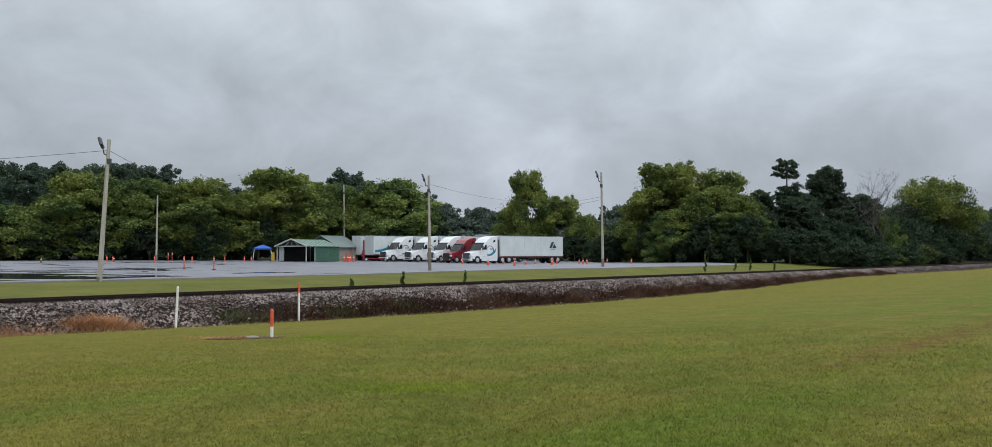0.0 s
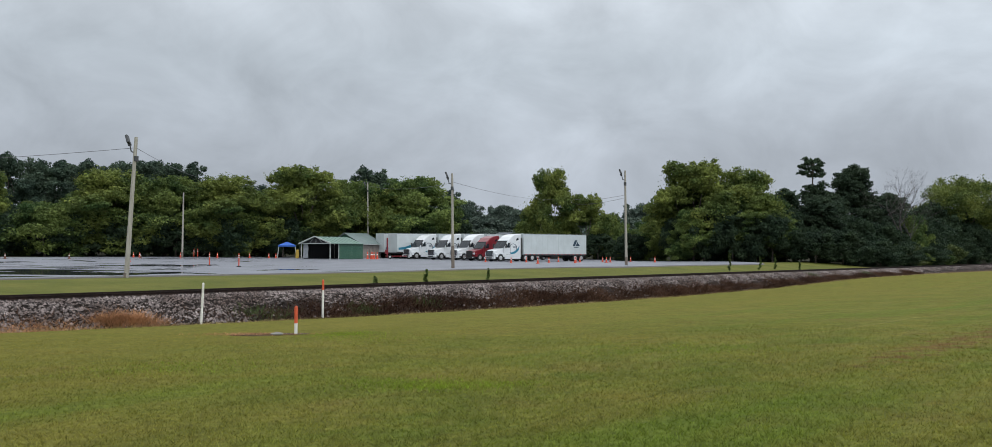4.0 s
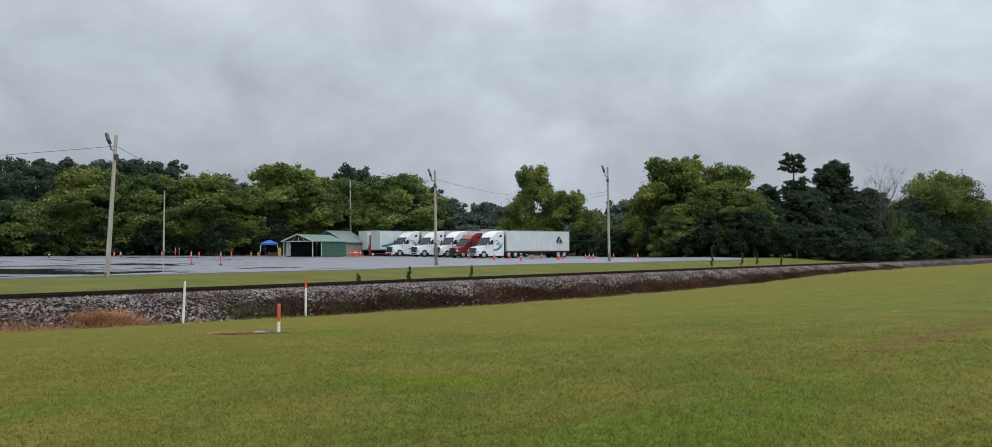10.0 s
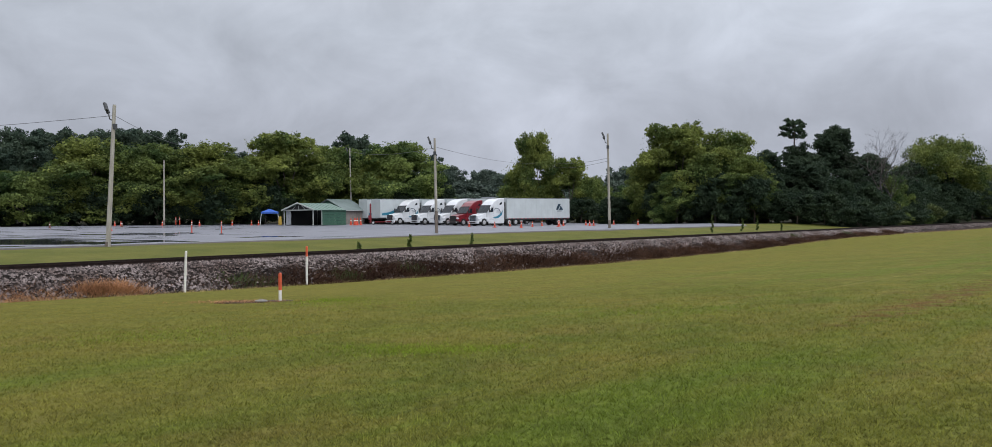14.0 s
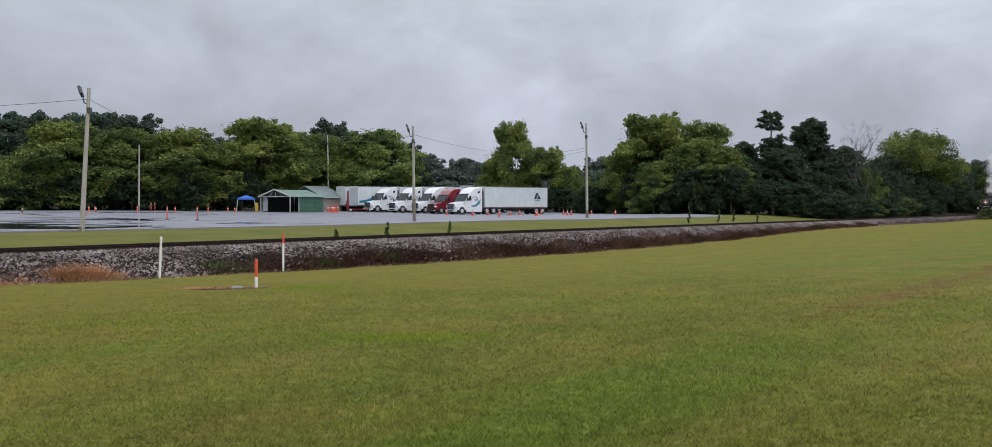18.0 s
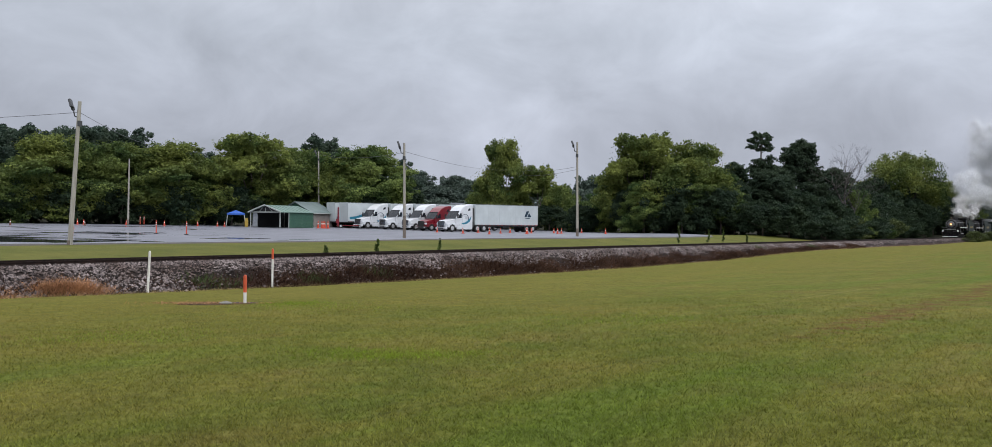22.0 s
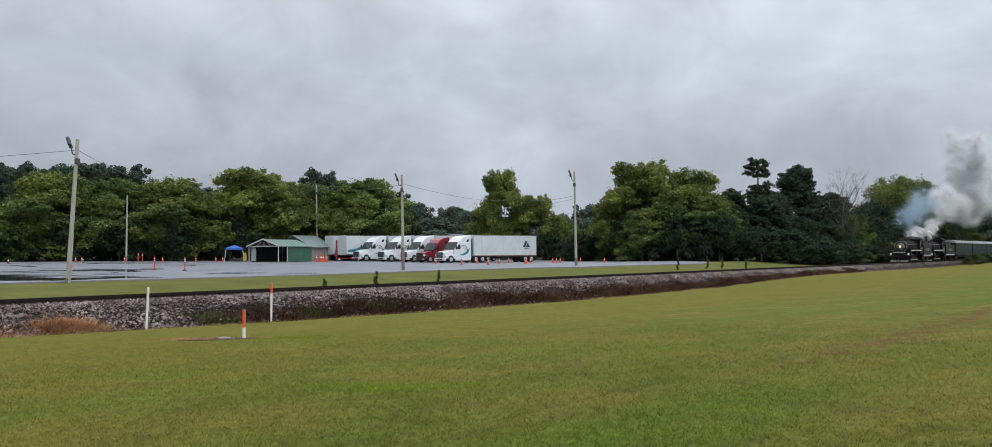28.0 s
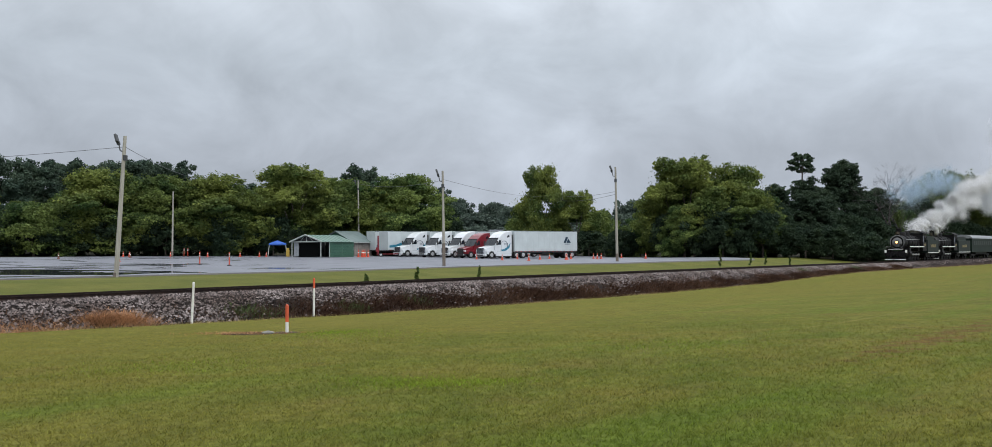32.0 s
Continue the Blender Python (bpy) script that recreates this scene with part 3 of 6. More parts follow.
def broadleaf(name, seed, leaf, count, label, h=14.0, w=13.0, size=0.17, low=0.08, lobes_n=26, narrow=0.0):
    """A broad tree, h high and w wide: trunk with limbs, and a crown of lobes of leaf clumps."""
    rng = np.random.default_rng(seed)
    tree = empty(name)
    bm = B()
    fork = h * (0.22 + 0.08 * rng.random())
    limb(bm, (0, 0, -0.3), (0.2 * rng.normal(), 0.2 * rng.normal(), fork), h * 0.026, h * 0.018, rng, 3, 0.05)
    lobes = []
    for k in range(lobes_n):
        f = (k + 0.5) / lobes_n
        z = h * (low + (0.86 - low) * f ** 0.85)
        half = w * 0.5 * (1 - 0.62 * abs(2 * (f - 0.38)) ** 2.0) * (1 - narrow * f)
        a = k * 2.4 + rng.random() * 1.2
        rr = half * (0.45 + 0.5 * rng.random())
        sz = w * (0.125 + 0.09 * rng.random()) * (1.05 - 0.35 * f)
        x, y = rr * math.cos(a), rr * math.sin(a)
        lobes.append((x, y, z + sz * 0.2, sz * (0.9 + 0.4 * rng.random()), sz * (0.9 + 0.4 * rng.random()), sz * (0.65 + 0.3 * rng.random())))
        if k % 3 == 0:
            limb(bm, (0, 0, fork * (0.75 + 0.3 * rng.random())), (x * 0.85, y * 0.85, z), h * 0.009, h * 0.002, rng, 4)
    for k in range(5):
        a, sz = k * 1.3 + rng.random(), w * (0.09 + 0.05 * rng.random())
        lobes.append((w * 0.2 * math.cos(a), w * 0.2 * math.sin(a), h - sz * 0.9 - h * 0.03 * k * rng.random(), sz, sz, sz * 0.9))
    part("trunk", bm, M_BARK, tree)
    tris = leaf_cloud(rng, lobes, count, size)
    # stray twigs break the outline
    top = leaf_cloud(rng, [(l[0] * 1.03, l[1] * 1.03, l[2] + 0.1, l[3] * 1.1, l[4] * 1.1, l[5] * 1.12) for l in lobes], count // 9, size * 0.7)
    tri_mesh("crown", np.concatenate([tris, top]), leaf, tree)
    tagged(tree, label, "tree")
    return tree


def pine(name, seed, label, h=16.0, w=8.0, sparse=False):
    """A pine in flat plates of needles; the sparse one has a bare stem under a wide tuft."""
    rng = np.random.default_rng(seed)
    tree = empty(name)
    bm = B()
    lean = 0.5 if sparse else 0.1
    limb(bm, (0, 0, -0.3), (lean, 0, h * 0.97), h * 0.016, h * 0.004, rng, 6, 0.02)
    plates = []
    if sparse:
        # a tuft on top, a gap of bare stem, and ragged tiers below
        for k in range(13):
            f = k / 12
            a, rr = k * 2.4, w * 0.33 * (1.0 - 0.6 * f) * (0.35 + 0.65 * rng.random())
            plates.append((lean + rr * math.cos(a), rr * math.sin(a), h * (0.825 + 0.16 * f), w * 0.10, w * 0.09, 0.38))
        n = 46
        for k in range(n):
            f = k / n
            a, rr = k * 2.39, w * 0.5 * (1.2 - 0.85 * f) * (0.25 + 0.75 * rng.random())
            plates.append((rr * math.cos(a) + lean * f * 0.7, rr * math.sin(a), h * (0.08 + 0.66 * f) + 0.5 * rng.normal(), w * (0.075 + 0.07 * rng.random()), w * (0.075 + 0.07 * rng.random()), 0.65))
    else:
        n = 130
        for k in range(n):
            f = (k + 0.5) / n
            half = w * 0.5 * min(1.0, (1 - f ** 4.0) ** 0.5) * (1.02 - 0.20 * f)
            a, rr = k * 2.39, half * (0.35 + 0.6 * rng.random())
            plates.append((rr * math.cos(a) + lean * f, rr * math.sin(a), h * (0.06 + 0.89 * f) + 0.5 * rng.normal(), w * (0.075 + 0.06 * rng.random()), w * (0.075 + 0.06 * rng.random()), 0.85))
    for i, q in enumerate(plates):
        limb(bm, (lean * q[2] / h, 0, q[2] - 0.5), (q[0], q[1], q[2] - 0.1), 0.045, 0.015, rng, 2)
    part("trunk", bm, M_BARK, tree)
    tri_mesh("crown", leaf_cloud(rng, plates, 26000 if sparse else 58000, 0.12, aspect=1.5, layers=1.0), M_NEEDLE, tree)
    tagged(tree, label, "tree")
    return tree


def bare_tree(seed, h=16.0, bark=None, spread=0.5, label="leafless pale grey tree with fine bare twigs"):
    rng = np.random.default_rng(seed)
    tree = empty("bare_tree")
    bm = B()
    limb(bm, (0, 0, -0.3), (0.3, 0, h * 0.4), h * 0.0085, h * 0.006, rng, 4, 0.05)
    twigs = []

    def grow(p, d, ln, r, depth):
        e = p + d * ln
        if depth > 1:
            limb(bm, p, e, r, r * 0.55, rng, 3, 0.08)
        else:
            # a three-sided tapering twig
            u = d.orthogonal().normalized()
            w = d.cross(u)
            base = [p + u * (r * math.cos(a)) + w * (r * math.sin(a)) for a in (0, 2.094, 4.189)]
            twigs.extend((base[i], base[(i + 1) % 3], e) for i in range(3))
        if depth == 0:
            return
        for k in range(3 if depth > 1 else 7):
            nd = (d + Vector(rng.normal(size=3) * spread) + Vector((0, 0, 0.12))).normalized()
            grow(p.lerp(e, 0.55 + 0.45 * rng.random()), nd, ln * (0.58 + 0.2 * rng.random()), r * 0.52, depth - 1)
    for a in (0.3, 1.7, 2.9, 4.2, 5.4):
        grow(Vector((0.3, 0, h * (0.28 + 0.1 * rng.random()))), Vector((math.cos(a) * 0.6, math.sin(a) * 0.6, 1.0)).normalized(), h * 0.26, h * 0.0046, 4)
    part("trunk", bm, bark or M_PALEBARK, tree)
    tri_mesh("twig_crown", np.array([[tuple(v) for v in t] for t in twigs]), bark or M_PALEBARK, tree)
    tagged(tree, label, "tree")
    return tree


T_A = broadleaf("broadleaf_tree", 11, M_LEAF, 38000, "broad leafy tree turning yellow-green above")
T_B = broadleaf("broadleaf_tree", 23, M_LEAF2, 38000, "dense rounded green leafy tree", lobes_n=30)
T_C = broadleaf("broadleaf_tree", 37, M_LEAF, 34000, "loose-crowned yellow-green leafy tree", lobes_n=20, low=0.06)
T_D = broadleaf("hill_tree", 41, M_LEAFD_HAZE, 22000, "tall dark green tree on the hill behind, haze put into its colour", h=20, w=17, size=0.26, lobes_n=22)
T_F = broadleaf("distant_tree", 53, M_LEAF_HAZE, 13000, "distant tree on the far slope, haze put into its leaf colour", h=15, w=20, size=0.36, lobes_n=18)
T_S = broadleaf("shrub", 61, M_LEAF2, 14000, "dense low green shrub at the wood's edge", h=6, w=9, size=0.14, low=0.02, lobes_n=18)
T_U = broadleaf("shrub", 67, M_UNDER_SHADE, 15000, "dense undergrowth shrub, shade put into its dark leaf colour", h=6, w=9, size=0.14, low=0.02, lobes_n=18)
T_O = broadleaf("shrub", 69, M_OLIVE, 9000, "low olive-brown bush beside the embankment", h=6, w=9, size=0.16, low=0.02, lobes_n=16)
T_P = pine("pine_tree", 71, "tall sparse dark pine with a tufted top", sparse=True)
T_Q = pine("pine_tree", 73, "dense dark green pine", w=10.0)
T_N = bare_tree(79)
T_K = bare_tree(83, 12.0, M_DARKTWIG, 0.6, "dark leafless tree with crooked grey limbs")
T_E = broadleaf("broadleaf_tree", 97, M_LEAF, 42000, "wide umbrella-crowned yellow-green tree by the railway", h=18, w=20, low=0.40, lobes_n=30)
SIZE_OF = {T_A: (14, 13), T_B: (14, 13), T_C: (14, 13), T_D: (20, 17), T_F: (15, 20), T_S: (6, 9), T_U: (6, 9), T_O: (6, 9), T_P: (16, 8), T_Q: (16, 10), T_N: (16, 10), T_K: (12, 10), T_E: (18, 20)}
_used = set()
_turn = random.Random(5)


def plant(kind, x, y, h, w, group):
    """One tree of a kind, h high and w wide, on the ground at x, y."""
    hh, ww = SIZE_OF[kind]
    m = Matrix.Translation((x, y, floor_at(x, y))) @ pose(0, 0, 0, 0, 0, _turn.uniform(0, 360)) @ Matrix.Diagonal((w / ww, w / ww, h / hh, 1))
    if kind in _used:
        t = copy_thing(kind, m @ Matrix.Diagonal((1 / kind.scale[0], 1 / kind.scale[1], 1 / kind.scale[2], 1)))
    else:
        _used.add(kind)
        t = kind
        t.matrix_basis = m
    tagged(t, group=group)


for x, y, h, w in ((-132, 200, 22.8, 20), (-123, 205, 24.1, 21), (-114, 210, 19.6, 17), (-107, 215, 18.6, 17), (-97, 215, 18.9, 17), (-91, 222, 19.4, 15), (-85, 215, 19.3, 16), (-80, 213, 19.2, 14), (-74.5, 210, 18.8, 15),
                   (-33.7, 215, 19.4, 14), (-17, 215, 14.7, 12), (-64, 225, 15, 18), (-52, 228, 15, 18), (-42, 228, 14.5, 16), (-150, 195, 22, 22), (-118, 240, 20.2, 22), (-100, 245, 20.8, 22)):
    plant(T_D, x, y, h, w, "wood on the hill")
for k, x, y, h, w in ((T_A, -89.6, 140, 14.0, 14), (T_A, -80.6, 140, 12.9, 10.5), (T_S, -69, 137, 7.6, 11), (T_A, -61.9, 143, 13.0, 14.4), (T_B, -55.1, 147, 12.6, 12),
                      (T_A, -46.2, 150, 12.7, 14), (T_C, -36.2, 156, 14.9, 15), (T_B, -28.6, 166, 13.3, 12), (T_B, -18.7, 168, 14.3, 14), (T_B, -51.9, 154, 11.2, 13),
                      (T_B, -41.7, 158, 11.4, 13), (T_A, -32, 163, 11.8, 13), (T_A, -23, 168, 12.2, 13), (T_B, -66.3, 146, 10, 12), (T_S, -13.8, 174, 8.9, 10.5), (T_B, -98, 138, 14, 14), (T_A, -108, 134, 14, 14), (T_B, -74, 147, 8.2, 10)):
    plant(k, x, y, h * 1.03, w * 1.15, "trees behind the lot")
# these shrubs carry the shade at the trees' feet in their leaf colour
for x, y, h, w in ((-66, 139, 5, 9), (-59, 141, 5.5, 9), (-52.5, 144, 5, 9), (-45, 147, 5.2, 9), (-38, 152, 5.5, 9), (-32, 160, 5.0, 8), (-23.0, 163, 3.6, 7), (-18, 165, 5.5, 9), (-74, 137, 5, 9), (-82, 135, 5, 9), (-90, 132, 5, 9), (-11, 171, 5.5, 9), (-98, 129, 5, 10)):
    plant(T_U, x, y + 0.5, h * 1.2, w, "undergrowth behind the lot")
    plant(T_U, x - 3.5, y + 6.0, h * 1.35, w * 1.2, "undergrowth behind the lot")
for k, x, y, h, w in ((T_A, 6, 176, 16.9, 10.5), (T_C, 11.9, 174, 12.2, 9.6), (T_S, 16.7, 180, 8.8, 9.5), (T_F, 23.2, 192, 8.2, 12), (T_S, 2.4, 187, 7.8, 9.8), (T_F, 28, 215, 11.0, 12), (T_S, 9, 180, 6, 9), (T_S, 20.0, 164, 5.5, 8), (T_F, 25.5, 200, 11.5, 14), (T_U, 18.5, 158, 4.5, 8), (T_S, 23.5, 172, 7.0, 9), (T_U, 14, 170, 4.5, 9),
                      (T_C, 27.4, 152, 16.4, 15), (T_A, 35.6, 153, 15.0, 14), (T_B, 25.0, 157, 12.0, 9), (T_B, 31.0, 160, 14.0, 15), (T_B, 37, 148, 10.5, 11), (T_B, 27, 148, 8.5, 8)):
    plant(k, x, y, h, w, "trees beside the lot")
# raised so their shade-coloured leaves cover the lower crowns
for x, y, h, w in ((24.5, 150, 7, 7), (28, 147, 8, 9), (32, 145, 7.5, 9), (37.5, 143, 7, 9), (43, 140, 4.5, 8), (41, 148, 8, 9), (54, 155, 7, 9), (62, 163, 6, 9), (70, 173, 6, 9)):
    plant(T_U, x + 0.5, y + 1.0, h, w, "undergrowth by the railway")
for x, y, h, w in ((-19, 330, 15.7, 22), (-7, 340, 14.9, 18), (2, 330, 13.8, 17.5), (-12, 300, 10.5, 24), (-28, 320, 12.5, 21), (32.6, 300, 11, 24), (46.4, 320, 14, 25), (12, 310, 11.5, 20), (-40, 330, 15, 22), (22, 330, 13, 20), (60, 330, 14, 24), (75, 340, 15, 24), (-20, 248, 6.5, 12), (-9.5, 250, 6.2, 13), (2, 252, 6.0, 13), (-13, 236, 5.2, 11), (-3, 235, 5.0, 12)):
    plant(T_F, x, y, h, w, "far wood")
plant(T_P, 48.3, 158.9, 17.1, 9.0, "pines by the railway")
for x, y, h, w in ((58.3, 167.9, 16.5, 11.0), (43.0, 155.6, 11.6, 9), (48.0, 152.6, 10.4, 9), (67.0, 174.4, 12.2, 11), (52.5, 162, 11.5, 9)):
    plant(T_Q, x, y, h, w, "pines by the railway")
plant(T_N, 64.9, 163.5, 18.8, 11.0, "trees along the railway")
plant(T_K, 66.0, 163.0, 13.0, 10.0, "trees along the railway")
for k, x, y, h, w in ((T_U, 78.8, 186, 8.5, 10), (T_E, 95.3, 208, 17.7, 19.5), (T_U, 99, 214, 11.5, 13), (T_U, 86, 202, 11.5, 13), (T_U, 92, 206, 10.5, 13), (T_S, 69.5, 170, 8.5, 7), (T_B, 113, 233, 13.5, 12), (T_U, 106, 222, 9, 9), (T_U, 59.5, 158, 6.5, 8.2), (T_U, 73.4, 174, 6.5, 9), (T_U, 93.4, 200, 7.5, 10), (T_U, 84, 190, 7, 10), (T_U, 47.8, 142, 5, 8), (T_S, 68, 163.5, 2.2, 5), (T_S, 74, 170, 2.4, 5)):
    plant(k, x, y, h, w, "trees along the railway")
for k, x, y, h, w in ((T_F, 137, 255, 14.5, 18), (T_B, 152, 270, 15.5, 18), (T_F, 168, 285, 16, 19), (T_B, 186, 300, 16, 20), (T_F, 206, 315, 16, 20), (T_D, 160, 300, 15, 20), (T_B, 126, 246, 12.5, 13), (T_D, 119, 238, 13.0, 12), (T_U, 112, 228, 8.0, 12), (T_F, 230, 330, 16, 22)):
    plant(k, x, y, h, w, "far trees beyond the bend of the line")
for s, q, h, w in ((202, -4.8, 2.1, 3.6), (207, -5.2, 1.7, 3.2), (222, -5.0, 1.9, 4.5), (231, -5.2, 2.2, 5), (243, -5.4, 2.5, 6), (256, -6, 2.7, 7)):
    p = trk(s, q)
    plant(T_O, p.x, p.y, h, w, "bushes beside the embankment")
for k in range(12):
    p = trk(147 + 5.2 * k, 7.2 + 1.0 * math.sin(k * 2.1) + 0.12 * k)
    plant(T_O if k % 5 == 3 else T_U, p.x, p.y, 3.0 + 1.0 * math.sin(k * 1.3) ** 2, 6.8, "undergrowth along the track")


# ---- poles and wires ----
def light_pole(x, y, h, lean=(0.0, 0.0), lamp_side=-1, r=0.15, label="", lamp=True, size=1.0, butt=0.9):
    z = floor_at(x, y)
    ob = empty("light_pole", Matrix.Translation((x, y, z)))
    top = Vector((lean[0], lean[1], h))
    bm = B()
    tube(bm, (0, 0, -0.4), top, r, r * 0.65, 14)
    part("pole", bm, M_POLE, ob)
    bm = B()
    tube(bm, (0, 0, -0.4), top * (butt / h), r * 1.04, r * 1.0, 14)
    part("tarred_butt", bm, M_BUTT, ob, "darker stained foot of the pole")
    if lamp:
        bm = B()
        k = size * lamp_side
        p = top + Vector((0, 0, -1.05 * size))
        tube(bm, p, p + Vector((0.28 * k, -0.1, 0.1)), 0.04 * size, seg=8)
        tube(bm, p + Vector((0.28 * k, -0.1, 0.1)), p + Vector((0.36 * k, -0.12, 0.55 * size)), 0.04 * size, seg=8)
        part("arm", bm, M_STEEL, ob)
        bm = B()
        t = Matrix.Rotation(radians(22 * lamp_side), 4, "Y") @ Matrix.Rotation(radians(-18), 4, "X")
        box(bm, p + Vector((0.5 * k, -0.15, 0.9 * size)), (0.17 * size, 0.30 * size, 0.58 * size), 0.04, t)
        box(bm, p + Vector((0.42 * k, -0.05, 0.6 * size)), (0.2 * size, 0.2 * size, 0.25 * size), 0.04, t)
        part("floodlight", bm, M_STEEL, ob, "grey floodlight head")
        bm = B()
        tube(bm, top + Vector((0, 0, -1.6)), top + Vector((0, 0, -1.25)), r * 0.95, seg=10)
        part("band", bm, M_STEEL, ob)
    tagged(ob, label or "weathered grey wooden light pole with a floodlight", "light pole", "poles on the lot")
    return Vector((x, y, z)) + top


def cable(a, b, sag, r=0.016):
    a, b = Vector(a), Vector(b)
    cu = bpy.data.curves.new("overhead_cable", "CURVE")
    cu.dimensions, cu.bevel_depth, cu.bevel_resolution = "3D", r, 1
    sp = cu.splines.new("POLY")
    n = 20
    sp.points.add(n)
    for i in range(n + 1):
        f = i / n
        p = a.lerp(b, f) - Vector((0, 0, sag * 4 * f * (1 - f)))
        sp.points[i].co = (*p, 1)
    cu.materials.append(M_WIRE)
    tagged(new("overhead_cable", cu), "thin dark overhead cable between light poles", "cable", "overhead cables")


P1 = light_pole(-25.63, 61.6, 9.2, (0.52, 0.1), r=0.17, butt=0.3, label="leaning weathered pole with a floodlight beside the lot")
P2 = light_pole(-6.24, 89.9, 9.05, (-0.10, 0), r=0.15, butt=2.2)
P3 = light_pole(11.35, 101.3, 10.1, (-0.10, 0), r=0.15)
P4 = light_pole(-48.56, 136.3, 9.5, (0.1, 0), r=0.14, lamp=False, label="thin weathered grey pole at the lot's back")
P5 = light_pole(-25.4, 159.9, 12.75, (-0.15, 0), r=0.15, label="tall pale pole behind the sheds")
P6 = light_pole(-77.6, 131, 9.6, (0.15, 0), r=0.17, lamp=False, label="utility pole carrying a grey transformer")
P7 = light_pole(-76.8, 131.5, 7.8, (0.15, 0), r=0.12, size=0.7, lamp_side=1)
P8 = light_pole(9.2, 190, 12.5, (0, 0), r=0.13, lamp=False, label="thin dark utility pole among the trees")
bm = B()
lathe(bm, [(0.24, 0), (0.27, 0.06), (0.27, 0.9), (0.2, 0.98)], Matrix.Translation(P6 + Vector((-0.5, -0.1, -1.9))), 14)
tube(bm, P6 + Vector((-0.5, -0.1, -0.95)), P6 + Vector((-0.5, -0.1, -0.7)), 0.05, seg=8)
can = new("transformer_can", put("transformer_can", bm, M_WHITE))
tagged(can, "pale steel transformer hung on a utility pole", "transformer")
cable(P1 + Vector((0, 0, -0.7)), (-80, 60, 7.4), 0.9)
cable(P1 + Vector((0, 0, -0.7)), (-55.2, 170, 15.2), 0.6)
cable(P2 + Vector((0, 0, -0.8)), P8 + Vector((0, 0, -0.5)), 0.8)
cable(P2 + Vector((0, 0, -0.9)), P5 + Vector((0, 0, -0.5)), 0.6)
cable(P3 + Vector((0, 0, -2.6)), P8 + Vector((0, 0, -0.4)), 0.5)
cable(P3 + Vector((0, 0, -2.9)), P8 + Vector((0, 0, -1.4)), 0.5)


# ---- marker posts on the lawn ----
def marker(x, y, h, r, white_to, lean, label, orange=True):
    s, q = sq_of(x, y)
    ob = empty("marker_post", Matrix.Translation((x, y, ground_height(s, q))) @ pose(0, 0, 0, 0, lean, 0))
    bm = B()
    lathe(bm, [(r, -0.2), (r, white_to)] if orange else [(r, -0.2), (r, white_to - r), (r * 0.7, white_to - 0.01), (0.01, white_to)], seg=14)
    part("post", bm, M_WHITE, ob, smooth_shade=False)
    if orange:
        bm = B()
        lathe(bm, [(r * 1.04, white_to - 0.01), (r * 1.04, h - r), (r * 0.75, h - 0.01), (0.01, h)], seg=14)
        part("sleeve", bm, M_ORANGE, ob, "orange plastic sleeve")
    tagged(ob, label, "marker post", "posts by the railway")


marker(-13.34, 39.78, 1.75, 0.05, 1.75, 2.5, "plain white plastic post at the embankment's foot", False)
marker(-9.3, 45.0, 1.83, 0.05, 1.35, 0.5, "white marker post with an orange top beside the embankment")
marker(-7.15, 30.45, 0.92, 0.053, 0.37, 0.3, "short marker post, orange above white, in the lawn")


# ---- trucks and trailers ----
M_PAINT = mat("white_truck_paint", (0.64, 0.66, 0.68), 0.3, second=(0.57, 0.59, 0.61), scale=1.5, coat=0.4)
M_RED = mat("red_truck_paint", (0.19, 0.007, 0.015), 0.3, second=(0.14, 0.006, 0.012), scale=1.5, coat=0.4)
M_TRAILER = mat("white_trailer_skin", (0.50, 0.545, 0.555), 0.5, second=(0.44, 0.48, 0.49), scale=0.7, vary=0.05)
M_WINDOW = mat("dark_window_glass", (0.012, 0.018, 0.024), 0.08, spec=0.3)
M_CHROME = mat("dull_chrome", (0.42, 0.46, 0.54), 0.25, 0.9)
M_BLACK = mat("black_chassis", (0.018, 0.018, 0.02), 0.6, second=(0.035, 0.032, 0.03), scale=4)
M_TEAL = mat("teal_vinyl", (0.02, 0.17, 0.26), 0.4)
M_NAVY = mat("navy_vinyl", (0.012, 0.035, 0.06), 0.4)
M_LENS = mat("headlight_lens", (0.6, 0.62, 0.65), 0.12)
M_REDLENS = mat("red_reflector", (0.5, 0.02, 0.02), 0.3)
M_HUB = mat("steel_rim", (0.5, 0.5, 0.5), 0.35, 0.6)


def wheel(parent, x, y, r=0.51, w=0.30, dual=False):
    ww = w * (1.9 if dual else 1.0)
    side = 1 if y > 0 else -1
    m = Matrix.Translation((x, y, r)) @ Matrix.Rotation(radians(90), 4, "X")
    bm = B()
    lathe(bm, [(r * 0.58, -ww / 2), (r * 0.94, -ww / 2), (r, -ww / 2 + 0.05), (r, ww / 2 - 0.05), (r * 0.94, ww / 2), (r * 0.58, ww / 2)], m, 20)
    t = part("wheel", bm, M_DARK, parent)
    bm = B()
    k = ww / 2 * -side
    lathe(bm, sorted([(r * 0.57, k * 1.01), (r * 0.45, k * 0.86), (r * 0.16, k * 0.86), (r * 0.12, k * 1.15)], key=lambda p: p[1]), m, 16)
    part("rim", bm, M_HUB, t, "pale steel rim")


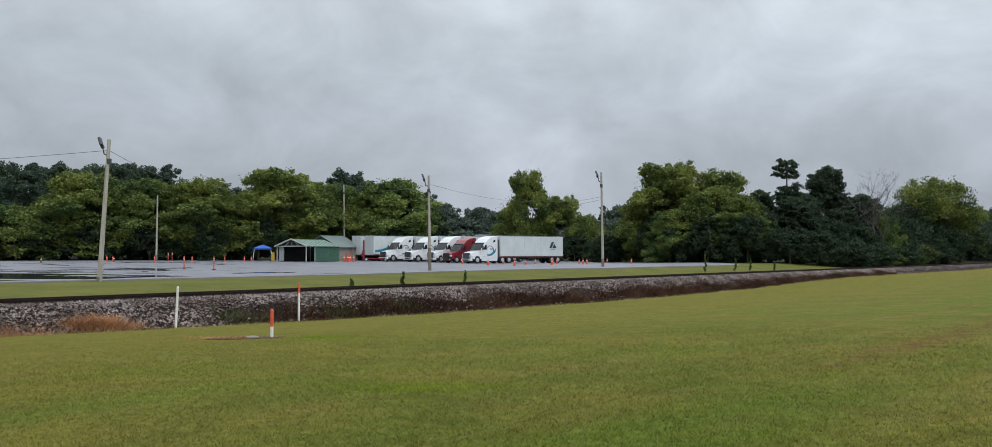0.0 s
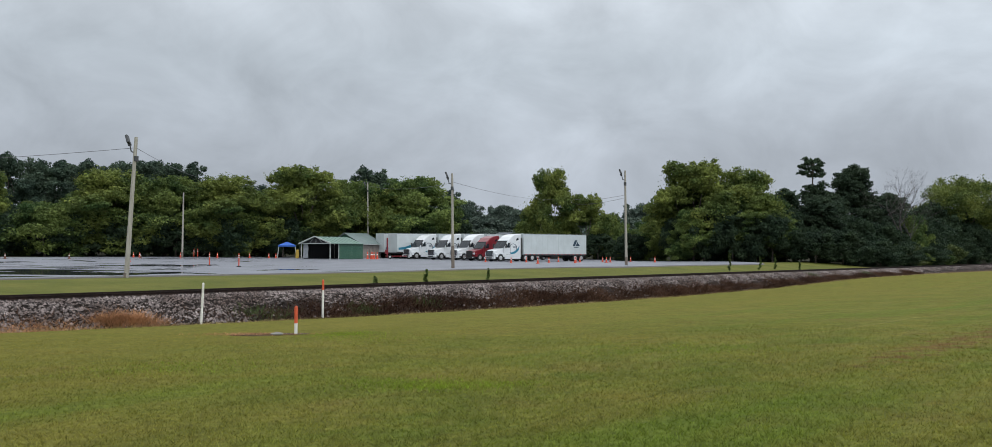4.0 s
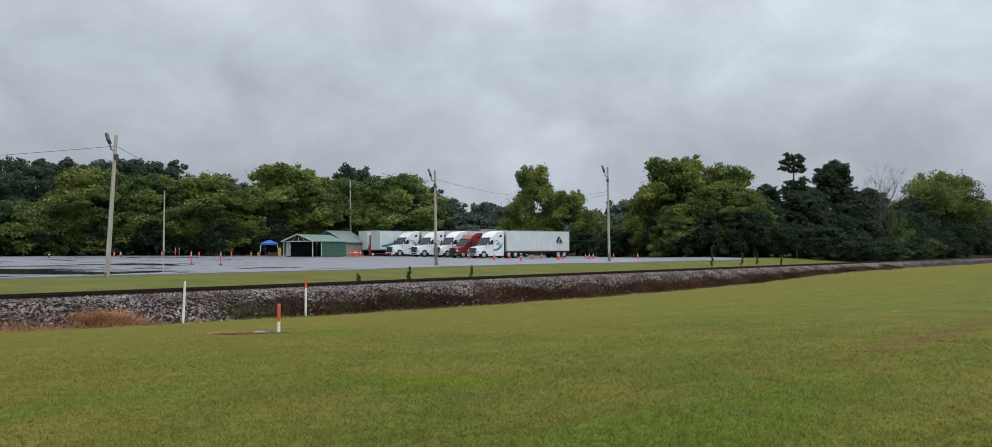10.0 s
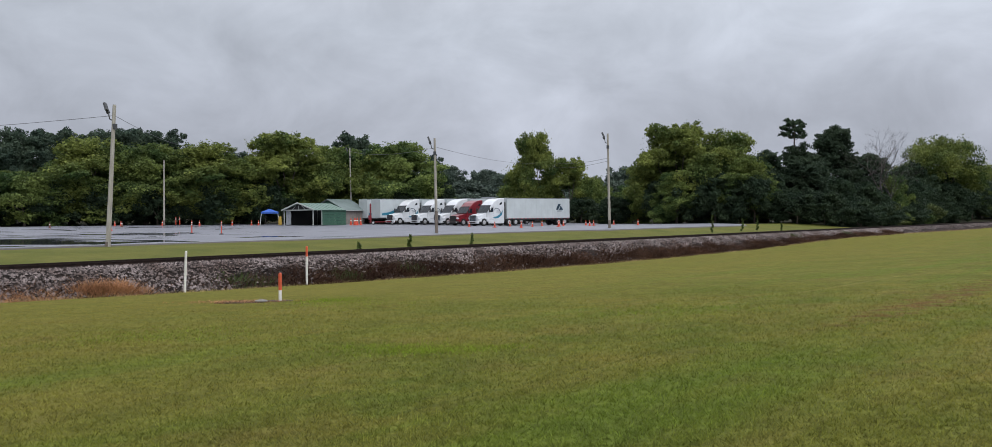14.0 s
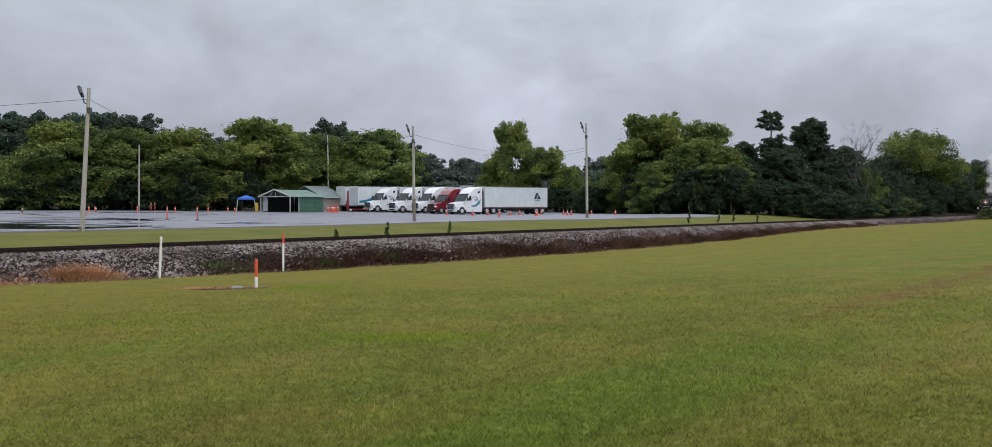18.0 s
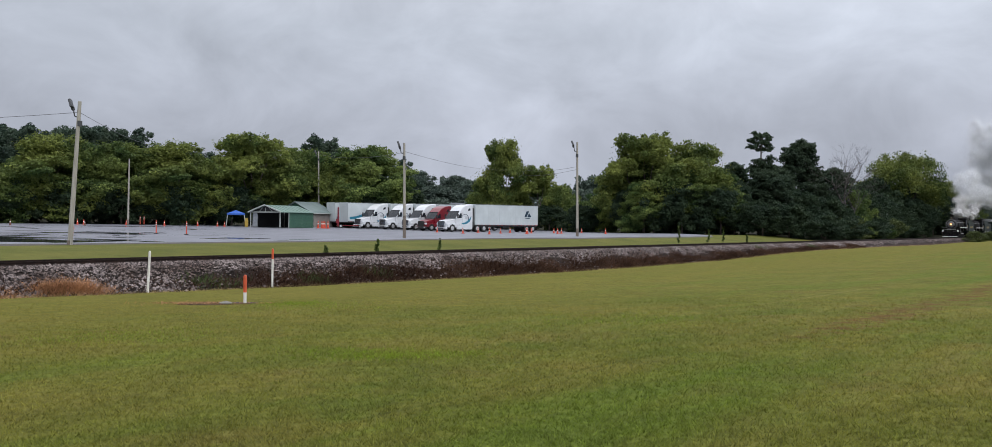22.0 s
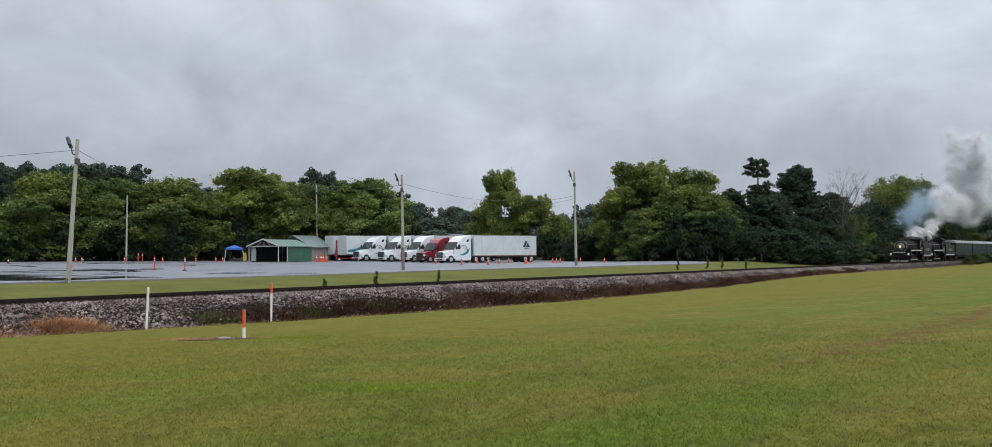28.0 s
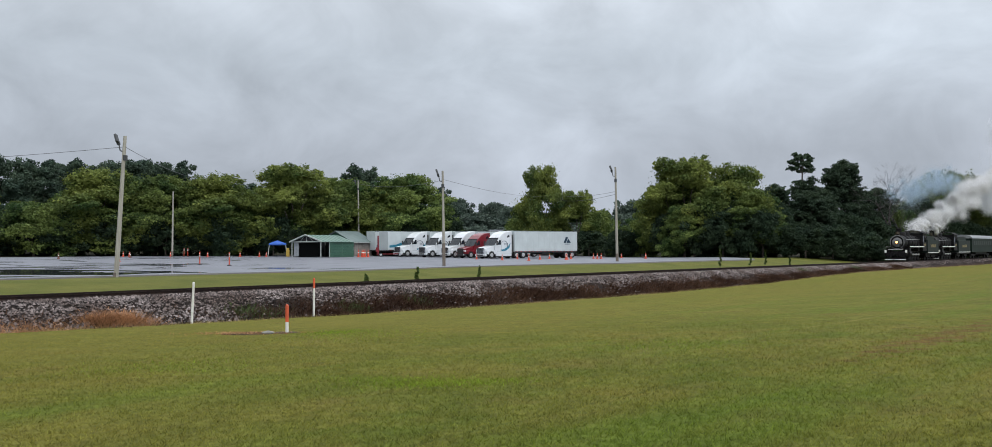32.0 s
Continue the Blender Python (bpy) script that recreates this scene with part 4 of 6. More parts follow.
def tractor(paint, label, decal=True):
    ob = empty("semi_truck")
    bm = B()
    slab(bm, [(-0.18, 0.62), (-0.05, 1.0), (-0.12, 1.46), (-0.55, 1.63), (-1.95, 1.88), (-1.95, 0.62)], "y", -0.98, 0.98, 0.10)
    part("hood", bm, paint, ob)
    bm = B()
    slab(bm, [(-1.78, 0.62), (-1.78, 1.92), (-2.42, 2.82), (-2.62, 3.05), (-3.2, 3.58), (-3.9, 3.88), (-4.6, 3.98), (-5.0, 3.98), (-5.0, 0.62)], "y", -1.2, 1.2, 0.10)
    body = part("cab", bm, paint, ob)
    bm = B()
    slab(bm, [(-1.80, 1.94), (-1.72, 1.92), (-2.42, 2.92), (-2.48, 2.91)], "y", -1.12, 1.12)
    part("windshield", bm, M_WINDOW, body, "dark glass windshield")
    for y in (-1, 1):
        bm = B()
        slab(bm, [(-2.22, 1.98), (-2.88, 1.98), (-2.88, 2.64), (-2.56, 2.64)], "y", 1.2 * y, 1.212 * y, 0.0)
        part("side_window", bm, M_WINDOW, body)
        bm = B()
        slab(bm, [(-4.05, 3.0), (-4.55, 3.1), (-4.5, 3.45), (-4.15, 3.3)], "y", 1.2 * y, 1.212 * y, 0.0)
        part("sleeper_window", bm, M_WINDOW, body)
        bm = B()
        slab(bm, [(-2.05, 0.95), (-3.0, 0.95), (-3.0, 2.8), (-2.98, 2.8), (-2.98, 0.97), (-2.07, 0.97)], "y", 1.2 * y, 1.208 * y, 0.0)
        part("door_seam", bm, M_BLACK, body)
        bm = B()
        box(bm, (-2.0, 1.42 * y, 2.25), (0.16, 0.22, 0.62), 0.04)
        tube(bm, (-2.1, 1.15 * y, 2.45), (-2.0, 1.42 * y, 2.45), 0.02, seg=6)
        part("mirror", bm, M_BLACK, ob, "tall black side mirror")
        bm = B()
        slab(bm, [(-0.25, 0.62), (-0.3, 1.05), (-0.7, 1.22), (-1.75, 1.22), (-1.95, 0.95), (-1.95, 0.62), (-1.72, 0.62), (-1.6, 0.95), (-1.2, 1.08), (-0.8, 0.95), (-0.68, 0.62)], "y", 0.9 * y, 1.17 * y, 0.03)
        part("fender", bm, paint, ob)
        bm = B()
        box(bm, (-0.2, 0.88 * y, 1.12), (0.28, 0.36, 0.3), 0.07)
        part("headlight", bm, M_LENS, ob, "clear headlight")
        bm = B()
        slab(bm, [(-2.0, 0.34), (-4.95, 0.34), (-4.95, 0.9), (-2.0, 0.9)], "y", 1.02 * y, 1.19 * y, 0.04)
        part("side_skirt", bm, paint, ob)
        if decal:
            bm = B()
            slab(bm, [(-2.75, 1.25), (-3.5, 1.35), (-4.2, 1.7), (-4.75, 2.3), (-4.5, 1.55), (-3.9, 1.15), (-3.2, 1.05)], "y", 1.202 * y, 1.215 * y)
            part("swoosh", bm, M_TEAL, body, "teal sweeping stripe")
            bm = B()
            ring = [radians(20 + 13 * i) for i in range(20)]
            outer = [(-3.55 + 0.72 * math.cos(a), 1.85 + 0.72 * math.sin(a)) for a in ring]
            inner = [(-3.55 + (0.69 - 0.16 * i / 20) * math.cos(a), 1.85 + (0.69 - 0.16 * i / 20) * math.sin(a)) for i, a in enumerate(ring)]
            for i in range(19):
                slab(bm, [outer[i], outer[i + 1], inner[i + 1], inner[i]], "y", 1.202 * y, 1.214 * y)
            part("swirl", bm, M_NAVY, body, "dark blue curling stripe")
            for z in (1.98, 2.14):
                bm = B()
                box(bm, (-3.75, 1.206 * y, z), (0.55, 0.012, 0.06))
                part("lettering_bar", bm, M_NAVY, body)
    bm = B()
    box(bm, (-0.12, 0, 0.5), (0.34, 2.3, 0.36), 0.09)
    bump_ob = part("bumper", bm, paint if decal else M_BLACK, ob)
    bm = B()
    box(bm, (0.04, 0, 0.5), (0.05, 1.3, 0.2), 0.02)
    part("air_intake", bm, M_BLACK, bump_ob)
    bm = B()
    slab(bm, [(-0.62, 0.70), (0.62, 0.70), (0.74, 1.44), (0.6, 1.54), (-0.6, 1.54), (-0.74, 1.44)], "x", -0.12, 0.02, 0.02)
    grille = part("grille", bm, M_BLACK, ob)
    for k in range(7):
        box_b = B()
        box(box_b, (0.025, 0, 0.80 + 0.11 * k), (0.02, 1.16, 0.045))
        part("grille_bar", box_b, M_CHROME if decal else M_BLACK, grille, "chrome grille bar" if decal else "")
    for y in (-0.66, 0.66):
        box_b = B()
        box(box_b, (0.022, y, 1.12), (0.05, 0.07, 0.8), 0.015)
        part("grille_surround", box_b, M_CHROME if decal else M_BLACK, grille)
    for y in (-1, 1):
        # upright black strip stands in for the shaded gap between sleeper and trailer
        bm = B()
        box(bm, (-5.12, 1.12 * y, 2.1), (0.26, 0.10, 2.7), 0.02)
        part("cab_fairing", bm, M_BLACK, ob, "black strip standing in for the shaded gap behind the sleeper")
        bm = B()
        box(bm, (0.03, 0.92 * y, 0.52), (0.06, 0.28, 0.14), 0.02)
        part("fog_light", bm, M_LENS, bump_ob)
        bm = B()
        tube(bm, (-2.1, 0.55 * y, 2.95), (-1.68, 0.1 * y, 2.0), 0.015, seg=6)
        part("wiper", bm, M_BLACK, body)
    bm = B()
    box(bm, (-2.55, 0, 2.95), (0.35, 2.2, 0.10), 0.03)
    part("sun_visor", bm, M_BLACK, body, "dark sun visor over the windshield")
    # solid black block puts the dark into the wheel arches
    bm = B()
    box(bm, (-1.15, 0, 0.8), (1.15, 2.2, 0.6), 0.05)
    part("wheel_well", bm, M_BLACK, ob)
    # solid black block added for the shade under the cab
    bm = B()
    box(bm, (-3.5, 0, 0.42), (2.9, 1.9, 0.5), 0.05)
    part("fuel_tank_bay", bm, M_BLACK, ob)
    bm = B()
    box(bm, (-4.2, 0, 0.72), (7.4, 0.9, 0.24), 0.02)
    part("chassis", bm, M_BLACK, ob)
    bm = B()
    box(bm, (-6.3, 0, 1.08), (1.0, 0.9, 0.12), 0.04)
    part("fifth_wheel", bm, M_BLACK, ob)
    for y in (-1.02, 1.02):
        wheel(ob, -1.2, y)
        for x in (-5.95, -7.25):
            wheel(ob, x, y * 0.88, dual=True)
    tagged(ob, label, "truck", "trucks parked on the lot")
    return ob


def trailer(label, logo=True, swoosh=False):
    """A box trailer, its front wall at x = 0 and its doors at x = -12.9."""
    L = 12.9
    ob = empty("box_trailer")
    bm = B()
    box(bm, (-L / 2, 0, 2.52), (L, 2.56, 3.1), 0.04)
    body = part("body", bm, M_TRAILER, ob)
    for y in (-1, 1):
        n = 12
        rib = None
        for k in range(n):
            if rib is None:
                bm = B()
                box(bm, (0, 1.286 * y, 2.54), (0.03, 0.012, 2.84))
                rib = part("seam", bm, M_TRAILER, body)
            else:
                rib = again(rib, body)
            rib.matrix_basis = Matrix.Translation((-0.4 - k * (L - 0.8) / (n - 1), 0, 0))
        for z, h, mm, nm in ((1.02, 0.10, M_STEEL, "bottom_rail"), (4.03, 0.06, M_STEEL, "top_rail")):
            bm = B()
            box(bm, (-L / 2, 1.288 * y, z), (L, 0.03, h), 0.008)
            part(nm, bm, mm, body)
        dot = None
        for k in range(16):
            if dot is None:
                bm = B()
                box(bm, (0, 1.306 * y, 1.03), (0.28, 0.006, 0.05))
                dot = part("reflector", bm, M_REDLENS, body, "red reflector strip")
            else:
                dot = again(dot, body)
            dot.matrix_basis = Matrix.Translation((-0.5 - k * 0.8, 0, 0))
        if logo:
            bm = B()
            slab(bm, [(-9.95, 2.3), (-10.45, 3.2), (-10.95, 3.2), (-10.45, 2.3)][::-1], "y", 1.284 * y, 1.296 * y)
            slab(bm, [(-10.6, 2.3), (-10.95, 2.95), (-11.5, 2.3)], "y", 1.284 * y, 1.296 * y)
            part("emblem", bm, M_NAVY, body, "dark angular emblem")
            bm = B()
            box(bm, (-10.7, 1.29 * y, 2.12), (1.0, 0.012, 0.1))
            part("lettering_bar", bm, M_NAVY, body)
        if swoosh:
            bm = B()
            slab(bm, [(-0.3, 1.75), (-1.6, 1.9), (-3.2, 2.4), (-4.6, 3.0), (-3.5, 2.2), (-2.0, 1.5), (-0.3, 1.4)], "y", 1.284 * y, 1.296 * y)
            part("swoosh", bm, M_TEAL, body, "teal sweeping stripe")
            bm = B()
            box(bm, (-7.5, 1.29 * y, 3.45), (3.2, 0.012, 0.22))
            part("lettering_bar", bm, M_TEAL, body)
        bm = B()
        tube(bm, (-2.4, 0.7 * y, 0.1), (-2.4, 0.7 * y, 1.25), 0.06, seg=8)
        box(bm, (-2.4, 0.7 * y, 0.06), (0.3, 0.3, 0.05))
        part("landing_leg", bm, M_STEEL, ob)
        for x in (-10.6, -11.9):
            wheel(ob, x, 0.92 * y, dual=True)
    bm = B()
    box(bm, (-11.25, 0, 0.72), (3.2, 1.0, 0.3), 0.03)
    box(bm, (-10.6, 0, 0.52), (0.16, 1.9, 0.16))
    box(bm, (-11.9, 0, 0.52), (0.16, 1.9, 0.16))
    part("bogie", bm, M_BLACK, ob)
    bm = B()
    box(bm, (-L / 2, 0, 0.90), (L - 0.2, 2.4, 0.14))
    for k in range(18):
        box(bm, (-0.6 - k * 0.69, 0, 0.81), (0.08, 2.3, 0.1))
    part("underframe", bm, M_BLACK, ob)
    # unseen black block, added to darken the space under the trailer
    bm = B()
    box(bm, (-6.4, 0, 0.78), (1.3, 2.0, 0.45), 0.05)
    part("pallet_carrier", bm, M_BLACK, ob)
    bm = B()
    box(bm, (-L - 0.02, 0, 0.6), (0.1, 2.2, 0.12), 0.02)
    for y in (-0.7, 0.7):
        box(bm, (-L + 0.02, y, 0.9), (0.08, 0.08, 0.6))
    part("rear_guard", bm, M_BLACK, ob)
    tagged(ob, label, "trailer", "trailers parked on the lot")
    return ob


TRUCK_TURN = 221.0


def stand(x, y, turn=TRUCK_TURN, dz=0.09):
    return Matrix.Translation((x, y, floor_at(x, y) + dz)) @ pose(0, 0, 0, 0, 0, turn)


white = tractor(M_PAINT, "white semi truck with a teal swoosh, parked")
white.matrix_basis = stand(-4.3, 136.6)
for x, y in ((-9.9, 143.6), (-13.6, 146.6), (-17.8, 150.0)):
    copy_thing(white, stand(x, y))
red = tractor(M_RED, "red semi truck with a black grille, parked", False)
red.matrix_basis = stand(-7.35, 140.4) @ Matrix.Diagonal((0.96, 0.97, 0.94, 1))
box_t = trailer("white box trailer with a dark emblem, coupled to a truck")


def behind(x, y, back=5.45):
    a = radians(TRUCK_TURN)
    return stand(x - back * math.cos(a), y - back * math.sin(a))


box_t.matrix_basis = behind(-4.3, 136.6)
box_t.matrix_basis.translation.z = floor_at(3, 143) + 0.09
plain_t = trailer("plain white box trailer coupled to a truck", False)
plain_t.matrix_basis = behind(-9.9, 143.6)
for x, y in ((-13.6, 146.6), (-17.8, 150.0)):
    copy_thing(plain_t, behind(x, y))
sw_t = trailer("white box trailer with a teal swoosh, unhitched", False, True)
sw_t.matrix_basis = stand(-20.4, 153.3)
copy_thing(sw_t, stand(-22.9, 156.3))


# ---- sheds, tent ----
M_GREENROOF = mat("green_metal_roof", (0.125, 0.205, 0.165), 0.45, 0.1, second=(0.10, 0.170, 0.140), scale=1.0, spec=0.6)
M_SHEDROOF = mat("grey_green_metal_roof", (0.17, 0.215, 0.21), 0.45, 0.1, second=(0.14, 0.18, 0.175), scale=1.0, spec=0.6)
M_GREENWALL = mat("green_siding", (0.025, 0.085, 0.055), 0.5, second=(0.035, 0.10, 0.065), scale=1.0)
M_TAN = mat("tan_siding", (0.25, 0.22, 0.20), 0.8, second=(0.21, 0.185, 0.165), scale=1.5)
M_TRIM = mat("pale_trim", (0.40, 0.43, 0.41), 0.5)
M_BLUE = mat("blue_canopy", (0.02, 0.10, 0.42), 0.6, second=(0.02, 0.08, 0.33), scale=3)
# near-black colour for surfaces that carry the carport's inner shade
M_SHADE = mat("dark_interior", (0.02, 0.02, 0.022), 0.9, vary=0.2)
M_CANVAS = mat("grey_tarp", (0.30, 0.32, 0.34), 0.7, second=(0.22, 0.24, 0.26), scale=3)


def carport():
    """Open-fronted green metal carport: x along the gable front, y back along the ridge."""
    W, D, E, R = 5.7, 7.4, 2.3, 3.25
    ob = empty("carport", Matrix.Translation((-32.45, 141.2, floor_at(-29, 141) + 0.09)) @ pose(0, 0, 0, 0, 0, -30))
    for sgn in (-1, 1):
        # roof sheets laid side by side down each slope
        sheet = None
        for k in range(8):
            if sheet is None:
                bm = B()
                x0, x1 = W / 2, W / 2 + sgn * (W / 2 + 0.25)
                slope = (R - E) / (W / 2)
                slab(bm, [(x0, R), (x1, R - slope * abs(x1 - x0)), (x1, R - slope * abs(x1 - x0) + 0.06), (x0, R + 0.06)], "y", 0.0, 0.90, 0.0)
                slab(bm, [(x0, R + 0.05), (x1, R - slope * abs(x1 - x0) + 0.05), (x1, R - slope * abs(x1 - x0) + 0.10), (x0, R + 0.10)], "y", 0.0, 0.06, 0.0)
                sheet = part("roof_sheet", bm, M_GREENROOF, ob)
            else:
                sheet = again(sheet, ob)
            sheet.matrix_basis = Matrix.Translation((0, -0.2 + k * 0.92, 0))
        bm = B()
        slab(bm, [(W / 2, R), (W / 2 + sgn * (W / 2 + 0.3), E - 0.13), (W / 2 + sgn * (W / 2 + 0.3), E + 0.08), (W / 2, R + 0.17)], "y", -0.27, -0.2)
        part("gable_trim", bm, M_TRIM, ob, "pale gable trim")
    for y in (0, 1.9, 4.9, 7.35):
        for x in (0.05, W - 0.05):
            if x < 1 and 0 < y < 5:
                continue
            bm = B()
            box(bm, (x, y, E / 2), (0.1, 0.1, E))
            part("post", bm, M_TRIM, ob)
    bm = B()
    box(bm, (W / 2, 0, E - 0.02), (W, 0.08, 0.14))
    part("front_beam", bm, M_TRIM, ob)
    # a dark sheet stands in for the shade inside the open gable
    bm = B()
    slab(bm, [(0.2, E + 0.06), (W - 0.2, E + 0.06), (W / 2, R - 0.1)], "y", 0.1, 0.14)
    gable = part("gable_panel", bm, M_SHADE, ob, "dark sheet standing in for shade in the open gable")
    for x0, x1 in ((W * 0.28, W * 0.40), (W * 0.5, W * 0.5), (W * 0.72, W * 0.60)):
        bm = B()
        tube(bm, (x0, 0.06, E + 0.05), (x1, 0.06, E + 0.62), 0.035, seg=6)
        part("truss_web", bm, M_TRIM, gable)
    # horizontal siding on the side wall behind an open bay, back wall closed
    for k in range(10):
        bm = B()
        box(bm, (W, 4.65, 0.12 + k * 0.227), (0.06, 5.4, 0.217), 0.012)
        part("siding_board", bm, M_GREENWALL, ob)
    # back and far side walls are coloured as shade, not siding green
    bm = B()
    box(bm, (W / 2, D, E / 2), (W, 0.06, E))
    part("back_wall", bm, M_SHADE, ob)
    bm = B()
    box(bm, (0.0, 3.95, E / 2), (0.06, 6.7, E))
    part("side_wall", bm, M_SHADE, ob)
    tagged(ob, "open green metal carport with a gable roof and pale trim", "carport")
    # a grey tarp hung in the front corner
    bm = B()
    slab(bm, [(0.15, 0.1), (1.15, 0.15), (1.1, 0.9), (1.2, 1.6), (1.0, 2.2), (0.2, 2.2)], "y", 0.25, 0.32, 0.02)
    tp = new("hanging_tarp", put("hanging_tarp", bm, M_CANVAS))
    tp.matrix_basis = ob.matrix_basis.copy()
    tagged(tp, "wrinkled grey tarp hung inside the carport", "tarp")


def shed():
    ob = empty("storage_shed", Matrix.Translation((-25.4, 152.6, floor_at(-25.4, 152.6))) @ pose(0, 0, 0, 0, 0, 60))
    W, D, E, R = 5.2, 6.6, 2.5, 4.1
    bm = B()
    slab(bm, [(0, 0), (D, 0), (D, E), (D / 2, R), (0, E)], "x", 0, W)
    part("wall", bm, M_TAN, ob)
    for k in range(10):
        bm = B()
        box(bm, (0.42 + k * 0.485, -0.01, E / 2), (0.44, 0.03, E - 0.1), 0.008)
        part("siding_board", bm, M_TAN, ob)
    for sgn in (-1, 1):
        bm = B()
        y1 = D / 2 + sgn * (D / 2 + 0.35)
        z1 = R - (R - E) / (D / 2) * (D / 2 + 0.35)
        slab(bm, [(D / 2, R + 0.02), (y1, z1 + 0.02), (y1, z1 + 0.12), (D / 2, R + 0.12)], "x", -0.35, W + 0.35)
        part("roof_slope", bm, M_SHEDROOF, ob)
    bm = B()
    slab(bm, [(0.15, E), (D - 0.15, E), (D / 2, R - 0.08)], "x", -0.05, -0.004)
    part("gable_panel", bm, M_GREENWALL, ob, "dark green gable end")
    bm = B()
    box(bm, (W / 2, -0.36, E - 0.17), (W + 0.7, 0.05, 0.14))
    part("fascia", bm, M_TRIM, ob)
    tagged(ob, "tan wooden storage shed with a grey-green metal roof", "shed")


def tent():
    ob = empty("canopy_tent", Matrix.Translation((-36.3, 143.2, floor_at(-35, 144) + 0.09)) @ pose(0, 0, 0, 0, 0, 14))
    for x in (0, 2.4):
        for y in (0, 2.4):
            bm = B()
            tube(bm, (x + (0.22 if x else -0.22), y + (0.22 if y else -0.22), 0), (x, y, 1.9), 0.05, seg=8)
            part("leg", bm, M_TRIM, ob)
    bm = B()
    vs = [bm.verts.new(p) for p in ((-0.1, -0.1, 1.75), (2.5, -0.1, 1.75), (2.5, 2.5, 1.75), (-0.1, 2.5, 1.75), (-0.1, -0.1, 1.98), (2.5, -0.1, 1.98), (2.5, 2.5, 1.98), (-0.1, 2.5, 1.98), (1.2, 1.2, 2.5))]
    for i in range(4):
        bm.faces.new((vs[i], vs[(i + 1) % 4], vs[4 + (i + 1) % 4], vs[4 + i]))
        bm.faces.new((vs[4 + i], vs[4 + (i + 1) % 4], vs[8]))
    canopy = part("canopy", bm, M_BLUE, ob, "bright blue fabric canopy")
    sol = canopy.modifiers.new("cloth", "SOLIDIFY")
    sol.thickness = 0.02
    tagged(ob, "small blue canopy tent on pale legs beside the carport", "tent")
    bm = B()
    box(bm, (0, 0, 0.5), (0.5, 0.4, 1.0), 0.05)
    box(bm, (0, -0.02, 1.15), (0.42, 0.34, 0.3), 0.05)
    bx = new("equipment_box", put("equipment_box", bm, mat("yellow_box", (0.45, 0.30, 0.05), 0.6, vary=0.2)))
    bx.matrix_basis = stand(-33.6, 143.6, 14)
    tagged(bx, "small yellow upright equipment box under the tent", "box")


carport()
shed()
tent()


# ---- cones and delineators ----
def cone():
    ob = empty("traffic_cone")
    bm = B()
    lathe(bm, [(0.135, 0.03), (0.035, 0.72), (0.02, 0.73)], seg=14)
    part("cone", bm, M_CONE, ob)
    bm = B()
    box(bm, (0, 0, 0.02), (0.38, 0.38, 0.045), 0.012)
    part("base", bm, M_CONE, ob)
    bm = B()
    lathe(bm, [(0.0855, 0.40), (0.072, 0.49)], seg=14)
    part("collar", bm, M_WHITE, ob, "white reflective collar")
    tagged(ob, "orange traffic cone standing on wet asphalt", "traffic cone", "traffic cones")
    return ob


def rake_red():
    """A red steel lifting mast on a low wheeled frame."""
    ob = empty("red_lift")
    bm = B()
    for y in (-0.3, 0.3):
        box(bm, (0, y * 1.2, 1.75), (0.24, 0.20, 3.1), 0.01)
    for z in (0.9, 1.6, 2.4, 3.2):
        box(bm, (0, 0, z), (0.18, 0.7, 0.14))
    box(bm, (0.1, 0, 1.1), (0.5, 0.9, 0.7), 0.04)
    part("mast", bm, M_RED, ob)
    bm = B()
    for y in (-0.45, 0.45):
        box(bm, (-1.8, y, 0.42), (4.2, 0.14, 0.14))
    for x in (-3.6, -2.4, -1.2, 0):
        box(bm, (x, 0, 0.42), (0.12, 0.9, 0.12))
    part("frame", bm, M_RED, ob)
    for x in (-3.4, -0.4):
        for y in (-0.55, 0.55):
            wheel(ob, x, y, 0.3, 0.16)
    tagged(ob, "red steel lift mast on a low wheeled frame", "lift")
    return ob


def delineator():
    ob = empty("delineator_post")
    bm = B()
    lathe(bm, [(0.055, 0.05), (0.05, 1.22), (0.03, 1.27)], seg=12)
    part("tube", bm, M_CONE, ob)
    bm = B()
    lathe(bm, [(0.22, 0), (0.22, 0.05), (0.08, 0.10)], seg=12)
    part("base", bm, M_DARK, ob, "black rubber base")
    for z in (0.85, 1.03):
        bm = B()
        lathe(bm, [(0.0535, z), (0.053, z + 0.09)], seg=12)
        part("band", bm, M_WHITE, ob, "white reflective band")
    tagged(ob, "tall orange delineator post on a rubber base", "delineator", "delineators")
    return ob


CONES = ((-43, 104.2), (-54.7, 134), (-54.0, 134.4), (-49.7, 138.8), (-44.6, 139.9), (-40.8, 143.4), (-37.6, 142.4), (-36.6, 142.6),
         (-4.6, 130.5), (-1.0, 119.2), (1.0, 133.0), (2.1, 107.7), (3.9, 125.3), (5.6, 136), (6.7, 114.5), (7.6, 128), (8.4, 132), (11.8, 135.2), (11.0, 120.6), (12.2, 128), (17.2, 147.6), (17.6, 124.1), (-50, 87.6))
DELINEATORS = ((-48.2, 140.2), (-47.7, 140.4), (-29.7, 90.8), (-26.3, 88.9))
CONE_STACK = ((-22.9, 143.6), (-22.4, 143.9), (-21.9, 143.5), (-21.5, 144.0), (-22.1, 143.2))
first = cone()
first.matrix_basis = stand(*CONES[0], 10)
for i, (x, y) in enumerate(CONES[1:]):
    copy_thing(first, stand(x, y, 17 * i))
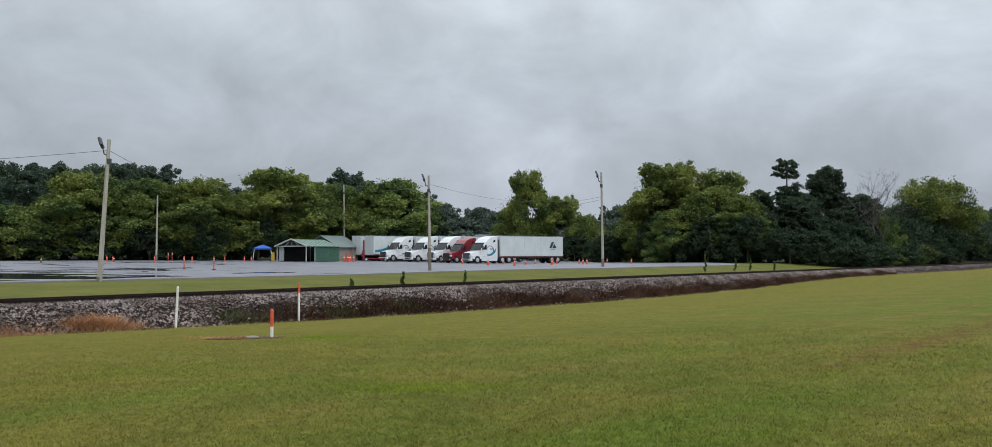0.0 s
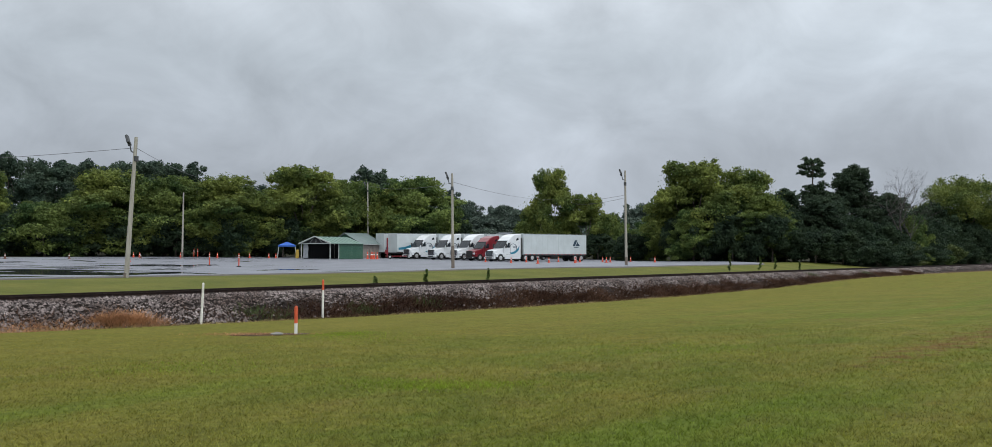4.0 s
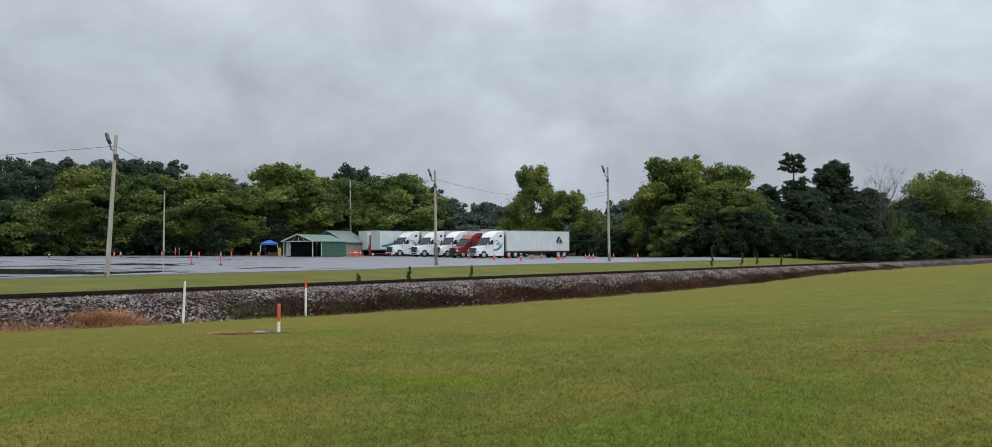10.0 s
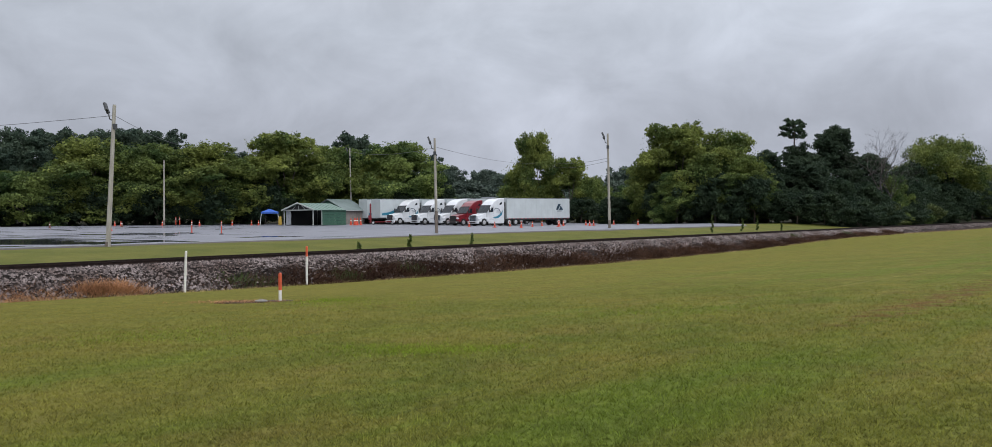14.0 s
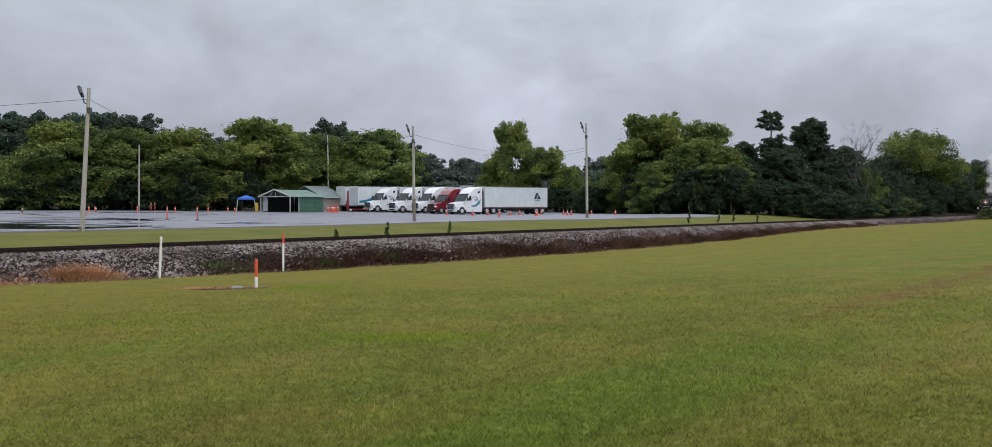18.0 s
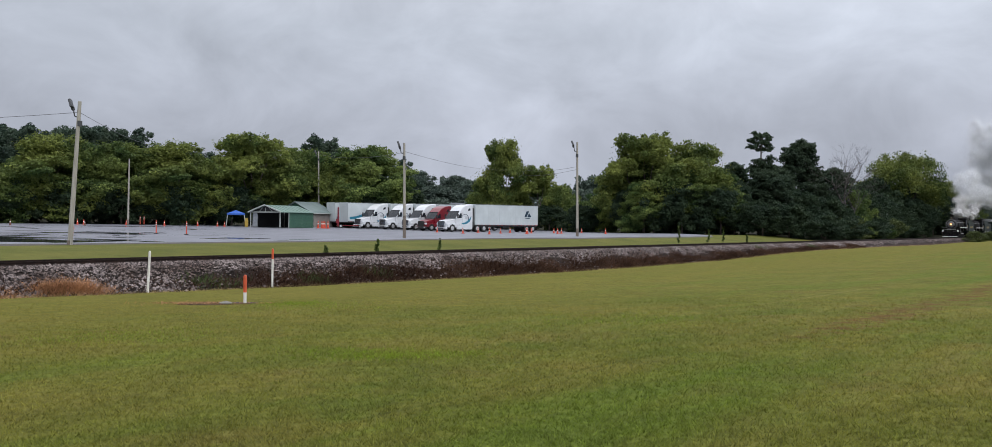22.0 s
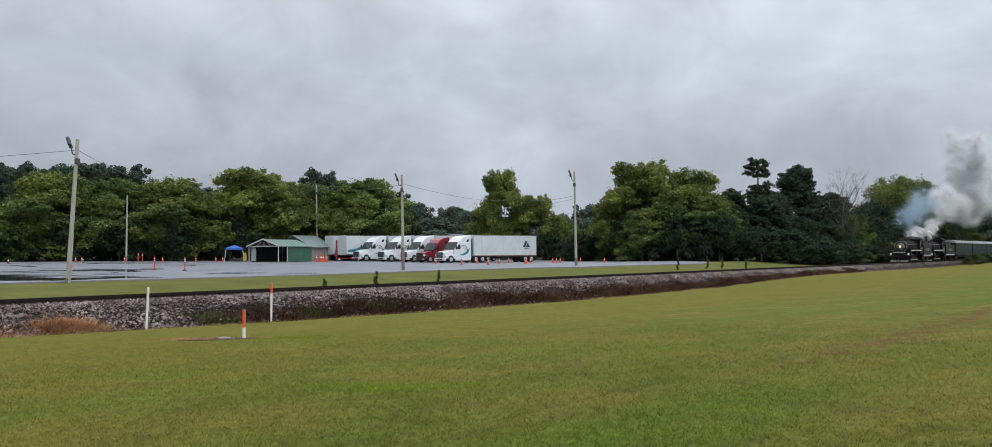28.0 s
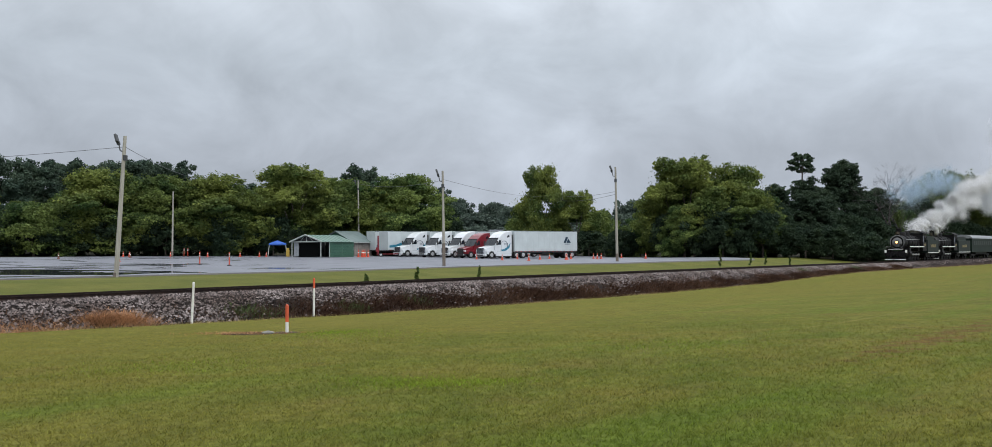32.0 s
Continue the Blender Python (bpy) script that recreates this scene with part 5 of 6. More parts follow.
for i, (x, y) in enumerate(CONE_STACK):
    tagged(copy_thing(first, stand(x, y, 17 * i) @ Matrix.Diagonal((1.35, 1.35, 1.55, 1))), "tall orange traffic cone gathered beside the shed", group="cones by the shed")
old = cone()
tagged(old, "grimy dark traffic cone at the lot's far side", "traffic cone", "grimy cones")
for c in old.children:
    if c.name.startswith(("cone", "base")):
        c.data.materials[0] = M_OLDCONE
old.matrix_basis = stand(-61.6, 112.8, 10)
for x, y in ((-56, 117.4), (-51.1, 127.5)):
    copy_thing(old, stand(x, y, 25))
rake_red().matrix_basis = stand(-20.75, 149.6, 188)
first_d = delineator()
first_d.matrix_basis = stand(*DELINEATORS[0], 0)
for x, y in DELINEATORS[1:]:
    copy_thing(first_d, stand(x, y, 30))


# ---- the train: two steam locomotives, tenders and coaches ----
M_ENGINE = mat("engine_black", (0.007, 0.007, 0.008), 0.55, 0.0, second=(0.014, 0.013, 0.013), scale=2, vary=0.2, spec=0.09)
M_GRAPHITE = mat("graphite_smokebox", (0.19, 0.19, 0.195), 0.5, 0.2, second=(0.12, 0.12, 0.125), scale=3)
M_STEELROD = mat("bright_rod", (0.42, 0.42, 0.42), 0.35, 0.8)
M_EDGE = mat("white_edge_paint", (0.70, 0.70, 0.68), 0.5)
M_COAL = mat("coal", (0.012, 0.012, 0.013), 0.5, bump=1.0, bump_scale=5)
M_COACH = mat("dark_green_coach", (0.008, 0.016, 0.012), 0.6, second=(0.011, 0.021, 0.016), scale=0.8, spec=0.15)
M_COACHGLASS = mat("coach_window", (0.012, 0.016, 0.016), 0.45, spec=0.15)
M_COACHROOF = mat("pale_coach_roof", (0.24, 0.25, 0.26), 0.45, second=(0.18, 0.19, 0.20), scale=0.8)
M_TENDER = mat("tender_black_green", (0.007, 0.012, 0.010), 0.55, second=(0.013, 0.02, 0.017), scale=1, spec=0.15)
M_GOLD = mat("dull_gold_lettering", (0.22, 0.17, 0.07), 0.5)
M_HEADLAMP = glowing("headlamp_glow", (1.0, 0.46, 0.18), 3.2)
M_MARKER = mat("white_flag", (0.75, 0.75, 0.72), 0.8)
DRIVER_R = 0.68
DRIVERS_X = (-4.05, -5.9, -7.75, -9.6)


def spoked_wheelset(name, r, gauge, parent, spokes, label):
    """Two spoked wheels on an axle along y, centred on the origin."""
    ob = None
    bm = B()
    for y in (-gauge / 2, gauge / 2):
        m = Matrix.Translation((0, y, 0)) @ Matrix.Rotation(radians(90), 4, "X")
        rings = [(r * 0.84, -0.06), (r, -0.06), (r, 0.06), (r * 0.84, 0.06), (r * 0.84, -0.06)]
        seg, rows = 28, []
        for rr, h in rings:
            rows.append([bm.verts.new(m @ Vector((rr * math.cos(6.28319 * i / seg), rr * math.sin(6.28319 * i / seg), h))) for i in range(seg)])
        for a, b in zip(rows, rows[1:]):
            for i in range(seg):
                bm.faces.new((a[i], a[(i + 1) % seg], b[(i + 1) % seg], b[i]))
        for k in range(spokes):
            a = 6.28319 * k / spokes
            tube(bm, (0, y, 0), (r * 0.86 * math.cos(a), y, r * 0.86 * math.sin(a)), 0.05, 0.035, 6)
        box(bm, (0, y, -r * 0.55), (r * 0.9, 0.1, r * 0.5), 0.05)
        tube(bm, (0, y - 0.12, 0), (0, y + 0.12, 0), 0.16, seg=12)
        tube(bm, (0, y, r * 0.42), (0, y + (0.25 if y > 0 else -0.25), r * 0.42), 0.07, seg=8)
    tube(bm, (0, -gauge / 2, 0), (0, gauge / 2, 0), 0.09, seg=10)
    ob = part(name, bm, M_ENGINE, parent, label)
    return ob


def locomotive(label, k=1.0):
    """Headlamp at x = 0, running forward along +x; z = 0 at the rails; k: its length against the drawn one."""
    ob = empty("steam_locomotive")
    ax = Matrix.Rotation(radians(90), 4, "Y")

    def turned(prof, x, z=2.6):
        return lathe(B(), prof, Matrix.Translation((x, 0, z)) @ ax, 28)

    part("smokebox", turned([(0.96, -2.4), (0.98, -2.35), (0.98, -0.36), (0.93, -0.30)], 0.0), M_ENGINE, ob, "black smokebox")
    part("front_ring", turned([(0.97, -0.32), (0.985, -0.28), (0.90, -0.26), (0.86, -0.29)], 0.0), M_GRAPHITE, ob, "pale grey ring round the smokebox front")
    part("front_plate", turned([(0.86, -0.30), (0.84, -0.285), (0.1, -0.285)], 0.0), M_ENGINE, ob)
    door = part("smokebox_door", turned([(0.66, 0), (0.64, 0.06), (0.45, 0.12), (0.2, 0.15)], -0.29), M_GRAPHITE, ob, "round smokebox door")
    for i in range(10):
        a = i * 0.628
        bm = B()
        tube(bm, (-0.31, 0.84 * math.cos(a), 2.6 + 0.84 * math.sin(a)), (-0.24, 0.84 * math.cos(a), 2.6 + 0.84 * math.sin(a)), 0.035, seg=6)
        part("dog_bolt", bm, M_ENGINE, door)
    lamp = part("headlamp", turned([(0.20, -0.2), (0.25, -0.16), (0.25, 0.06), (0.22, 0.08)], -0.02), M_ENGINE, ob)
    part("lamp_lens", turned([(0.16, 0.07), (0.13, 0.10), (0.04, 0.11)], -0.01), M_HEADLAMP, lamp, "glowing warm headlamp lens")
    part("boiler", turned([(0.92, -9.9), (1.02, -9.0), (1.0, -7.0), (0.93, -4.6), (0.93, -2.4)], 0.0), M_ENGINE, ob, "black boiler", True)
    for x in (-2.45, -3.9, -5.4, -6.9, -8.4):
        part("boiler_band", turned([(0.955 + 0.02 * (x < -5), -0.03), (0.965 + 0.04 * (x < -5) + 0.03 * (x < -6.5), 0.0), (0.955 + 0.02 * (x < -5), 0.03)], x), M_ENGINE, ob)
    bm = B()
    slab(bm, [(-1.03, 1.35), (1.03, 1.35), (1.03, 2.7), (0.8, 3.35), (0.0, 3.6), (-0.8, 3.35), (-1.03, 2.7)], "x", -10.4, -8.6, 0.05)
    part("firebox", bm, M_ENGINE, ob)
    part("stack", lathe(B(), [(0.42, 3.42), (0.34, 3.6), (0.30, 4.2), (0.36, 4.4), (0.36, 4.5), (0.27, 4.5)], Matrix.Translation((-1.35, 0, 0)), 20), M_ENGINE, ob, "short black smokestack")
    for x, h, nm in ((-3.7, 0.62, "sand_dome"), (-6.0, 0.72, "steam_dome")):
        part(nm, lathe(B(), [(0.62, 3.3), (0.46, 3.5), (0.44, 3.42 + h * 0.75), (0.32, 3.42 + h), (0.05, 3.46 + h)], Matrix.Translation((x, 0, 0)), 18), M_ENGINE, ob, "", True)
    bm = B()
    lathe(bm, [(0.2, 3.72), (0.17, 3.85), (0.12, 4.02), (0.03, 4.06)], Matrix.Translation((-0.55, 0, 0)), 12)
    tube(bm, (-0.55, -0.26, 3.5), (-0.55, -0.26, 4.0), 0.03, seg=6)
    tube(bm, (-0.55, 0.26, 3.5), (-0.55, 0.26, 4.0), 0.03, seg=6)
    tube(bm, (-0.55, -0.26, 4.0), (-0.55, 0.26, 4.0), 0.03, seg=6)
    part("bell", bm, mat("brass", (0.05, 0.038, 0.02), 0.45, 0.4) if "brass" not in bpy.data.materials else bpy.data.materials["brass"], ob, "brass bell")
    bm = B()
    for y in (-0.35, 0.35):
        tube(bm, (-8.1, y, 3.5), (-8.1, y, 3.95), 0.07, seg=8)
    tube(bm, (-7.5, 0.2, 3.5), (-7.5, 0.2, 4.1), 0.05, seg=8)
    part("safety_valves", bm, M_ENGINE, ob)
    for y in (-1, 1):
        bm = B()
        box(bm, (-5.4, 1.28 * y, 1.98), (9.4, 0.62, 0.07))
        rb = part("running_board", bm, M_ENGINE, ob)
        bm = B()
        box(bm, (-5.4, 1.605 * y, 1.98), (9.4, 0.02, 0.12))
        part("edge_stripe", bm, M_EDGE, rb, "white painted edge")
        bm = B()
        tube(bm, (-0.9, 1.05 * y, 2.95), (-9.8, 1.1 * y, 3.05), 0.028, seg=6)
        part("handrail", bm, M_STEELROD, ob)
        bm = B()
        tube(bm, (-0.75, 1.22 * y, 1.0), (-2.05, 1.22 * y, 1.0), 0.42, seg=18)
        box(bm, (-1.4, 1.2 * y, 1.5), (1.15, 0.62, 0.6), 0.08)
        part("cylinder", bm, M_ENGINE, ob, "black steam cylinder")
        bm = B()
        tube(bm, (-2.05, 1.24 * y, 0.98), (-3.3, 1.24 * y, 0.98), 0.05, seg=8)
        box(bm, (-3.0, 1.24 * y, 0.98), (0.5, 0.2, 0.3), 0.03)
        part("crosshead", bm, M_STEELROD, ob)
        bm = B()
        tube(bm, (-1.0, 0.7 * y, 3.0), (0.75, 0.95 * y, 1.15), 0.035, seg=6)
        part("smokebox_brace", bm, M_ENGINE, ob)
        bm = B()
        box(bm, (0.62, 1.36 * y, 1.32), (0.06, 0.26, 0.42), 0.01)
        tube(bm, (0.62, 1.36 * y, 0.9), (0.62, 1.36 * y, 1.5), 0.02, seg=6)
        part("marker_flag", bm, M_MARKER, ob, "small white flag")
        bm = B()
        box(bm, (0.3, 0.55 * y, 2.0 - 0.05), (0.7, 0.06, 0.9), 0.01)
        part("step_bracket", bm, M_ENGINE, ob)
    # frame, pilot beam and pilot
    bm = B()
    box(bm, (-5.0, 0, 1.0), (11.2, 1.0, 0.75), 0.03)
    part("frame", bm, M_ENGINE, ob)
    bm = B()
    box(bm, (0.62, 0, 0.95), (0.28, 2.9, 0.42), 0.03)
    beam = part("pilot_beam", bm, M_ENGINE, ob)
    bm = B()
    box(bm, (0.05, 0, 1.62), (1.3, 2.5, 0.08))
    part("front_deck", bm, M_ENGINE, ob)
    bm = B()
    box(bm, (0.70, 0, 1.62), (0.03, 2.0, 0.05))
    part("deck_edge", bm, M_EDGE, ob, "thin pale edge")
    for i in range(11):
        y = -1.2 + i * 0.24
        bm = B()
        tube(bm, (0.78, y, 0.85), (1.15 - 0.25 * abs(y), y, 0.2), 0.045, seg=6)
        part("pilot_bar", bm, M_ENGINE, beam)
    bm = B()
    box(bm, (1.0, 0, 0.22), (0.16, 2.75, 0.12), 0.02)
    part("foot_board", bm, M_EDGE, ob, "white painted foot board")
    bm = B()
    box(bm, (1.0, 0, 0.9), (0.7, 0.3, 0.3), 0.06)
    part("coupler", bm, M_ENGINE, ob)
    # cab
    bm = B()
    box(bm, (-11.3, 0, 1.55), (2.5, 2.9, 0.3))
    part("cab_floor", bm, M_ENGINE, ob)
    for y in (-1, 1):
        bm = B()
        w = 1.42 * y
        box(bm, (-11.2, w, 2.15), (2.4, 0.06, 0.95))
        box(bm, (-11.2, w, 3.68), (2.4, 0.06, 0.36))
        for x in (-10.06, -11.2, -12.34):
            box(bm, (x, w, 3.05), (0.16, 0.06, 0.92))
        side = part("cab_side", bm, M_ENGINE, ob)
        bm = B()
        box(bm, (-10.64, w * 0.985, 3.05), (0.95, 0.02, 0.85))
        part("cab_window", bm, M_WINDOW, side)
        bm = B()
        for i in range(4):
            box(bm, (-11.85 + i * 0.28, w + 0.04 * y, 2.25), (0.16, 0.01, 0.32))
        part("number_bar", bm, M_GOLD, side, "dull gold bars")
    bm = B()
    box(bm, (-10.02, 0, 2.8), (0.06, 2.84, 2.2))
    part("cab_front", bm, M_ENGINE, ob)
    bm = B()
    slab(bm, [(-1.58, 3.8), (-1.1, 4.1), (0, 4.28), (1.1, 4.1), (1.58, 3.8), (1.58, 3.88), (1.1, 4.18), (0, 4.36), (-1.1, 4.18), (-1.58, 3.88)], "x", -12.9, -9.85)
    part("cab_roof", bm, M_ENGINE, ob)
    # wheels
    for i, x in enumerate(DRIVERS_X):
        wset = spoked_wheelset("driving_wheels", DRIVER_R, 1.5, ob, 12, "black spoked driving wheels")
        wset.matrix_basis = pose(x * k, 0, DRIVER_R)
    lead = spoked_wheelset("leading_wheels", 0.42, 1.5, ob, 9, "small leading wheels")
    lead.matrix_basis = pose(-1.3 * k, 0, 0.42)
    for y in (-1, 1):
        bm = B()
        box(bm, (0, 1.0 * y, 0), (5.9 * k, 0.09, 0.15), 0.02)
        for x in (-2.775 * k, -0.925 * k, 0.925 * k, 2.775 * k):
            tube(bm, (x, 0.93 * y, 0), (x, 1.08 * y, 0), 0.14, seg=10)
        rod = part("side_rod", bm, M_STEELROD, ob, "bright steel side rod")
        rod.matrix_basis = pose(-6.825 * k, 0, DRIVER_R)
    for c in ob.children_recursive:
        if not c.name.startswith(("driving", "leading", "side_rod")):
            c.data.transform(Matrix.Diagonal((k, 1, 1, 1)))
    ob["stretch"] = k
    tagged(ob, label, "steam locomotive", "train")
    return ob


def truck_frame(parent, x, r=0.42, half=1.0):
    bm = B()
    for y in (-0.98, 0.98):
        box(bm, (x, y, 0.62), (2 * half + 0.7, 0.12, 0.3), 0.04)
        box(bm, (x, y, 0.45), (0.6, 0.16, 0.4), 0.04)
    box(bm, (x, 0, 0.62), (0.4, 1.9, 0.25))
    f = part("truck_frame", bm, M_ENGINE, parent)
    for d in (-half, half):
        bm = B()
        for y in (-0.75, 0.75):
            lathe(bm, [(r, -0.06), (r, 0.06)], Matrix.Translation((x + d, y, r)) @ Matrix.Rotation(radians(90), 4, "X"), 20)
        tube(bm, (x + d, -0.75, r), (x + d, 0.75, r), 0.08, seg=8)
        part("wheelset", bm, M_ENGINE, f)


def tender(L):
    """Front at x = 0, L metres long."""
    ob = empty("tender")
    bm = B()
    box(bm, (-L / 2, 0, 2.05), (L, 2.95, 1.9), 0.06)
    body = part("tank", bm, M_TENDER, ob, "black-green water tank")
    for y in (-1.485, 1.485):
        bm = B()
        for k in range(7):
            box(bm, (-L / 2 + 1.26 - k * 0.42, y, 2.1), (0.22, 0.02, 0.42))
        part("lettering_bar", bm, M_GOLD, body)
        bm = B()
        box(bm, (-L / 2, y, 1.12), (L, 0.03, 0.10))
        part("edge_stripe", bm, M_EDGE, body, "white painted edge")
        bm = B()
        slab(bm, [(-0.1, 3.0), (-0.1, 3.55), (-L * 0.6, 3.55), (-L * 0.68, 3.0)], "y", y * 0.9, y * 0.93)
        part("bunker_side", bm, M_TENDER, ob)
    bm = B()
    rng = np.random.default_rng(9)
    for k in range(60):
        ball(bm, (-0.6 - L * 0.52 * rng.random(), (rng.random() - 0.5) * 2.1, 3.0 + 0.35 * rng.random()), 0.22 + 0.1 * rng.random(), seg=7, rings=5)
    part("coal_load", bm, M_COAL, ob, "heap of black coal")
    bm = B()
    box(bm, (-L / 2, 0, 0.95), (L + 0.6, 2.5, 0.26), 0.03)
    part("frame", bm, M_ENGINE, ob)
    truck_frame(ob, -1.55, half=0.75)
    truck_frame(ob, -L + 1.55, half=0.75)
    tagged(ob, "dark tender with a coal heap behind the locomotive", "tender", "train")
    return ob


def coach():
    """Front end at x = 0, 17.0 m long."""
    ob = empty("passenger_coach")
    L = 17.0
    bm = B()
    slab(bm, [(-1.5, 1.05), (1.5, 1.05), (1.52, 3.35), (1.5, 3.42), (-1.5, 3.42), (-1.52, 3.35)], "x", -L, 0, 0.03)
    body = part("body", bm, M_COACH, ob)
    bm = B()
    slab(bm, [(1.58, 3.4), (1.5, 3.62), (1.1, 3.86), (0.5, 3.98), (0, 4.02), (-0.5, 3.98), (-1.1, 3.86), (-1.5, 3.62), (-1.58, 3.4)], "x", -L - 0.1, 0.1)
    part("roof", bm, M_COACHROOF, ob, "pale grey rounded roof")
    for y in (-1, 1):
        win = None
        for k in range(10):
            if win is None:
                bm = B()
                box(bm, (0, 1.522 * y, 2.62), (0.95, 0.02, 0.72), 0.008)
                win = part("window", bm, M_COACHGLASS, body)
            else:
                win = again(win, body)
            win.matrix_basis = Matrix.Translation((-1.9 - k * 1.52, 0, 0))
        bm = B()
        box(bm, (-L / 2, 1.53 * y, 3.18), (L, 0.02, 0.10))
        box(bm, (-L / 2, 1.53 * y, 2.1), (L, 0.02, 0.06))
        part("belt_rail", bm, M_COACH, body)
    bm = B()
    box(bm, (-L / 2, 0, 0.9), (8.5, 2.3, 0.5), 0.06)
    part("underframe_gear", bm, M_ENGINE, ob)
    truck_frame(ob, -3.0, 0.45, 1.15)
    truck_frame(ob, -L + 3.0, 0.45, 1.15)
    bm = B()
    box(bm, (0.2, 0, 2.2), (0.4, 1.0, 2.2), 0.04)
    part("diaphragm", bm, M_DARK, ob)
    tagged(ob, "dark green passenger coach with a pale roof", "coach", "train")
    return ob


LOCO = [locomotive("black steam locomotive with a glowing headlamp, leading", 0.765), locomotive("second black steam locomotive coupled behind the first", 0.83)]
TENDER = [tender(6.1), tender(8.0)]
COACH = [coach()]
for _ in range(6):
    COACH.append(copy_thing(COACH[0], pose(0, 0, 0)))
def run(t):
    """Where the leading headlamp is along the line at t seconds."""
    if t < 17:
        return 235.0 + 5.6 * (17 - t)
    k = t - 17
    return 235.0 - 5.6 * k - 0.0604 * k * k


# how far behind the leading headlamp each vehicle's own origin runs
CONSIST = [(LOCO[0], 0.0), (TENDER[0], 10.1), (LOCO[1], 17.4), (TENDER[1], 28.5)] + [(c, 37.5 + 17.7 * i) for i, c in enumerate(COACH)]


# ---- smoke and steam: soft heaps of small drifting flakes ----
def vapour_mat(name, colour, trans=0.5):
    m = bpy.data.materials.new(name)
    m.use_nodes = True
    nt = m.node_tree
    nt.nodes.remove(nt.nodes["Principled BSDF"])
    d, t, x = nt.nodes.new("ShaderNodeBsdfDiffuse"), nt.nodes.new("ShaderNodeBsdfTranslucent"), nt.nodes.new("ShaderNodeMixShader")
    d.inputs[0].default_value = t.inputs[0].default_value = (*colour, 1)
    x.inputs[0].default_value = trans
    nt.links.new(d.outputs[0], x.inputs[1])
    nt.links.new(t.outputs[0], x.inputs[2])
    nt.links.new(x.outputs[0], nt.nodes["Material Output"].inputs[0])
    return m


M_STEAM = vapour_mat("white_steam", (0.75, 0.745, 0.75))
M_SMOKE = vapour_mat("grey_smoke", (0.775, 0.785, 0.81))
M_HAZE = vapour_mat("blue_haze", (0.42, 0.52, 0.62))


def puff_mesh(name, seed, material, r, count, flake, core=True):
    """A billow of radius r: knobby heaps of small flakes, thin at the rim."""
    rng = np.random.default_rng(seed)
    n = 16 if core else 9
    c = rng.normal(size=(n, 3))
    c /= np.linalg.norm(c, axis=1)[:, None]
    c *= (r * 0.62) * rng.random((n, 1)) ** 0.5
    rad = r * (0.28 + 0.22 * rng.random(n))
    pick = rng.integers(0, n, count)
    d = rng.normal(size=(count, 3))
    d /= np.linalg.norm(d, axis=1)[:, None]
    if core:
        k = 0.80 + 0.26 * np.abs(rng.normal(size=(count, 1)))
    else:
        k = np.minimum(np.abs(rng.normal(size=(count, 1))) * 0.75, 1.15 + 0.2 * rng.random((count, 1)))
    p = c[pick] + d * k * rad[pick][:, None]
    nrm = d + 0.8 * rng.normal(size=(count, 3))
    nrm /= np.linalg.norm(nrm, axis=1)[:, None]
    t = np.cross(nrm, rng.normal(size=(count, 3)))
    t /= np.linalg.norm(t, axis=1)[:, None]
    b = np.cross(nrm, t)
    s = flake * (0.5 + rng.random((count, 1)))
    if core:
        s = s * np.clip(1.4 - 1.5 * (k - 0.8), 0.35, 1.4)
    tri = np.stack([p - t * s - b * s * 0.6, p + t * s - b * s * 0.6, p + b * s * 1.1], 1)
    me = tri_mesh(name, tri, material)
    if core:
        # the dense heart: rounded knobs with a crumpled skin
        bm = B()
        bm.from_mesh(me.data)
        for i in range(n):
            kb = bmesh.ops.create_icosphere(bm, subdivisions=3, radius=float(rad[i]))
            off = Vector(c[i])
            for v in kb["verts"]:
                d = v.co.normalized()
                w = noise.fractal((off + v.co) * (2.2 / r), 0.9, 2.1, 4)
                v.co = off + v.co + d * (0.34 * float(rad[i]) * w - 0.055 * r)
            for v in kb["verts"]:
                for f in v.link_faces:
                    f.smooth = True
        bm.to_mesh(me.data)
        bm.free()
    return me


PUFFS = []


def puff(protos, k, label, rows):
    """One puff of a kind; rows: seconds, metres along the line, across it, and height."""
    p = protos[k % len(protos)]
    o = new(p.name.split(".")[0], p.data) if p in _used else p
    _used.add(p)
    tagged(o, label, "smoke", "train's smoke", "stuff")
    PUFFS.append((o, 47 * k, rows))


def left_hanging(back, q, z, stop):
    """Rides with the engine, then stays behind in the air and drifts slowly after it."""
    return [(float(t), run(min(t, stop)) + back - 0.75 * max(0.0, t - stop), q, z + 0.12 * max(0.0, t - stop)) for t in range(33)]


def blown(stages):
    """Keeps with the engine; stages: second, metres behind the headlamp, across, height."""
    ts, b, q, z = zip(*stages)
    return [(float(t), run(t) + float(np.interp(t, ts, b)), float(np.interp(t, ts, q)), float(np.interp(t, ts, z))) for t in range(33)]


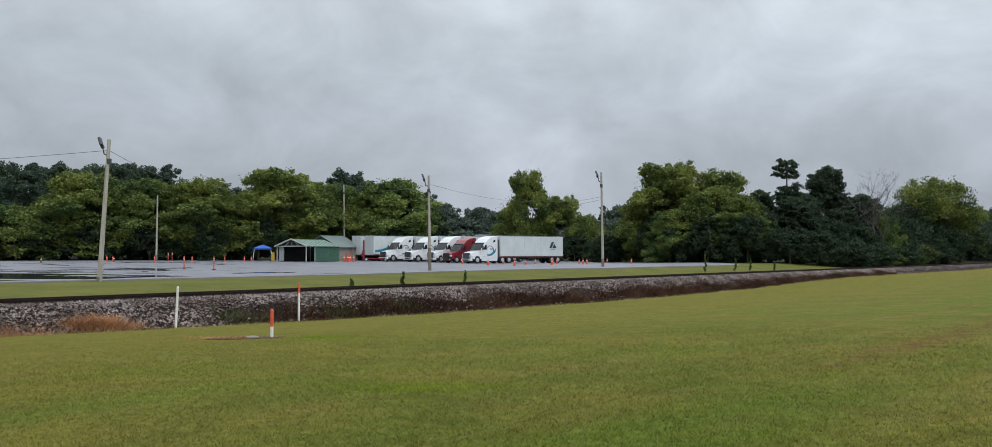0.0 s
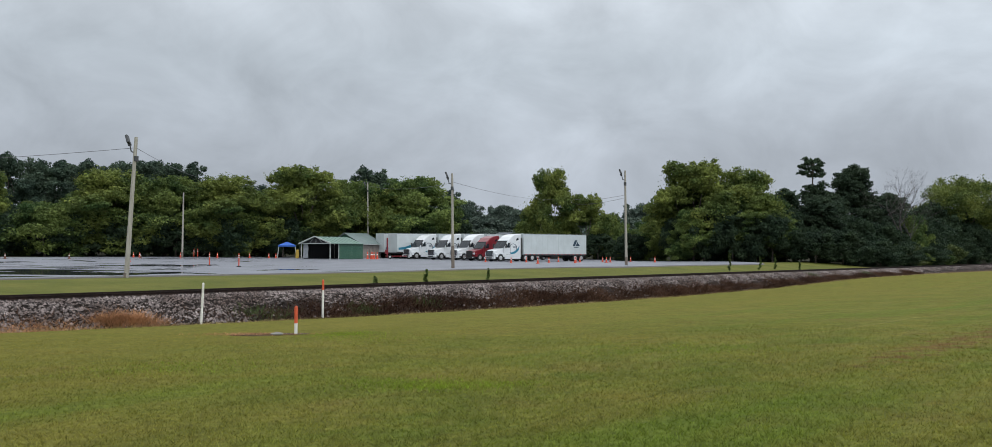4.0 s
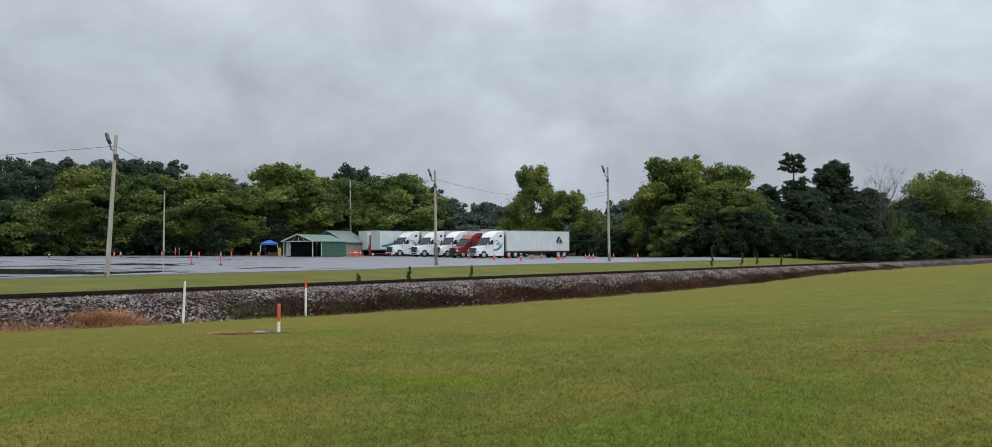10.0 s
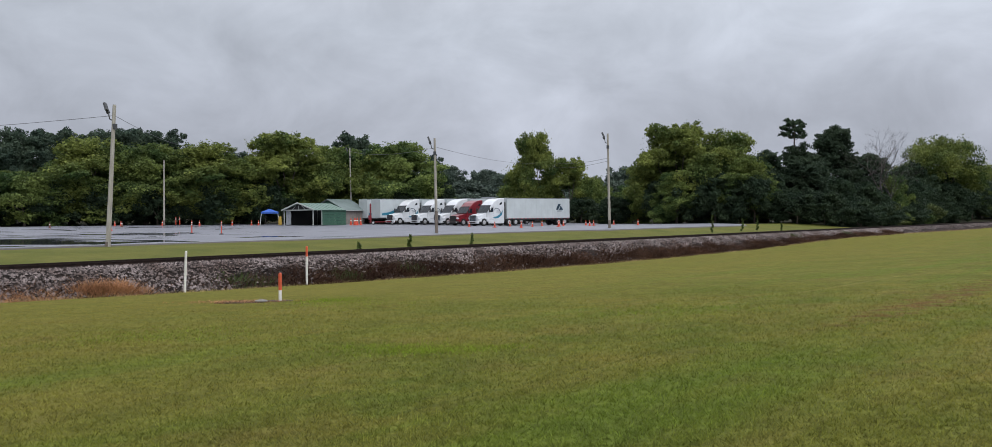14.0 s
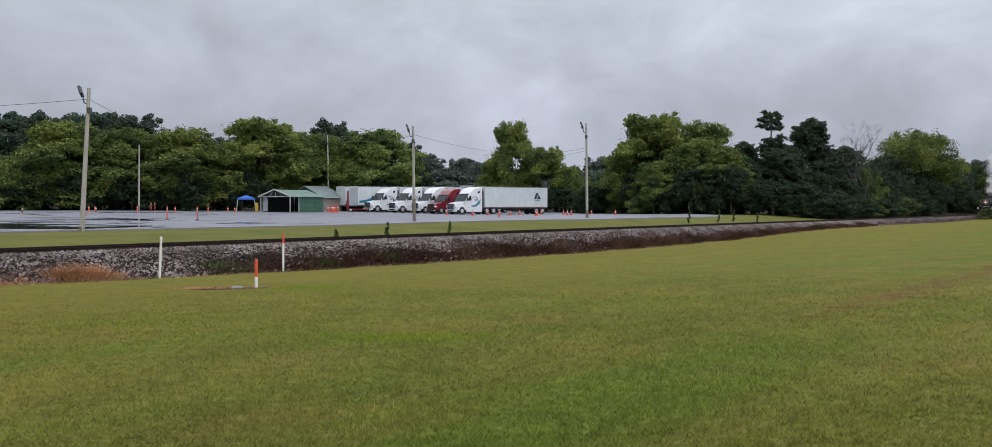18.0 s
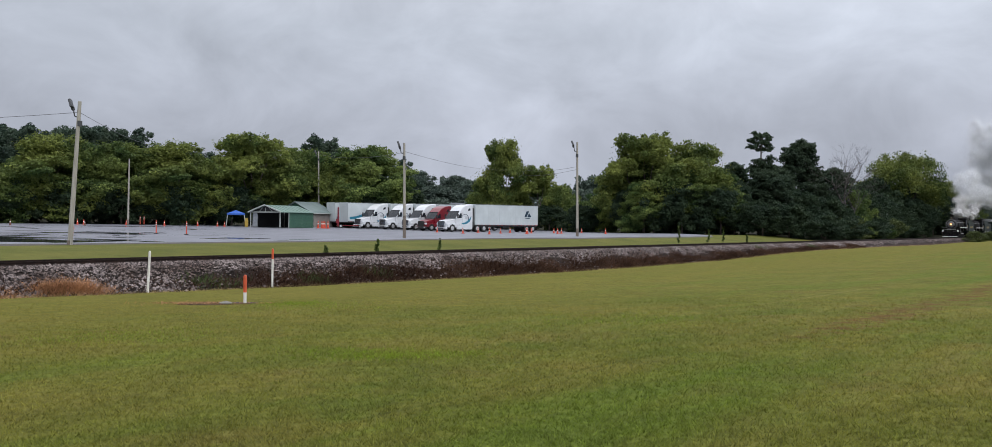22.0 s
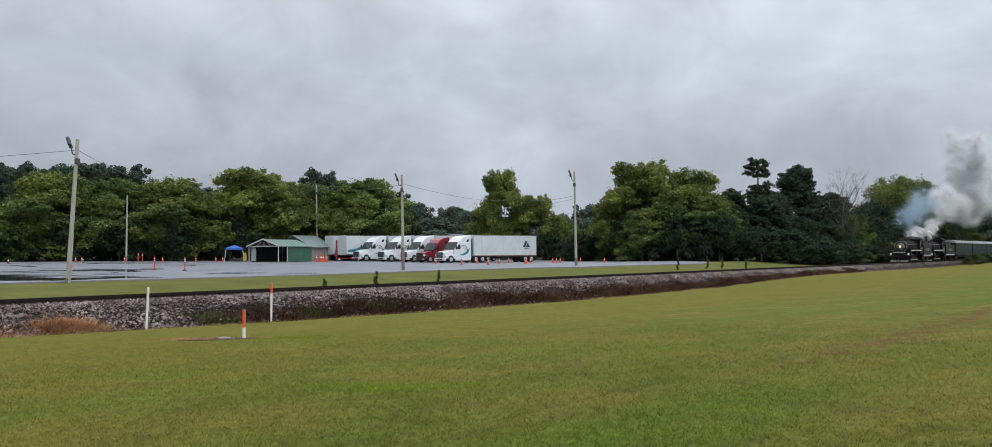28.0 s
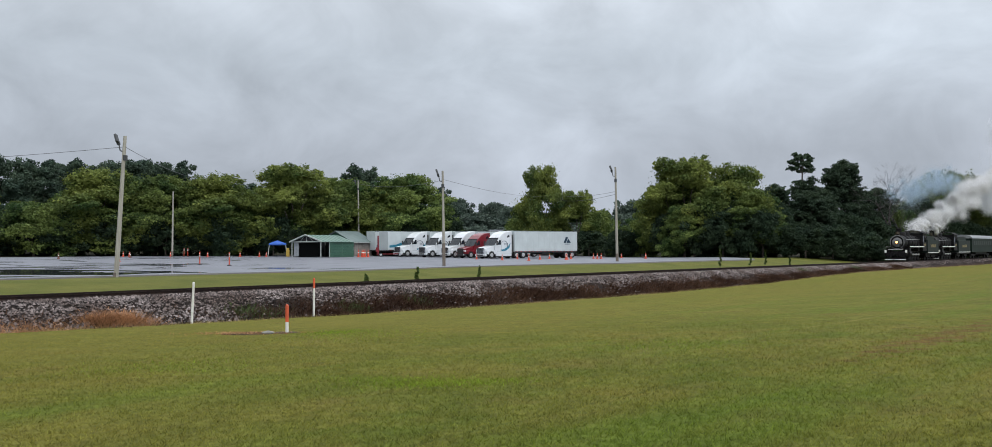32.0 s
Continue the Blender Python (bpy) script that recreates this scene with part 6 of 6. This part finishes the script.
def build_plume():
    big = [puff_mesh("smoke_puff", 101 + k, M_SMOKE, 6.0, 72000, 0.033, False) for k in range(3)]
    mid = [puff_mesh("smoke_puff", 111 + k, M_SMOKE, 3.0, 20000, 0.040, False) for k in range(3)]
    small = [puff_mesh("steam_puff", 121 + k, M_STEAM, 1.2, 6000, 0.036) for k in range(3)]
    wisp = [puff_mesh("steam_puff", 151 + k, M_STEAM, 1.9, 13000, 0.032, False) for k in range(2)]
    fume = [puff_mesh("steam_puff", 171 + k, M_STEAM, 2.7, 30000, 0.032, False) for k in range(3)]
    haze = [puff_mesh("smoke_haze", 131 + k, M_HAZE, 3.4, 12000, 0.024, False) for k in range(2)]
    rng = random.Random(8)
    # the column over the stack, its front edge upright, then the bank that trails from it
    for k in range(6):
        f = k / 5
        puff(small if k < 1 else wisp if k < 3 else mid, k, "white smoke rising thick from the smokestack", left_hanging(7.2 + 10.0 * f ** 1.3, 0.3 * math.sin(k * 2.0), 4.7 + 8.0 * f, 25.2) if k > 2 else blown(((0, 7.2 + 6.0 * f, 0, 4.7 + 6.0 * f), (25.2, 7.2 + 6.0 * f, 0, 4.7 + 6.0 * f), (27, 30 + 4 * f, 0.4, 12), (32, 66 + 4 * f, 0.4, 16))))
    for k in range(8):
        puff(mid, k, "white smoke billowing over the locomotive", left_hanging(22 + 4.2 * k, 0.8 * math.sin(k * 2.1), 9.4 + 0.5 * math.sin(k * 1.7), 25.2))
    for k in range(7):
        puff(big, k, "tall front of the grey smoke bank", left_hanging(39 + 2.0 * math.sin(k * 1.9), -1.5 + 1.0 * math.sin(k * 2.3), 11.5 + 2.0 * k, 25.2))
    for k in range(19):
        f = k / 18
        puff(big, k + 1, "thick grey smoke hanging over the line", left_hanging(44 + 68 * f + rng.uniform(-2, 2), 2.5 * math.sin(k * 1.9), 13.0 + 8.0 * ((k * 0.618) % 1.0) + 6.0 * f, 25.2))
    for k in range(8):
        puff(big, k, "high grey smoke trailing off over the line", left_hanging(44 + 9.5 * k, 2.0 * math.sin(k * 1.4), 20.5 + 2.5 * math.sin(k * 2.2) + 0.9 * k, 25.2))
    # blue smoke comes out once the fire has cleared
    for k in range(9):
        f = k / 8
        puff(haze, k, "thin blue smoke drifting over the train", blown(((0, 44 + 3 * f, 0.0, 13), (26.2, 44 + 3 * f, 0.0, 13), (28, 9 + 12 * f, 0.5, 7.5 + 4 * f), (30, 4.5 + 22 * f, 0.5 * math.sin(k * 2.0), 8.2 + 3.4 * math.sin(k * 1.3) ** 2 + f), (32, 7 + 26 * f, 0.8, 10.0 + 3.6 * f))))
    # white steam about the boilers
    for k in range(5):
        puff((small, wisp)[k % 2], k // 2, "white steam over the locomotive's boiler", blown(((0, 8.6 + 0.8 * k, 0.2 * math.sin(k * 3.0), 3.9 + 0.2 * k), (32, 8.6 + 1.0 * k, 0.3 * math.sin(k * 3.0), 4.1 + 0.3 * k))))
    for k in range(4):
        puff((small, wisp)[k % 2], k // 2 + 1, "white steam over the second locomotive", blown(((0, 21.5 + 0.9 * k, 0.0, 4.2 + 0.4 * k), (32, 19 + 2.0 * k, 0.3 * math.sin(k * 2.0), 4.8 + 0.6 * k))))
    for k in range(16):
        f = k / 15
        puff(fume if k > 5 else wisp, k, "white steam blowing back from the second locomotive's stack", blown(((0, 44 + 8 * f, 0.0, 11.5), (28, 44 + 8 * f, 0.0, 11.5), (29, 17 + 11 * f, 0.3, 5.0 + 2.4 * f), (30, 16 + 23 * f, 0.5 * math.sin(k * 2.2), 5.6 + 3.0 * f + 0.8 * math.sin(k * 2.9)), (32, 17 + 42 * f, 0.5 * math.sin(k * 2.2), 5.8 + 8.5 * f + 1.2 * math.sin(k * 2.9)))))


build_plume()


# ---- grass, weeds, small things by the railway ----
def blades(name, pts, height, width, material, label, category, lean=0.5, seed=1, kind="stuff", parent=None):
    """Loose upright blades at the points: one mesh of narrow triangles."""
    rng = np.random.default_rng(seed)
    p = np.asarray(pts, float)
    n = len(p)
    a = rng.random(n) * 6.28319
    h = height * (0.5 + rng.random(n)) if np.isscalar(height) else np.asarray(height) * (0.5 + rng.random(n))
    w = width * (0.6 + 0.8 * rng.random(n))
    side = np.stack([np.cos(a), np.sin(a), np.zeros(n)], 1)
    tip = np.stack([rng.normal(size=n) * lean * h, rng.normal(size=n) * lean * h, h], 1)
    tri = np.stack([p - side * w[:, None] / 2, p + side * w[:, None] / 2, p + tip], 1)
    ob = tri_mesh(name, tri, material, parent)
    if label:
        tagged(ob, label, category, kind=kind)
    return ob


def lawn_blades():
    rng = np.random.default_rng(17)
    out = []
    n = 130000
    # tufts of three blades, thinning out evenly with the distance
    r = 6.4 + 35.0 * rng.random(n) ** 1.45
    az = np.radians(-33 + 66 * rng.random(n))
    for _ in range(3):
        out.append(np.stack([r * np.sin(az), r * np.cos(az)], 1) + rng.normal(size=(n, 2)) * 0.016)
    xy = np.concatenate(out)
    s, q = xy[:, 0] * UX + xy[:, 1] * UY, xy[:, 0] * NX + xy[:, 1] * NY - CQ
    # few blades stand in the worn wheel rut
    keep = (q < -4.3) & ~((np.abs(q + 33.35) < 0.45 + 0.25 * rng.random(len(q))) & (s > 16 + 4 * rng.random(len(q))) & (rng.random(len(q)) < 0.6))
    xy, s, q = xy[keep], s[keep], q[keep]
    z = sheet_height(s, q)
    far = np.hypot(xy[:, 0], xy[:, 1])
    pts = np.stack([xy[:, 0], xy[:, 1], z - 0.005], 1)
    rng2 = np.random.default_rng(18)
    h = 0.034 * np.clip((44 - far) / 24, 0.25, 1) * (0.5 + rng2.random(len(far)))
    blades("lawn_blades", pts, h, 0.0125, M_BLADE, "short mown grass blades, green and yellowish", "grass", 0.8, 19)


def lush_patches():
    """Small drifts of longer, brighter green grass in the lawn."""
    lush = leaf_mat("lush_grass", (0.150, 0.225, 0.018), (0.210, 0.280, 0.030), 0.5, 0.5)
    rng = np.random.default_rng(44)
    for x, y, rx, ry, n in ((-1.3, 14.9, 1.0, 0.7, 1300), (-0.4, 15.0, 1.0, 0.6, 700), (-2.0, 15.6, 1.2, 0.8, 900), (-5.6, 30.0, 1.4, 1.6, 1500), (-4.2, 27.5, 2.4, 3.0, 1300), (3.5, 21.0, 2.5, 2.2, 1500), (-7.0, 19.0, 2.2, 2.0, 1300)):
        xy = np.stack([x + rx * 0.5 * rng.normal(size=n), y + ry * 0.5 * rng.normal(size=n)], 1)
        s, q = xy[:, 0] * UX + xy[:, 1] * UY, xy[:, 0] * NX + xy[:, 1] * NY - CQ
        pts = np.column_stack([xy, sheet_height(s, q) - 0.005])
        blades("lush_grass", pts, 0.042, 0.013, lush, "drift of longer bright green grass in the lawn", "grass", 0.7, 45)


def slope_point(s, q):
    t = toe(s) - 0.1
    return float(np.interp(q, [-4.0, -3.0, -2.0, -1.5, 1.5], [t, 0.5 * (t + max(-0.36, t)), max(-0.36, t + 0.12), -0.2, -0.2]))


def clump(name, s, q, n, spread, height, material, label, seed, width=0.02, lean=0.5):
    rng = np.random.default_rng(seed)
    pts = []
    for _ in range(n):
        ss, qq = s + rng.normal() * spread, q + rng.normal() * min(spread * 0.5, 0.35)
        qq = min(-1.7, max(-4.3, qq))
        pts.append(trk(ss, qq, slope_point(ss, max(-4.0, qq)) - 0.02))
    ob = blades(name, pts, height, width, material, label, "weeds", lean, seed)
    return ob


def embankment_weeds():
    rng = random.Random(31)
    # dead brown weeds all along the lower slope, thickest beyond the posts
    k = 0
    s = -4.0
    while s < 130:
        dense = 0.25 + 1.9 * smooth((s - 23) / 12) * (1 - 0.5 * smooth((s - 85) / 30))
        n = int(430 * dense * rng.uniform(0.5, 1.5))
        q = rng.uniform(-4.0, -2.75)
        clump("dead_weeds", s, q, n, rng.uniform(0.5, 1.3), rng.uniform(0.10, 0.26), M_WEED, "dead dark brown weeds on the embankment", 400 + k, 0.034, 1.0)
        s += rng.uniform(0.55, 1.25)
        k += 1
    for i, (s, q, n, w, h) in enumerate(((12.5, -3.9, 900, 0.9, 0.16), (14.8, -3.9, 1200, 0.8, 0.18), (16.4, -3.9, 1200, 0.7, 0.18), (17.9, -3.9, 800, 0.6, 0.16), (19.5, -3.5, 1100, 0.40, 0.34), (20.4, -3.5, 1200, 0.42, 0.36), (21.2, -3.7, 500, 0.4, 0.26))):
        clump("straw_grass", s, q, n, w, h, M_STRAW, "flattened orange-brown dead grass at the slope's foot", 700 + i, 0.024, 0.9)
    for i, (s, q, n) in enumerate(((26.4, -3.3, 150), (27.4, -3.5, 120), (33, -3.5, 200), (38, -3.2, 160), (96, -2.4, 200), (112, -2.6, 240))):
        clump("green_weeds", s, q, n, 0.55, 0.3, M_GWEED, "green weeds growing on the ballast slope", 800 + i, 0.035, 0.6)
    # pale dry fringe where the mower stops
    pts = []
    rg = np.random.default_rng(5)
    for _ in range(16000):
        s = -8 + 175 * rg.random() ** 1.3
        q = -4.05 + 0.16 * rg.normal()
        pts.append(trk(s, q, ground_height(s, min(q, -3.81)) - 0.01))
    blades("dry_fringe", pts, 0.10, 0.014, M_FRINGE, "pale dry grass fringe along the embankment's foot", "grass", 0.7, 77)


def sapling(x, y, h, seed):
    rng = np.random.default_rng(seed)
    ob = empty("sapling", Matrix.Translation((x, y, floor_at(x, y))))
    bm = B()
    limb(bm, (0, 0, -0.05), (0.05, 0, h), 0.018, 0.006, rng, 3, 0.05)
    part("stem", bm, M_BARK, ob)
    lobes = [(0.05 * rng.normal(), 0.05 * rng.normal(), h * (0.2 + 0.13 * k), 0.085 - 0.009 * k, 0.085 - 0.009 * k, 0.13) for k in range(7)]
    tri_mesh("leaves", leaf_cloud(rng, lobes, 480, 0.055, aspect=1.6), M_LEAF2, ob)
    tagged(ob, "thin green weed sapling on the grass strip", "sapling", "saplings by the railway")


lawn_blades()
lush_patches()
embankment_weeds()
for i, (s, q, h) in enumerate(((41.6, 4.8, 0.5), (46.2, 4.8, 0.85), (53.0, 5.0, 0.85), (93.5, 5.5, 1.9), (103.5, 6.5, 1.5), (109, 7, 1.4), (114, 6, 0.9))):
    p = trk(s, q)
    sapling(p.x, p.y, h, 900 + i)

# valve cover and bare earth beside the short marker
M_EARTH = mat("bare_earth", (0.095, 0.058, 0.034), 0.95, second=(0.04, 0.028, 0.02), scale=6, vary=0.3, bump=0.8, bump_scale=20, spec=0.03)
M_PIT = mat("dark_wet_soil", (0.022, 0.016, 0.012), 0.9, second=(0.04, 0.028, 0.02), scale=7, bump=0.8, bump_scale=20)
M_CONCRETE = mat("pale_concrete", (0.22, 0.21, 0.19), 0.9, second=(0.15, 0.14, 0.13), scale=5, vary=0.2)
gx, gy = -7.25, 30.35
gz = floor_at(gx, gy)
bm = B()
lathe(bm, [(0.60, -0.05), (0.52, 0.012), (0.2, 0.02), (0.02, 0.02)], seg=40)
for v in bm.verts:
    v.co.x *= 2.1
    far = v.co.xy.length
    v.co += Vector((0.22 * noise.noise(v.co * 2.5) * far, 0.3 * noise.noise(v.co * 2.5 + Vector((5, 0, 0))) * far, 0.012 * noise.noise(v.co * 6)))
patch = new("earth_patch", put("earth_patch", bm, M_EARTH))
patch.matrix_basis = Matrix.Translation((gx - 0.75, gy - 0.05, gz))
tagged(patch, "thin patch of bare reddish earth beside the marker", "earth")
# a low dark mound stands in for the shaded hole behind the marker
bm = B()
lathe(bm, [(0.34, -0.05), (0.28, 0.02), (0.1, 0.03), (0.02, 0.03)], seg=22)
for v in bm.verts:
    v.co.x *= 1.7
    v.co.x += 0.12 * noise.noise(v.co * 4)
pit = new("soil_heap", put("soil_heap", bm, M_PIT))
pit.matrix_basis = Matrix.Translation((gx + 0.02, gy + 0.22, gz))
tagged(pit, "dark patch standing in for a shaded hole at the marker's foot", "earth")
rg = np.random.default_rng(91)
pts = np.column_stack([gx - 1.1 + 0.95 * rg.normal(size=900), gy - 0.05 + 0.22 * rg.normal(size=900), np.full(900, gz)])
blades("dead_grass", pts, 0.05, 0.02, M_STRAW, "flattened reddish dead grass beside the marker", "grass", 1.0, 92)
bm = B()
lathe(bm, [(0.2, 0), (0.2, 0.03), (0.17, 0.045), (0.06, 0.065), (0.05, 0.08), (0.01, 0.08)], seg=20)
lid = new("valve_cover", put("valve_cover", bm, M_CONCRETE))
lid.matrix_basis = Matrix.Translation((gx - 0.42, gy - 0.25, gz + 0.03))
tagged(lid, "round pale concrete valve cover set in the lawn", "cover")


# ---- houses on the far slope ----
def house(x, y, z, turn, roof, label):
    ob = empty("house", Matrix.Translation((x, y, z)) @ pose(0, 0, 0, 0, 0, turn))
    bm = B()
    slab(bm, [(0, -3), (7, -3), (7, 2.6), (3.5, 4.4), (0, 2.6)], "x", 0, 11)
    part("wall", bm, mat("house_wall", (0.22, 0.23, 0.24), 0.8, vary=0.1), ob)
    for sg in (-1, 1):
        bm = B()
        y1 = 3.5 + sg * 4.0
        slab(bm, [(3.5, 4.45), (y1, 2.35), (y1, 2.5), (3.5, 4.65)], "x", -0.4, 11.4)
        part("roof", bm, roof, ob)
    for k in range(3):
        bm = B()
        box(bm, (2 + k * 3.3, -0.02, 1.2), (1.1, 0.06, 1.2), 0.02)
        part("window", bm, M_WINDOW, ob)
    tagged(ob, label, "house", "houses on the far slope")


M_SHINGLE = mat("grey_shingle", (0.11, 0.12, 0.135), 0.8, second=(0.085, 0.095, 0.11), scale=2)
house(-14.5, 282, 3.9, 60, M_SHINGLE, "pale house with a grey roof among trees")
house(-7.0, 290, 3.7, -8, M_SHINGLE, "low pale house with a grey roof on the slope")


# ---- what moves ----
def motions():
    turn = TRACK_TURN + 180
    times = [0.5 * k for k in range(65)]
    for ob, back in CONSIST:
        walk(ob, [(t, Matrix.Translation(trk(run(t) + back, 0, 0)) @ pose(0, 0, 0, 0, 0, turn)) for t in times])
    fine = [0.125 * k for k in range(257)]
    spin = [(run(0) - run(t)) / DRIVER_R for t in fine]
    for loco in LOCO:
        drivers = [c for c in loco.children if c.name.startswith("driving_wheels")]
        rods = [c for c in loco.children if c.name.startswith("side_rod")]
        for ob, x in zip(drivers, DRIVERS_X):
            walk(ob, [(t, pose(x * loco["stretch"], 0, DRIVER_R, 0, math.degrees(a), 0)) for t, a in zip(fine, spin)])
        for ob in rods:
            k = DRIVER_R * 0.42
            walk(ob, [(t, pose(-6.825 * loco["stretch"] + k * math.sin(a), 0, DRIVER_R + k * math.cos(a))) for t, a in zip(fine, spin)])
    for ob, tw, rows in PUFFS:
        walk(ob, [(t, Matrix.Translation(trk(along, q, z)) @ pose(0, 0, 0, 0, 0, tw + 1.5 * t)) for t, along, q, z in rows])


motions()
